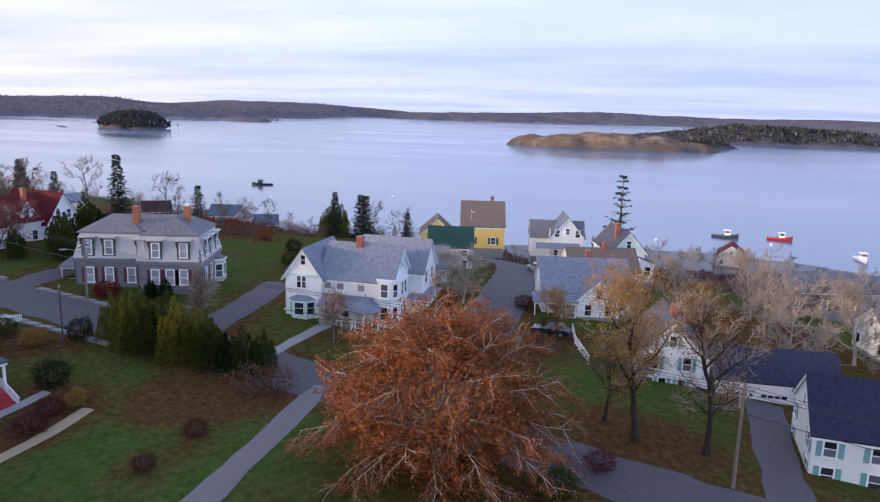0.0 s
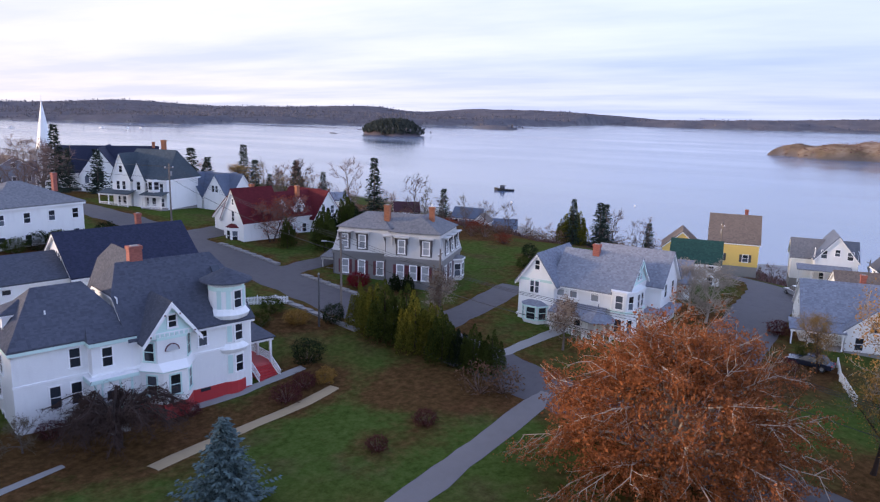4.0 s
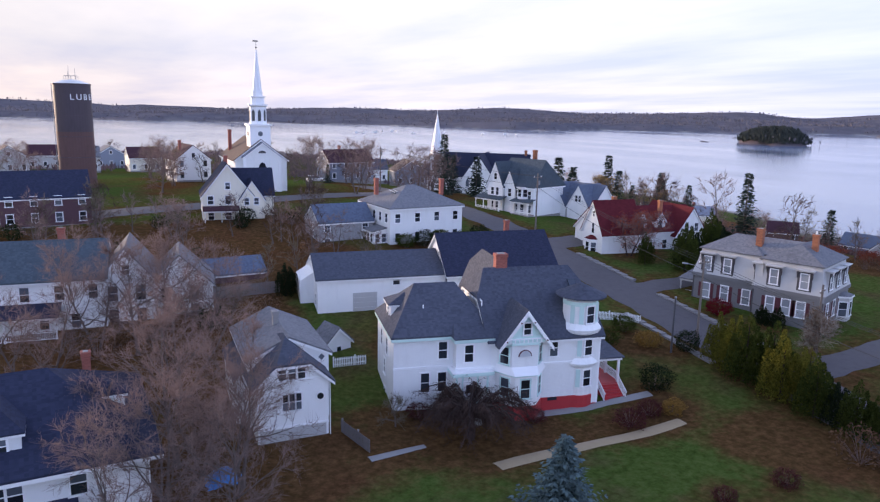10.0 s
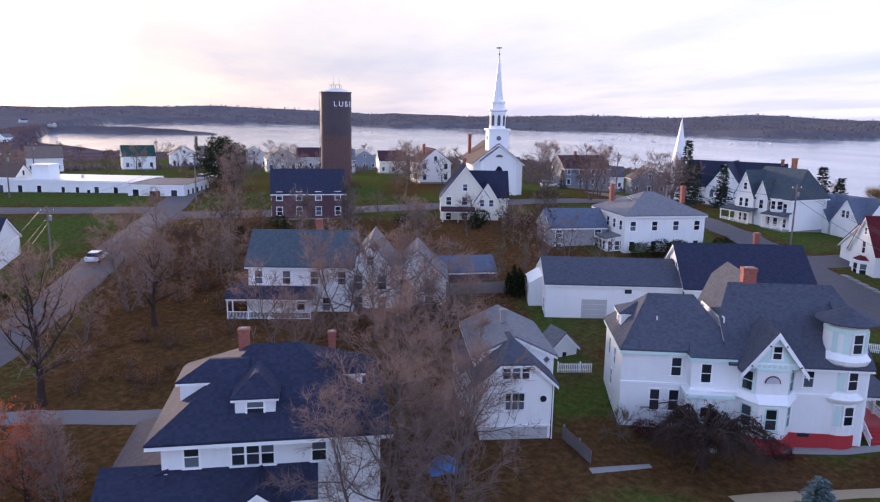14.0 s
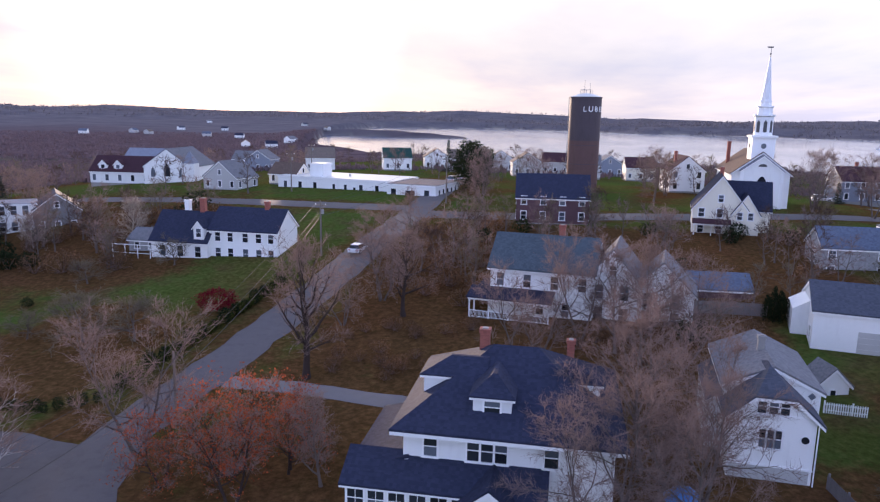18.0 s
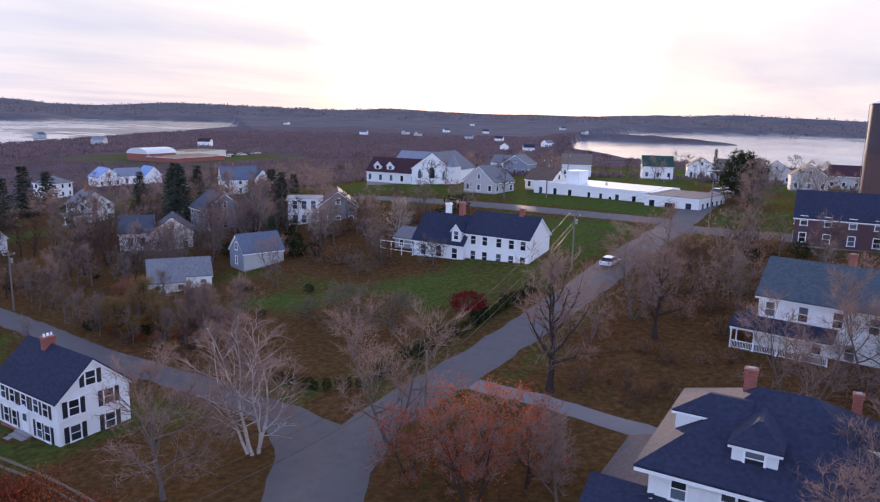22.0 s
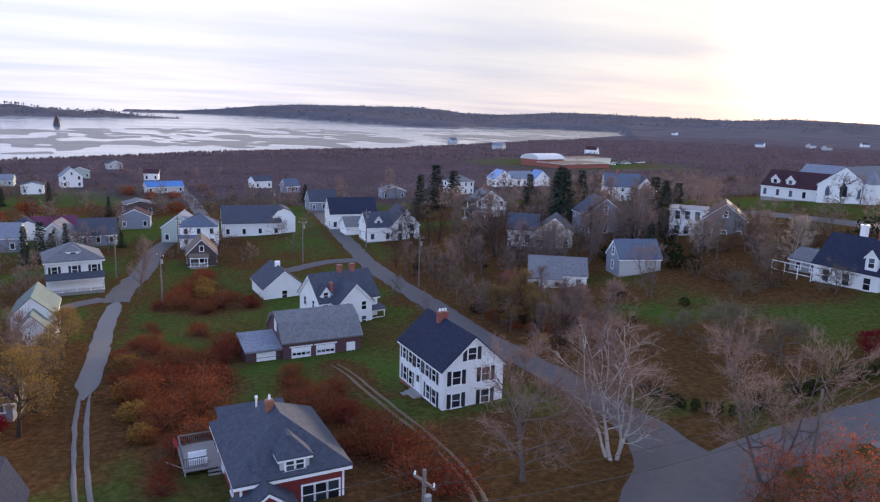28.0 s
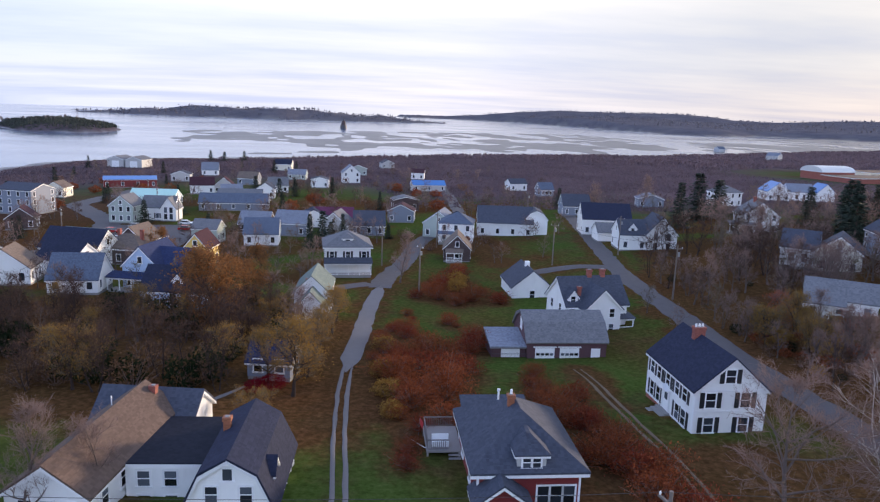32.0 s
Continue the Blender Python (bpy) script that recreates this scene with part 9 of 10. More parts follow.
trees(BIG, [(-16.0, 140.6, 0.75), (18.6, 149.3, 0.85), (-7.7, 202.4, 0.8)], "wide leafless tree on the lawn by the water tower", seed=139)
trees(SPRUCE, [(-30, 226, 1.0), (-26, 214, 0.9), (60, 168, 0.6)], "dark spruce among houses", name="spruce_tree", seed=40)
# north street and crossroads
trees(STOUT, [(-23.4, 62.3, 1.16), (-17.6, 79.2, 0.85)], "leafless street tree with stout dark trunk", seed=140)
trees(BIG, [(-31.8, 47.4, 1.02), (-41.8, 32.2, 0.95), (-21.5, 84, 0.75), (-25, 94, 0.8), (-23, 104, 0.8), (-24, 76, 0.6)], "leafless street tree with forked trunk", seed=41)
trees(PAPER, [(-41.3, 40.9, 1.0)], "spreading white birch with bare crooked limbs", name="birch_tree", seed=42, wide=(1.35, 1.4))
trees(RUST, [(-23.0, 45.0, 1.12), (-18.6, 46.0, 0.85), (-27.0, 43.0, 0.8), (-21, 41.5, 0.95)], "small oak with clinging russet leaves", name="oak_tree", seed=43)
trees(MAPLE, [(-15.5, 44.4, 0.62)], "slim young tree with bare twigs", seed=44)
trees(APPLE, [(-53, 69.5, 1.35), (-57.2, 95.9, 1.1), (-47, 70, 1.2), (-61, 70, 0.9), (-66, 88, 0.8)], "low spreading leafless apple tree on the lawn", name="apple_tree", seed=45, wide=(1.2, 1.5))
plant("shrub", CRIMSON, -41.6, 79.4, "round crimson shrub by the hedge", "shrub", 1.05)
trees([HEDGE[0], HEDGE[1]], [(-41.2 + 4.6 * i / 30, 57.5 + i * 1.05, 0.34 + 0.08 * (i % 3)) for i in range(31)], "low clipped evergreen hedge plant", category="shrub", name="hedge_plant", seed=46, group="street hedge")
trees([HEDGE[1]], [(-51 + i * 0.95, 53.4 + 0.12 * (i % 3) + max(0, i - 6) * 0.55, 0.26 + 0.05 * (i % 2)) for i in range(11)], "small dark conifer in a hedge row", category="shrub", name="hedge_plant", seed=47, group="corner hedge")
belt(BROWN_BUSH, 22, -24, 62, -8, 78, "low brown brush under trees", seed=48, name="brush_belt", category="brush", size=(0.4, 0.7))
belt(FAR, 16, -22, 86, -8, 122, "leafless trees beside the street", seed=49, size=(0.7, 1.0))
belt(BROWN_BUSH, 14, -23, 86, -10, 122, "brown brush beside the street", seed=50, name="brush_belt", category="brush", size=(0.8, 1.2))
# woods west of the crossroads
trees(UMBER + FAR, [(-57, 53.6, 0.5), (-66, 54.6, 0.55), (-78, 56, 0.6), (-88, 57.4, 0.7), (-97, 58.5, 0.7), (-106, 60, 0.75), (-118, 61.5, 0.8), (-128, 62.5, 0.8), (-63, 46, 0.45), (-92, 50, 0.5), (-104, 51, 0.6)], "leafless tree at the street edge", seed=150)
belt(MAPLE + FAR, 20, -114, 58, -95, 84, "leafless trees in a grove", seed=51, size=(0.55, 0.85))
belt(MAPLE + GOLD, 14, -94, 55, -66, 66, "leafless trees in a grove", seed=152, size=(0.4, 0.6))
belt(MAPLE + FAR, 34, -150, 84, -98, 128, "leafless trees between the houses", seed=153, size=(0.55, 0.85), room=1.2)
belt(BROWN_BUSH + [DARK_FAR], 40, -125, 56, -64, 84, "brown undergrowth in the grove", seed=154, name="brush_belt", category="brush", size=(0.35, 0.6))
trees(SPRUCE, [(-170, 125.9, 1.0), (-132.8, 109.3, 1.15), (-136, 113, 1.0), (-153.9, 132, 1.05), (-200.3, 110.9, 1.45), (-204.7, 120.2, 1.5), (-184, 96.8, 1.2), (-121.4, 120.2, 0.85), (-110, 107, 0.8), (-92, 96, 0.6)], "dark broad spruce between village houses", name="spruce_tree", seed=155, wide=(1.35, 1.6))
trees(MAPLE, [(-112.6, 103.3, 0.9), (-86.7, 104.7, 0.85), (-176.5, 120.4, 1.0), (-232.7, 107.9, 1.0), (-72.4, 110, 0.6), (-226.6, 88.2, 0.9), (-154.5, 92.1, 0.78), (-121.8, 77.8, 0.72), (-96, 100, 0.7), (-82, 98, 0.65), (-140, 98, 0.75), (-165, 108, 0.8)], "leafless shade tree between village houses", seed=156)
trees(MAPLE, [(-64, 60, 0.75), (-76, 80, 0.7), (-99, 78, 0.7), (-70, 60, 0.6)], "leafless tree with reddish twigs near the street corner", seed=151)
trees(GOLD + RUST, [(-84, 62, 0.75), (-77, 60, 0.65), (-90, 64, 0.75), (-80, 67, 0.6)], "low half-bare golden tree", seed=52)
belt(RED_BUSH[1:2] + [RED_BUSH[3]] + BROWN_BUSH, 46, -92, 55, -66, 68, "tawny undergrowth by the street corner", seed=157, name="brush_belt", category="brush", size=(0.4, 0.75))
belt(FAR + UMBER, 44, -158, 72, -96, 104, "leafless trees behind the grove", seed=158, size=(0.6, 0.95), room=1.2)
belt(FAR, 40, -130, 92, -66, 130, "leafless trees among houses", seed=53, size=(0.7, 1.0))
belt(BROWN_BUSH + [DARK_FAR], 30, -100, 88, -62, 130, "dark brush along the field edge", seed=54, name="brush_belt", category="brush", size=(0.9, 1.5))
trees(SPRUCE, [(-108, 116, 1.0), (-115, 120, 1.1), (-112, 124, 1.15), (-141, 116, 1.2), (-148, 120, 1.35), (-97, 101, 0.7), (-126, 104, 0.75), (-152, 122, 1.2)], "broad dark spruce among the houses", name="spruce_tree", seed=55, wide=(1.15, 1.4))
trees(APPLE + PALE, [(-80, 110, 1.2), (-76, 116, 1.0), (-88, 104, 0.8), (-72, 108, 0.9)], "crooked pale leafless tree", seed=56)
trees(BIRCH, [(-104, 104, 1.0)], "bare white birch beside a house", name="birch_tree", seed=57)
belt(FAR, 70, -240, 84, -120, 200, "leafless trees among the village houses", seed=58, size=(0.7, 1.1))
belt(FAR, 50, -180, 100, -60, 300, "leafless trees beyond the village", seed=59, size=(0.7, 1.2))
# lane and its russet thickets
REDS = [(-79, 12, 1.3), (-75, 9, 1.2), (-82, 15, 1.2), (-86, 18, 1.1), (-71, 10, 1.0), (-68, 13, 1.1), (-90, 22, 0.9), (-94, 21, 0.8), (-74, 14, 1.2), (-78, 17, 1.1), (-66, 9, 1.0), (-63, 12, 1.0), (-103, 19, 0.7), (-108, 14, 0.6), (-100, 12, 0.7), (-95, 11, 0.7), (-120, 19, 1.2), (-124, 19, 1.3), (-128, 20, 1.3), (-118, 25, 1.1), (-122, 28, 1.0), (-116, 30, 0.9), (-132, 22, 1.2), (-117, 22, 1.0), (-135, 25, 1.1), (-142, 28, 1.0), (-63, 23, 1.1), (-59, 24, 1.1), (-55, 24.5, 1.0), (-52, 24.5, 1.1), (-49, 25, 1.1), (-46, 25.5, 1.0), (-66, 24, 1.0), (-69, 26, 0.9), (-57, 26.5, 0.9), (-51, 27, 0.9), (-43, 26, 1.0), (-72, 24, 0.8), (-76, 25, 0.8), (-61, 26, 0.9), (-88, 13, 0.9), (-84, 10, 0.9), (-81, 9, 0.8)]
rng = random.Random(160)
REDS = [(x + rng.gauss(0, 0.7), y + rng.gauss(0, 0.7), k * rng.uniform(0.75, 1.2)) for x, y, k in REDS] + [(x + rng.gauss(0, 2.2), y + rng.gauss(0, 1.4), k * rng.uniform(0.35, 0.7)) for x, y, k in REDS]
REDS = [q for q in REDS if free(q[0], q[1], 1.0)]
trees(RED_FINE, REDS, "russet autumn shrub in a thicket", category="shrub", name="shrub", seed=60, group="russet thicket")
trees([RED_BUSH[3]], [(-131, 25, 1.0), (-70, 7, 0.7), (-77, 7, 0.7), (-64, 7, 0.6), (-126, 24, 0.9), (-88, 8, 0.7)], "golden shrub in the thicket", category="shrub", name="shrub", seed=61)
trees(MAPLE, [(-134, 14.4, 0.85), (-112, 62, 0.6), (-122, 62, 0.55)], "leafless tree by the lane", seed=62)
LANE = random.Random(163)
trees(RED_FINE + [BROWN_BUSH[0]], [(-52 - 2.3 * i + LANE.gauss(0, 0.6), 7.4 + 0.10 * i + LANE.gauss(0, 0.8), LANE.uniform(0.35, 0.75)) for i in range(22)], "russet lane-side shrub with bare tips", category="shrub", name="shrub", seed=163, group="russet thicket")
trees(GOLD + MAPLE[:1], [(-69.6, -2.4, 0.92), (-76, -1.2, 0.85), (-82, -2.0, 0.75), (-72.5, -5.0, 0.7), (-60, -5, 0.45)], "half-bare tree leaning over the lane", seed=165)
trees(GOLD, [(-96, 1.5, 0.7), (-89, 0, 0.65), (-103, 2, 0.6)], "thin tree with yellow leaves by the lane", seed=63)
# darker kinds chosen here, so the gully's shade sits in their colour
belt(UMBER + GOLD[:1] + UMBER + FAR[3:], 60, -104, -50, -70, -9, "leafless trees in the gully", seed=64, size=(0.5, 0.78))
trees([CRIMSON], [(-71.6, -4.6, 0.6), (-70.8, -6.2, 0.5)], "dark crimson shrub beside the cabin", category="shrub", name="shrub", seed=166)
belt(UMBER + GOLD[1:], 12, -104, -9, -82, -3, "half-bare trees along the lane", seed=164, size=(0.45, 0.62), room=1.0)
belt(BROWN_BUSH + [DARK_FAR], 90, -108, -46, -70, -3, "brown brush in the gully", seed=65, name="brush_belt", category="brush", size=(0.8, 1.5))
trees(TAWNY, [(-98.5, -14.2, 1.2), (-101.5, -17.0, 1.0), (-112, -15, 0.9), (-116, -19, 0.9), (-115, -10.5, 0.75), (-107, -11, 0.7), (-136, -12, 0.7), (-154, -34, 0.8)], "broad tree with tawny leaves among houses", seed=66)
trees(MAPLE, [(-45.0, -17.5, 0.66), (-47.5, -13.5, 0.55), (-42.5, -20.5, 0.62)], "leafless garden tree before the tan-roofed house", seed=67)
belt(FAR, 120, -260, -110, -112, 4, "leafless trees among village houses", seed=68, size=(0.6, 0.95), room=1.2)
belt(FAR, 60, -260, 0, -150, 84, "leafless trees among village houses", seed=69, size=(0.5, 0.85), room=1.2)
belt(FAR, 70, -400, -120, -250, 90, "leafless trees on the village edge", seed=169, size=(0.5, 0.9), room=1.2)
belt(SPRUCE, 26, -420, -130, -160, 20, "small dark spruces among the houses", seed=70, size=(0.5, 0.8), name="spruce_belt")
trees(SPRUCE, [(-245, 82, 0.65), (-280, -19, 0.7), (-231, -46, 0.6), (-279, -13, 0.65), (-188, 1, 0.45), (-232, -63, 0.6), (-466, -75, 0.6), (-471, -55, 0.6), (-462, -66, 0.75), (-258, -52, 0.6), (-300, -30, 0.6)], "dark bushy spruce between small houses", name="spruce_tree", seed=171, wide=(1.3, 1.7))
trees(SPRUCE, [(-172, -4, 0.8), (-176, -1, 0.9), (-212, -52, 0.9), (-181, 4, 0.7)], "dark spruce by a cottage", name="spruce_tree", seed=71)
belt(BROWN_BUSH + RED_BUSH[1:2], 60, -330, -120, -150, 60, "russet brush in the village", seed=72, name="brush_belt", category="brush", size=(0.8, 1.4))


def thicket(name, n, pick, mat, label, tall, seed, rich=5, lean=0.35, wide=0.5, thin=0.17, dome=None):
    """Bare brush over a wide area: upright fans of twigs, one mesh."""
    rng = np.random.default_rng(seed)
    x, y = pick(rng, n)
    z = land(x, y)
    ok = (z > SEA + 1.0) & (((x + 415) / 75) ** 2 + ((y - 350) / 90) ** 2 > 1) & (((x + 60) / 90) ** 2 + ((y - 330) / 90) ** 2 > 0.6) & (((x + 280) / 72) ** 2 + ((y + 42) / 66) ** 2 > 1)
    x, y, z = x[ok], y[ok], z[ok]
    m = len(x)
    verts = np.zeros((m, rich, 4, 3))
    h = tall * rng.uniform(0.5, 1.25, (m, 1))
    if dome:
        h = h * np.clip(1.25 - (((x - dome[0]) / dome[2]) ** 2 + ((y - dome[1]) / dome[2]) ** 2), 0.2, 1.25)[:, None]
    a = rng.uniform(0, 6.28, (m, rich))
    dx, dy = np.cos(a) * h * lean, np.sin(a) * h * lean
    ox, oy = rng.normal(0, wide * tall * 0.5, (m, rich)), rng.normal(0, wide * tall * 0.5, (m, rich))
    wd = h * thin * rng.uniform(0.6, 1.4, (m, rich))
    bx, by = x[:, None] + ox, y[:, None] + oy
    px, py = -np.sin(a), np.cos(a)
    top = h * rng.uniform(0.7, 1.1, (m, rich))
    for i, (u, s) in enumerate(((0.0, 0.15), (0.55, -1.0), (1.0, 0.2), (0.62, 1.0))):
        verts[:, :, i, 0] = bx + dx * u + px * wd * s
        verts[:, :, i, 1] = by + dy * u + py * wd * s
        verts[:, :, i, 2] = z[:, None] - 0.15 + top * u
    v = verts.reshape(-1, 3)
    f = np.arange(len(v)).reshape(-1, 4)
    me = bpy.data.meshes.new(name)
    me.from_pydata(v.tolist(), [], f.tolist())
    me.materials.append(M[mat])
    me.update()
    return tagged(new(name, me), label, "brush", kind="stuff")


def polar(a0, a1, r0, r1, power=1.0):
    def pick(rng, n):
        a = np.radians(rng.uniform(a0, a1, n))
        r = r0 + (r1 - r0) * rng.uniform(0, 1, n) ** power
        return -np.sin(a) * r, np.cos(a) * r
    return pick


thicket("alder_scrub", 42000, polar(44, 116, 250, 560, 1.0), "scrub", "purple-brown leafless alder scrub down to the flats", 0.95, 1, rich=4)
thicket("alder_scrub", 7000, polar(16, 48, 240, 520, 1.0), "scrub", "brown leafless scrub beyond the village", 1.8, 2)
thicket("shore_brush", 15000, polar(-112, -40, 160, 270, 1.0), "scrub_red", "reddish brush along the shore bank", 1.5, 3, rich=4)
thicket("hill_brush", 4000, polar(-40, 16, 240, 700, 1.2), "scrub", "brown leafless brush behind the village", 2.0, 4)
thicket("alder_scrub", 18000, polar(20, 100, 540, 1250, 1.0), "scrub", "purple-brown leafless scrub and saplings beyond the flats", 2.2, 7, rich=4, wide=1.8, thin=0.3)
def on_isle(k):
    cx, cy, a, b, h, turn, rough = ISLES[k]
    def pick(rng, n):
        t, q, g = radians(turn), np.sqrt(rng.uniform(0, 0.93, n)), rng.uniform(0, 6.28, n)
        u, v = a * q * np.cos(g), b * q * np.sin(g)
        return cx + u * math.cos(t) - v * math.sin(t), cy + u * math.sin(t) + v * math.cos(t)
    return pick


thicket("island_brush", 700, on_isle(4), "scrub_red", "low russet brush on a bare rocky island", 1.3, 39, rich=4, wide=1.2, thin=0.4)
for k, n, tall in ((0, 3000, 9.0), (5, 2600, 7.0), (6, 1800, 4.5), (9, 200, 6.0)):
    thicket("island_woods", n, on_isle(k), "isle", "mixed woods covering a small island", tall, 40 + k, rich=4, lean=0.1, wide=0.6, thin=0.25, dome=(*ISLES[k][:2], max(ISLES[k][2:4])))
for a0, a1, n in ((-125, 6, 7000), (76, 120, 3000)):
    thicket("far_woods", n, polar(a0, a1, 1150, 2700, 1.0), "hazy_forest", "distant mixed woods on the far shores", 7.0, 5, rich=3, lean=0.15, wide=2.4, thin=0.3)
thicket("far_woods", 9000, polar(-125, 120, 2500, 4700, 1.0), "hazy_forest", "distant woods along the horizon hills", 9.0, 6, rich=3, lean=0.15, wide=3.4, thin=0.3)


def litter_mask():
    """Fallen leaves lie under the trees and along the road edges."""
    me = bpy.data.objects["ground"].data
    co = np.empty(len(me.vertices) * 3, np.float32)
    me.vertices.foreach_get("co", co)
    x, y = co.reshape(-1, 3)[:, 0], co.reshape(-1, 3)[:, 1]
    near = np.flatnonzero(np.hypot(x, y) < 270)
    px, py = x[near], y[near]
    fall = np.zeros(len(near))
    for tx, ty, reach in UNDER:
        q = np.flatnonzero((np.abs(px - tx) < 3 * reach) & (np.abs(py - ty) < 3 * reach))
        fall[q] += 0.68 * np.exp(-((px[q] - tx) ** 2 + (py[q] - ty) ** 2) / (2 * reach * reach))
    for line, half in LINES:
        if half < 1.2:
            continue
        for lx, ly in line[::3]:
            q = np.flatnonzero((np.abs(px - lx) < half + 6) & (np.abs(py - ly) < half + 6))
            d = np.hypot(px[q] - lx, py[q] - ly)
            fall[q] = np.maximum(fall[q], 0.7 * np.exp(-((d - half - 1.0) / 2.2) ** 2))
    full = np.zeros((len(x), 4), np.float32)
    full[near, 0] = np.clip(fall, 0, 1)
    full[:, 1] = np.exp(-((x - 985) ** 2 / 9000 + y ** 2 / 30000))     # bare rock and dry turf of the island
    full[:, 3] = 1
    me.color_attributes.new("litter", "FLOAT_COLOR", "POINT").data.foreach_set("color", full.ravel())


litter_mask()

# ---- poles, wires, fences, cars, boats ----
POLES = []


def utility_pole(x, y, h=10.0, arm=0.0, lamp=None, mat="pole_wood", label="weathered wooden utility pole", z=None, plain=False):
    z0 = gz(x, y) if z is None else z
    root = new("utility_pole")
    root.matrix_basis = pose(x, y, z0, 0, 0, arm)
    part("shaft", Geo().tube([(0, 0, -1), (0, 0, h)], [0.16, 0.10], 8), M[mat], root)
    if not plain:
        part("crossarm", Geo().box(-0.9, -0.06, h - 0.75, 0.9, 0.06, h - 0.62), M["pole_wood"], root)
        for q in (-0.8, 0.0, 0.8):
            part("insulator", Geo().lathe([(0.05, h - 0.62), (0.06, h - 0.5), (0.03, h - 0.42)], 6, q, 0), M["white_plain"], root)
        part("transformer", Geo().lathe([(0.2, h - 2.0), (0.2, h - 1.3)], 8, 0.32, 0), M["pole_steel"], root)
    if lamp is not None:
        lp = part("lamp_arm", Geo().tube([(0, 0, h - 1.6), (0, 1.0, h - 1.1), (0, 1.9, h - 1.0)], [0.04, 0.035, 0.03], 5), M["pole_steel"], root, m=pose(0, 0, 0, 0, 0, lamp))
        part("lamp_head", Geo().box(-0.12, 1.7, h - 1.08, 0.12, 2.3, h - 0.96), M["pole_steel"], lp)
    tagged(root, label, "utility pole")
    POLES.append((x, y, z0 + h))
    return Vector((x, y, z0 + h))


def wire(a, b, sag=0.8, r=0.017):
    a, b = Vector(a), Vector(b)
    pts = [a.lerp(b, t / 10) - Vector((0, 0, sag * 4 * (t / 10) * (1 - t / 10))) for t in range(11)]
    mesh_thing("power_line", Geo().tube(pts, [r] * 11, 4), M["wire"], "thin sagging power line between poles", "cable", kind="")


def span(p, q, n=3, drop=0.5, side=0.8):
    d = Vector((q.x - p.x, q.y - p.y, 0)).normalized()
    s = Vector((-d.y, d.x, 0))
    for i in range(n):
        o = s * side * (i - (n - 1) / 2) * (2 / max(n - 1, 1))
        wire(p + o - Vector((0, 0, drop)), q + o - Vector((0, 0, drop)), 0.55 + 0.15 * i)
    wire(p - Vector((0, 0, 2.3)), q - Vector((0, 0, 2.3)), 0.9, 0.026)


main_line = [utility_pole(66.5, 150, 10), utility_pole(74.2, 99, 10, 5), utility_pole(61.7, 51.0, 9.6, 8, 20), utility_pole(55.2, 14, 9.8, 8), utility_pole(51.0, -12.6, 8.2, 8), utility_pole(44, -52, 10, 8)]
for p, q in zip(main_line, main_line[1:]):
    span(p, q)
utility_pole(68.4, 41.6, 8.2, 20, label="thin grey service pole")
street_post = new("lamp_post")
street_post.matrix_basis = pose(56.9, 50.1, gz(56.9, 50.1))
part("shaft", Geo().tube([(0, 0, -0.5), (0, 0, 6.0)], [0.11, 0.09], 8), M["dark_trim"], street_post)
part("cap", Geo().lathe([(0.12, 6.0), (0.12, 6.1), (0.03, 6.2)], 8), M["pole_steel"], street_post)
tagged(street_post, "dark plain lamp post beside the street", "lamp post")
north_line = [utility_pole(-22.5, 185, 9.5, 0), utility_pole(-22.8, 139, 9.5, 0), utility_pole(-35.6, 101, 8.5, 0), utility_pole(-31.4, 52.4, 6.6, 0, plain=True, label="short weathered wooden pole at the street corner"), utility_pole(-30.5, 17.3, 9.0, 10), utility_pole(-33, -25, 9.5, 10)]
for p, q in zip(north_line, north_line[1:]):
    span(p, q, 2)
west_line = [utility_pole(-110.2, 58.4, 9.5, 90), utility_pole(-152, 66, 9.0, 90)]
lane_post = utility_pole(-146, 48.6, 9.4, 60, 0)
span(west_line[0], west_line[1], 2)
wire(west_line[0], lane_post, 0.8)
for x, y in ((-125, 17), (-151, 12), (-172, 27), (-200, -40), (-228, -52), (-178, -62), (-250, -60), (128, 22), (152, 0), (170, -12), (-60, 150), (-70, 190), (-215, 62)):
    utility_pole(x, y, 9, 30)


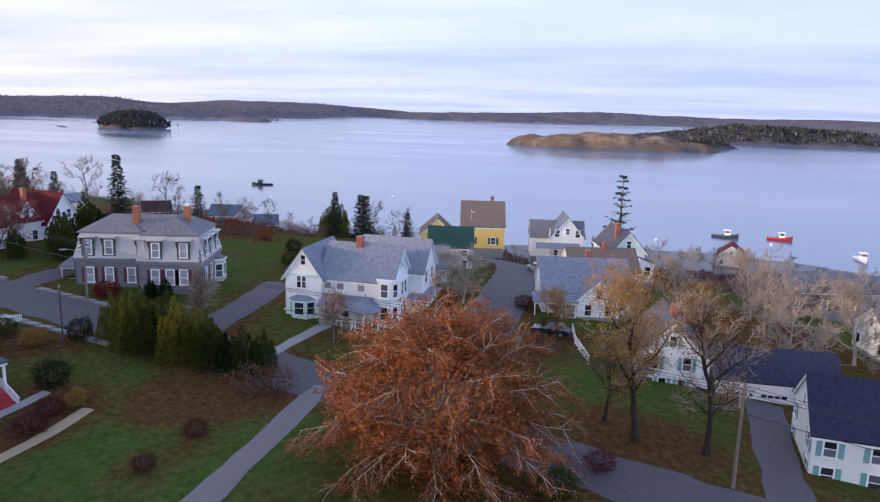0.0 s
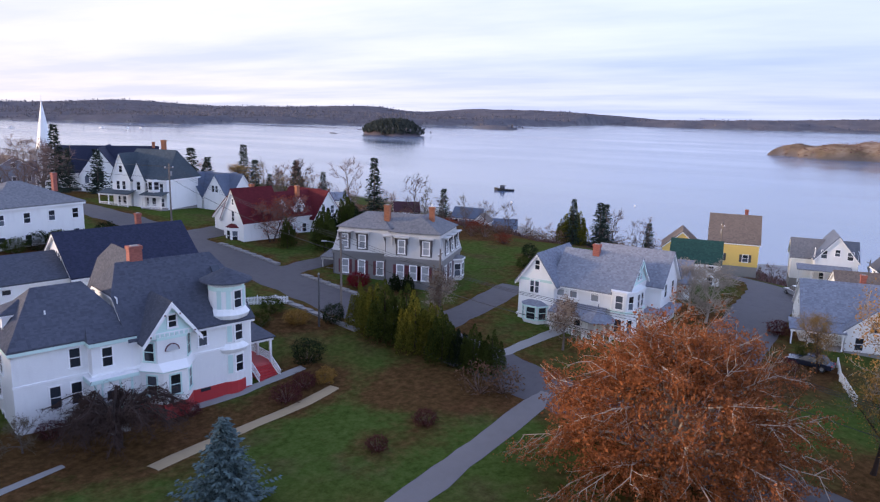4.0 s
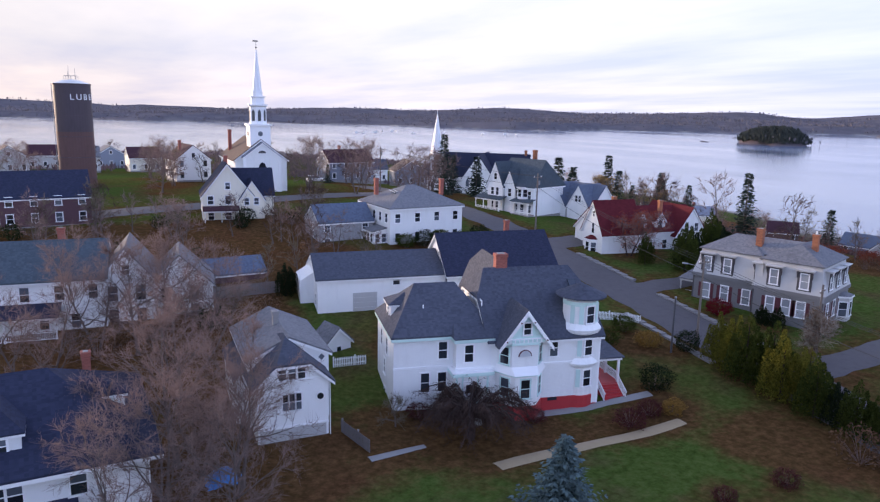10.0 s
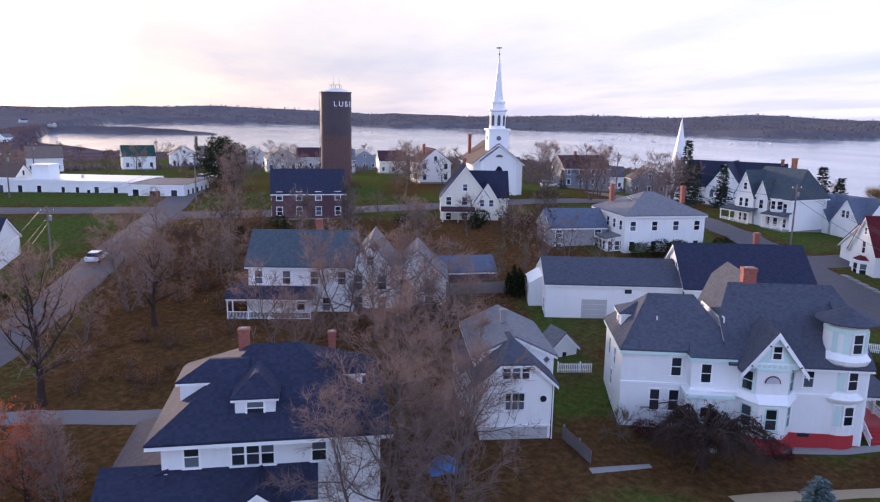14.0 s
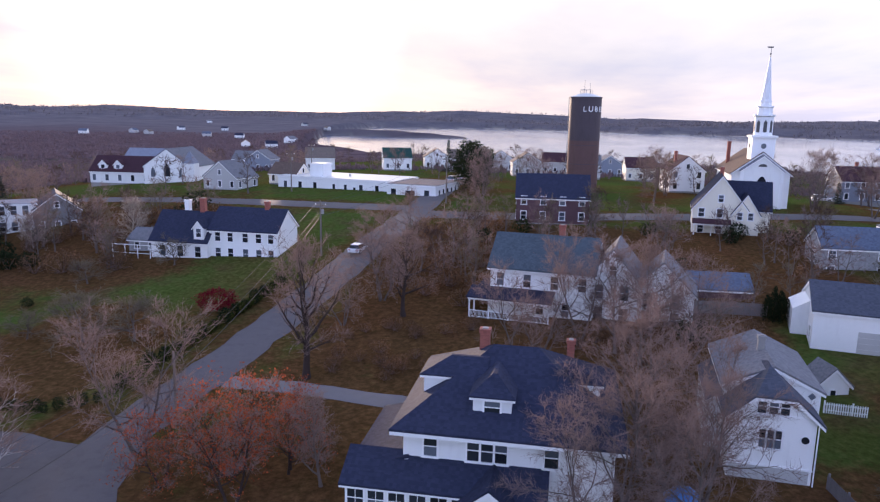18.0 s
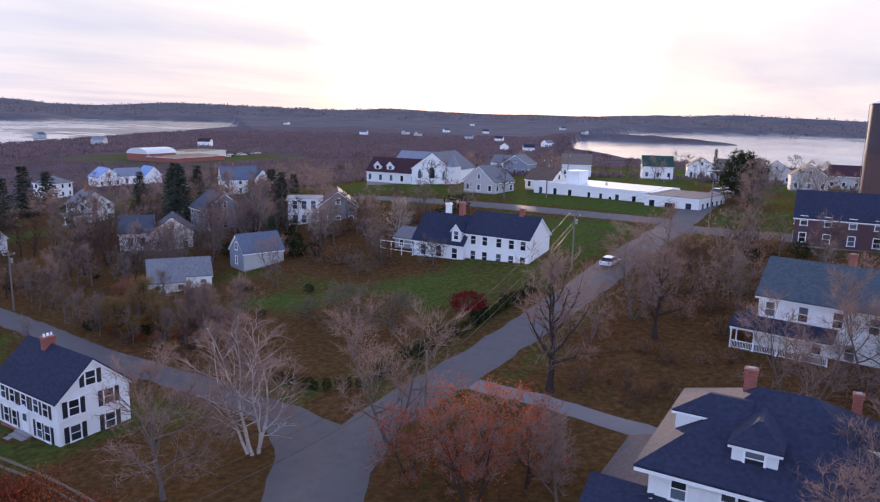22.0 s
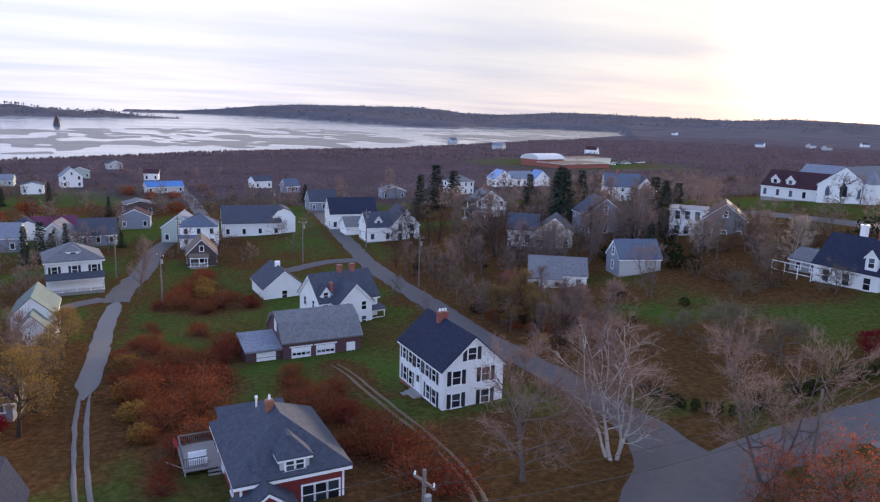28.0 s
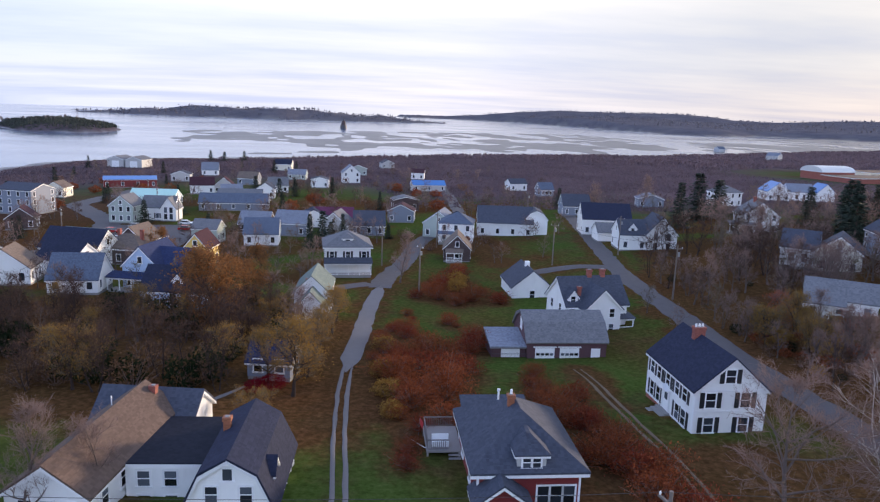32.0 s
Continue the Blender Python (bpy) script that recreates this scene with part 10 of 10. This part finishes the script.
def fence(name, pts, h, gap, board, mat, label, rails=2):
    root = new(name)
    tagged(root, label, "fence")
    g, n = 0.02, 0
    for (x0, y0), (x1, y1) in zip(pts, pts[1:]):
        L = math.hypot(x1 - x0, y1 - y0)
        k = max(1, int(L / gap))
        ang = math.degrees(math.atan2(y1 - y0, x1 - x0))
        for i in range(k + 1):
            x, y = x0 + (x1 - x0) * i / k, y0 + (y1 - y0) * i / k
            me = shared(("picket", h, board, mat), lambda: Geo().box(-board / 2, -0.012, -0.2, board / 2, 0.012, h - 0.06).add([(-board / 2, -0.012, h - 0.06), (board / 2, -0.012, h - 0.06), (0, -0.012, h), (-board / 2, 0.012, h - 0.06), (board / 2, 0.012, h - 0.06), (0, 0.012, h)], [(0, 1, 2), (5, 4, 3), (0, 2, 5, 3), (1, 4, 5, 2)]).mesh("picket", M[mat]))
            part("picket", me, None, root, m=pose(x, y, gz(x, y), 0, 0, ang))
            if i % max(1, int(2.2 / gap)) == 0:
                part("post", shared(("fpost", h, mat), lambda: Geo().box(-0.06, 0.02, -0.4, 0.06, 0.14, h + 0.08).mesh("post", M[mat])), None, root, m=pose(x, y, gz(x, y), 0, 0, ang))
        za, zb = gz(x0, y0), gz(x1, y1)
        for r in range(rails):
            zr = h * (0.25 + 0.5 * r / max(rails - 1, 1))
            part("rail", Geo().add([(x0, y0, za + zr), (x1, y1, zb + zr), (x1, y1, zb + zr + 0.08), (x0, y0, za + zr + 0.08), (x0 + 0.03, y0 + 0.03, za + zr), (x1 + 0.03, y1 + 0.03, zb + zr), (x1 + 0.03, y1 + 0.03, zb + zr + 0.08), (x0 + 0.03, y0 + 0.03, za + zr + 0.08)], [(0, 1, 2, 3), (7, 6, 5, 4), (3, 2, 6, 7), (0, 4, 5, 1)]), M[mat], root)
    return root


fence("picket_fence", [(54.2, 62.2), (57.2, 60.2), (59.8, 57.8)], 1.0, 0.17, 0.09, "white_plain", "white picket fence along the street")
fence("picket_fence", [(23.2, 61.4), (26.4, 61.0)], 1.0, 0.17, 0.09, "white_plain", "white picket fence in the back yard")
fence("board_fence", [(12, 83.6), (18, 83.8), (24, 83.4)], 1.5, 0.2, 0.18, "fence_wood", "weathered grey board fence")
fence("picket_fence", [(73, -1.5), (79, 0.2), (84, 0.8)], 1.0, 0.2, 0.09, "white_plain", "white picket fence beside a parked car")
fence("board_fence", [(-70.5, 111.5), (-62, 112), (-54, 112)], 1.5, 0.22, 0.19, "fence_wood", "grey board fence behind the street house")
fence("ramp_fence", [(19.6, 49.5), (20.4, 45.6)], 1.1, 0.2, 0.17, "fence_wood", "grey board fence beside the carriage house")


def kerb(pts, label):
    root = tagged(new("pavement"), label, "pavement", kind="structure")
    for (x0, y0), (x1, y1) in zip(pts, pts[1:]):
        n = max(1, int(math.hypot(x1 - x0, y1 - y0) / 1.6))
        L, ang = math.hypot(x1 - x0, y1 - y0) / n, math.degrees(math.atan2(y1 - y0, x1 - x0))
        slab = Geo().box(0, -0.38, -0.3, L - 0.02, 0.38, 0.13).mesh("slab", M["kerb"])
        for i in range(n):
            px, py = x0 + (x1 - x0) * i / n, y0 + (y1 - y0) * i / n
            part("slab", slab, None, root, m=pose(px, py, gz(px, py), 0, 0, ang))


kerb([(71.6, 84), (70.8, 74), (70.2, 70)], "pale worn concrete pavement")
kerb([(69.4, 64.5), (68.2, 54), (66.8, 43.5)], "pale worn concrete pavement")
kerb([(60.4, 61), (59.4, 52), (58.6, 46)], "pale worn concrete pavement")


def car(x, y, rot, paint, label, suv=False):
    """A parked car with body, cabin, glass, wheels and lamps."""
    root = new("car")
    root.matrix_basis = pose(x, y, gz(x, y) + 0.06, 0, 0, rot)
    h1, h2 = (0.95, 1.65) if suv else (0.85, 1.42)
    side = [(-2.2, 0.32), (2.15, 0.32), (2.25, 0.62), (2.1, h1 - 0.1), (1.1, h1), (-2.1, h1), (-2.25, 0.7)]
    body = Geo()
    n = len(side)
    body.add([(px, s * (0.88 if 0.4 < pz < 0.9 else 0.80), pz) for s in (-1, 1) for px, pz in side], [tuple(range(n)), tuple(range(2 * n - 1, n - 1, -1))] + [((i + 1) % n, i, n + i, n + (i + 1) % n) for i in range(n)])
    part("body", body, M[paint], root)
    rear = -2.05 if suv else -1.75
    lo, hi = [(rear, h1), (1.05, h1)], [(rear + 0.35, h2), (0.25, h2)]
    cab = Geo().add([(lo[0][0], -0.78, h1), (lo[1][0], -0.78, h1), (lo[1][0], 0.78, h1), (lo[0][0], 0.78, h1), (hi[0][0], -0.62, h2 - 0.06), (hi[1][0], -0.62, h2 - 0.06), (hi[1][0], 0.62, h2 - 0.06), (hi[0][0], 0.62, h2 - 0.06)], [(0, 1, 5, 4), (1, 2, 6, 5), (2, 3, 7, 6), (3, 0, 4, 7), (4, 5, 6, 7)])
    part("glazing", cab, M["glass"], root)
    part("roof", Geo().box(hi[0][0] - 0.05, -0.64, h2 - 0.06, hi[1][0] + 0.05, 0.64, h2), M[paint], root)
    for wx in (-1.35, 1.38):
        for s in (-1, 1):
            wl = part("wheel", shared(("tyre",), lambda: Geo().lathe([(0.2, -0.1), (0.33, -0.1), (0.33, 0.1), (0.2, 0.1)], 14).mesh("wheel", M["rubber"])), None, root, m=pose(wx, s * 0.78, 0.33, 90))
            part("rim", shared(("rim",), lambda: Geo().lathe([(0.2, -0.11), (0.2, 0.11)], 10).mesh("rim", M["pole_steel"])), None, wl)
    for s in (-1, 1):
        part("headlight", Geo().box(2.12, s * 0.6 - 0.18, 0.58, 2.24, s * 0.6 + 0.18, 0.74), M["white_plain"], root)
        part("tail_light", Geo().box(-2.24, s * 0.62 - 0.14, 0.66, -2.16, s * 0.62 + 0.14, 0.84), M["red_paint"], root)
    return tagged(root, label, "car")


car(116.0, 8.4, 35, "car_silver", "silver minivan parked on the lane", True)
car(81.0, 3.2, 80, "car_dark", "dark blue saloon parked behind a fence")
car(-30.4, 103, 88, "car_white", "white car on the street")
car(-28, 178, 88, "car_silver", "silver car parked by the white building", True)
car(-26.5, 186, 88, "car_white", "white car parked by the white building")
car(58, 172, 5, "car_white", "white pick-up parked before a grey house", True)
for x, y, rt, p in ((-186, -42, 80, "car_white"), (-190, -44, 80, "car_dark"), (-196, -56, 70, "car_red"), (-204, -52, 75, "car_silver"), (-210, -40, 85, "car_white"), (-200, -38, 85, "car_red"), (-182, -50, 60, "car_silver"), (78, -62, 20, "car_dark"), (104, -46, 10, "car_white")):
    car(x, y, rt, p, "car standing in the car park")
for i in range(14):
    car(-400 - (i % 7) * 4 + 3 * (i // 7), 352 + (i % 7) * 9 + 16 * (i // 7), 20, ("car_silver", "car_white", "car_dark")[i % 3], "car in the school car park")


def lobster_boat(x, y, rot, hull, house_mat, L=10.0, mast=False, label="lobster boat at its mooring"):
    root = new("boat")
    root.matrix_basis = pose(x, y, SEA, 0, 0, rot)
    g = Geo()
    secs = [(-0.5, 0.34, 0.8), (-0.2, 0.36, 0.8), (0.1, 0.35, 0.95), (0.32, 0.24, 1.25), (0.5, 0.02, 1.7)]
    ring = [(s * L, k * w_ * L * 0.46, zz) for s, w_, top in secs for k, zz in ((-1, top), (-0.8, 0.1), (0, -0.3), (0.8, 0.1), (1, top))]
    g.add(ring, [(i * 5 + j, i * 5 + j + 1, (i + 1) * 5 + j + 1, (i + 1) * 5 + j) for i in range(4) for j in range(4)] + [(4, 3, 2, 1, 0)] + [(i * 5, (i + 1) * 5, (i + 1) * 5 + 4, i * 5 + 4) for i in range(4)])
    part("hull", g, M[hull], root)
    part("wheelhouse", Geo().box(-0.02 * L, -0.9, 0.9, 0.2 * L, 0.9, 2.7).box(-0.1 * L, -1.0, 2.7, 0.22 * L, 1.0, 2.82), M[house_mat], root)
    part("windscreen", Geo().box(0.2 * L, -0.8, 1.8, 0.205 * L, 0.8, 2.5).box(0.0, -0.92, 1.8, 0.17 * L, 0.92, 2.5), M["glass"], root)
    if mast:
        part("mast", Geo().tube([(0, 0, 2.8), (0, 0, 6.5)], [0.06, 0.04], 5), M["pole_steel"], root)
        part("boom", Geo().tube([(0, 0, 3.2), (-3, 0, 5.6)], [0.05, 0.03], 5), M["pole_steel"], root)
    return tagged(root, label, "boat")


lobster_boat(347, 179, 112, "black_paint", "black_paint", 11, label="dark lobster boat at its mooring")
lobster_boat(266.4, -44.8, -100, "dark_trim", "white_plain", 9, True, "dark green fishing boat with mast and boom")
lobster_boat(268, -63.3, -100, "red_paint", "white_plain", 8.4, True, "fishing boat with red hull and white wheelhouse")
lobster_boat(236, -80, 180, "white_plain", "white_plain", 9, False, "white workboat near the wharf")
rngb = random.Random(9)
for i in range(12):
    a, d = radians(rngb.uniform(-36, -20)), rngb.uniform(1350, 1700)
    lobster_boat(-math.sin(a) * d, math.cos(a) * d, rngb.uniform(0, 360), "white_plain", "white_plain", 11, True, "distant white boat at its mooring")
for x, y in ((300, 150), (262, 60), (250, -20), (280, 40), (330, 100), (255, -58)):
    mesh_thing("mooring_buoy", Geo().lathe([(0.1, -0.3), (0.45, 0.0), (0.45, 0.4), (0.1, 0.7)], 10), M["white_plain"], "white mooring buoy on the water", "buoy", pose(x, y, SEA))
# beacon standing on the flats
bx, by = -1480, 22
bc = new("beacon")
bc.matrix_basis = pose(bx, by, SEA)
part("caisson", Geo().lathe([(7, -2), (6.2, 7)], 16), M["dark_trim"], bc)
part("tower", Geo().lathe([(4.4, 7), (4.4, 13), (3.2, 13.2), (3.0, 16)], 16), M["brown_wall"], bc)
part("lantern", Geo().lathe([(2, 16), (2, 18.5), (0.2, 20)], 12), M["dark_trim"], bc)
tagged(bc, "squat dark lighthouse standing in the shallows", "lighthouse")
# blue tarpaulin heap behind the carriage house
heap = Geo()
for i in range(7):
    for j in range(7):
        u, v = i / 6 - 0.5, j / 6 - 0.5
        heap.v.append((u * 2.6, v * 2.2, 1.0 * max(0, 1 - 3.2 * (u * u + v * v)) + 0.15 * noise.noise((u * 5, v * 5, 0)) - 0.1))
heap.f += [(i * 7 + j, (i + 1) * 7 + j, (i + 1) * 7 + j + 1, i * 7 + j + 1) for i in range(6) for j in range(6)]
mesh_thing("tarpaulin", heap, M["tarp"], "blue tarpaulin over a heap in the yard", "tarpaulin", pose(9.6, 46.6, gz(9.6, 46.6)))


# red marker flag and loose pipes on the lawn by the deck
flag = tagged(new("marker_flag"), "small red flag on a leaning stake in the lawn", "flag")
flag.matrix_basis = pose(-59.4, 9.0, gz(-59.4, 9.0))
part("stake", Geo().tube([(0, 0, -0.3), (0.15, 0.1, 1.7)], [0.03, 0.02], 5), M["fence_wood"], flag)
part("cloth", Geo().add([(0.15, 0.1, 1.7), (0.9, 0.3, 1.55), (0.95, 0.25, 1.0), (0.2, 0.1, 1.1), (0.15, 0.12, 1.7), (0.9, 0.32, 1.55), (0.95, 0.27, 1.0), (0.2, 0.12, 1.1)], [(0, 1, 2, 3), (7, 6, 5, 4), (0, 4, 5, 1), (1, 5, 6, 2), (2, 6, 7, 3), (3, 7, 4, 0)]), M["red_paint"], flag)
for px, py, an in ((-58.2, 8.3, 30), (-57.6, 9.8, 60)):
    mesh_thing("pipe", Geo().tube([(0, 0, 0.06), (2.6, 0, 0.06)], [0.06, 0.06], 8), M["white_plain"], "white plastic pipe lying on the grass", "pipe", m=pose(px, py, gz(px, py), 0, 0, an))
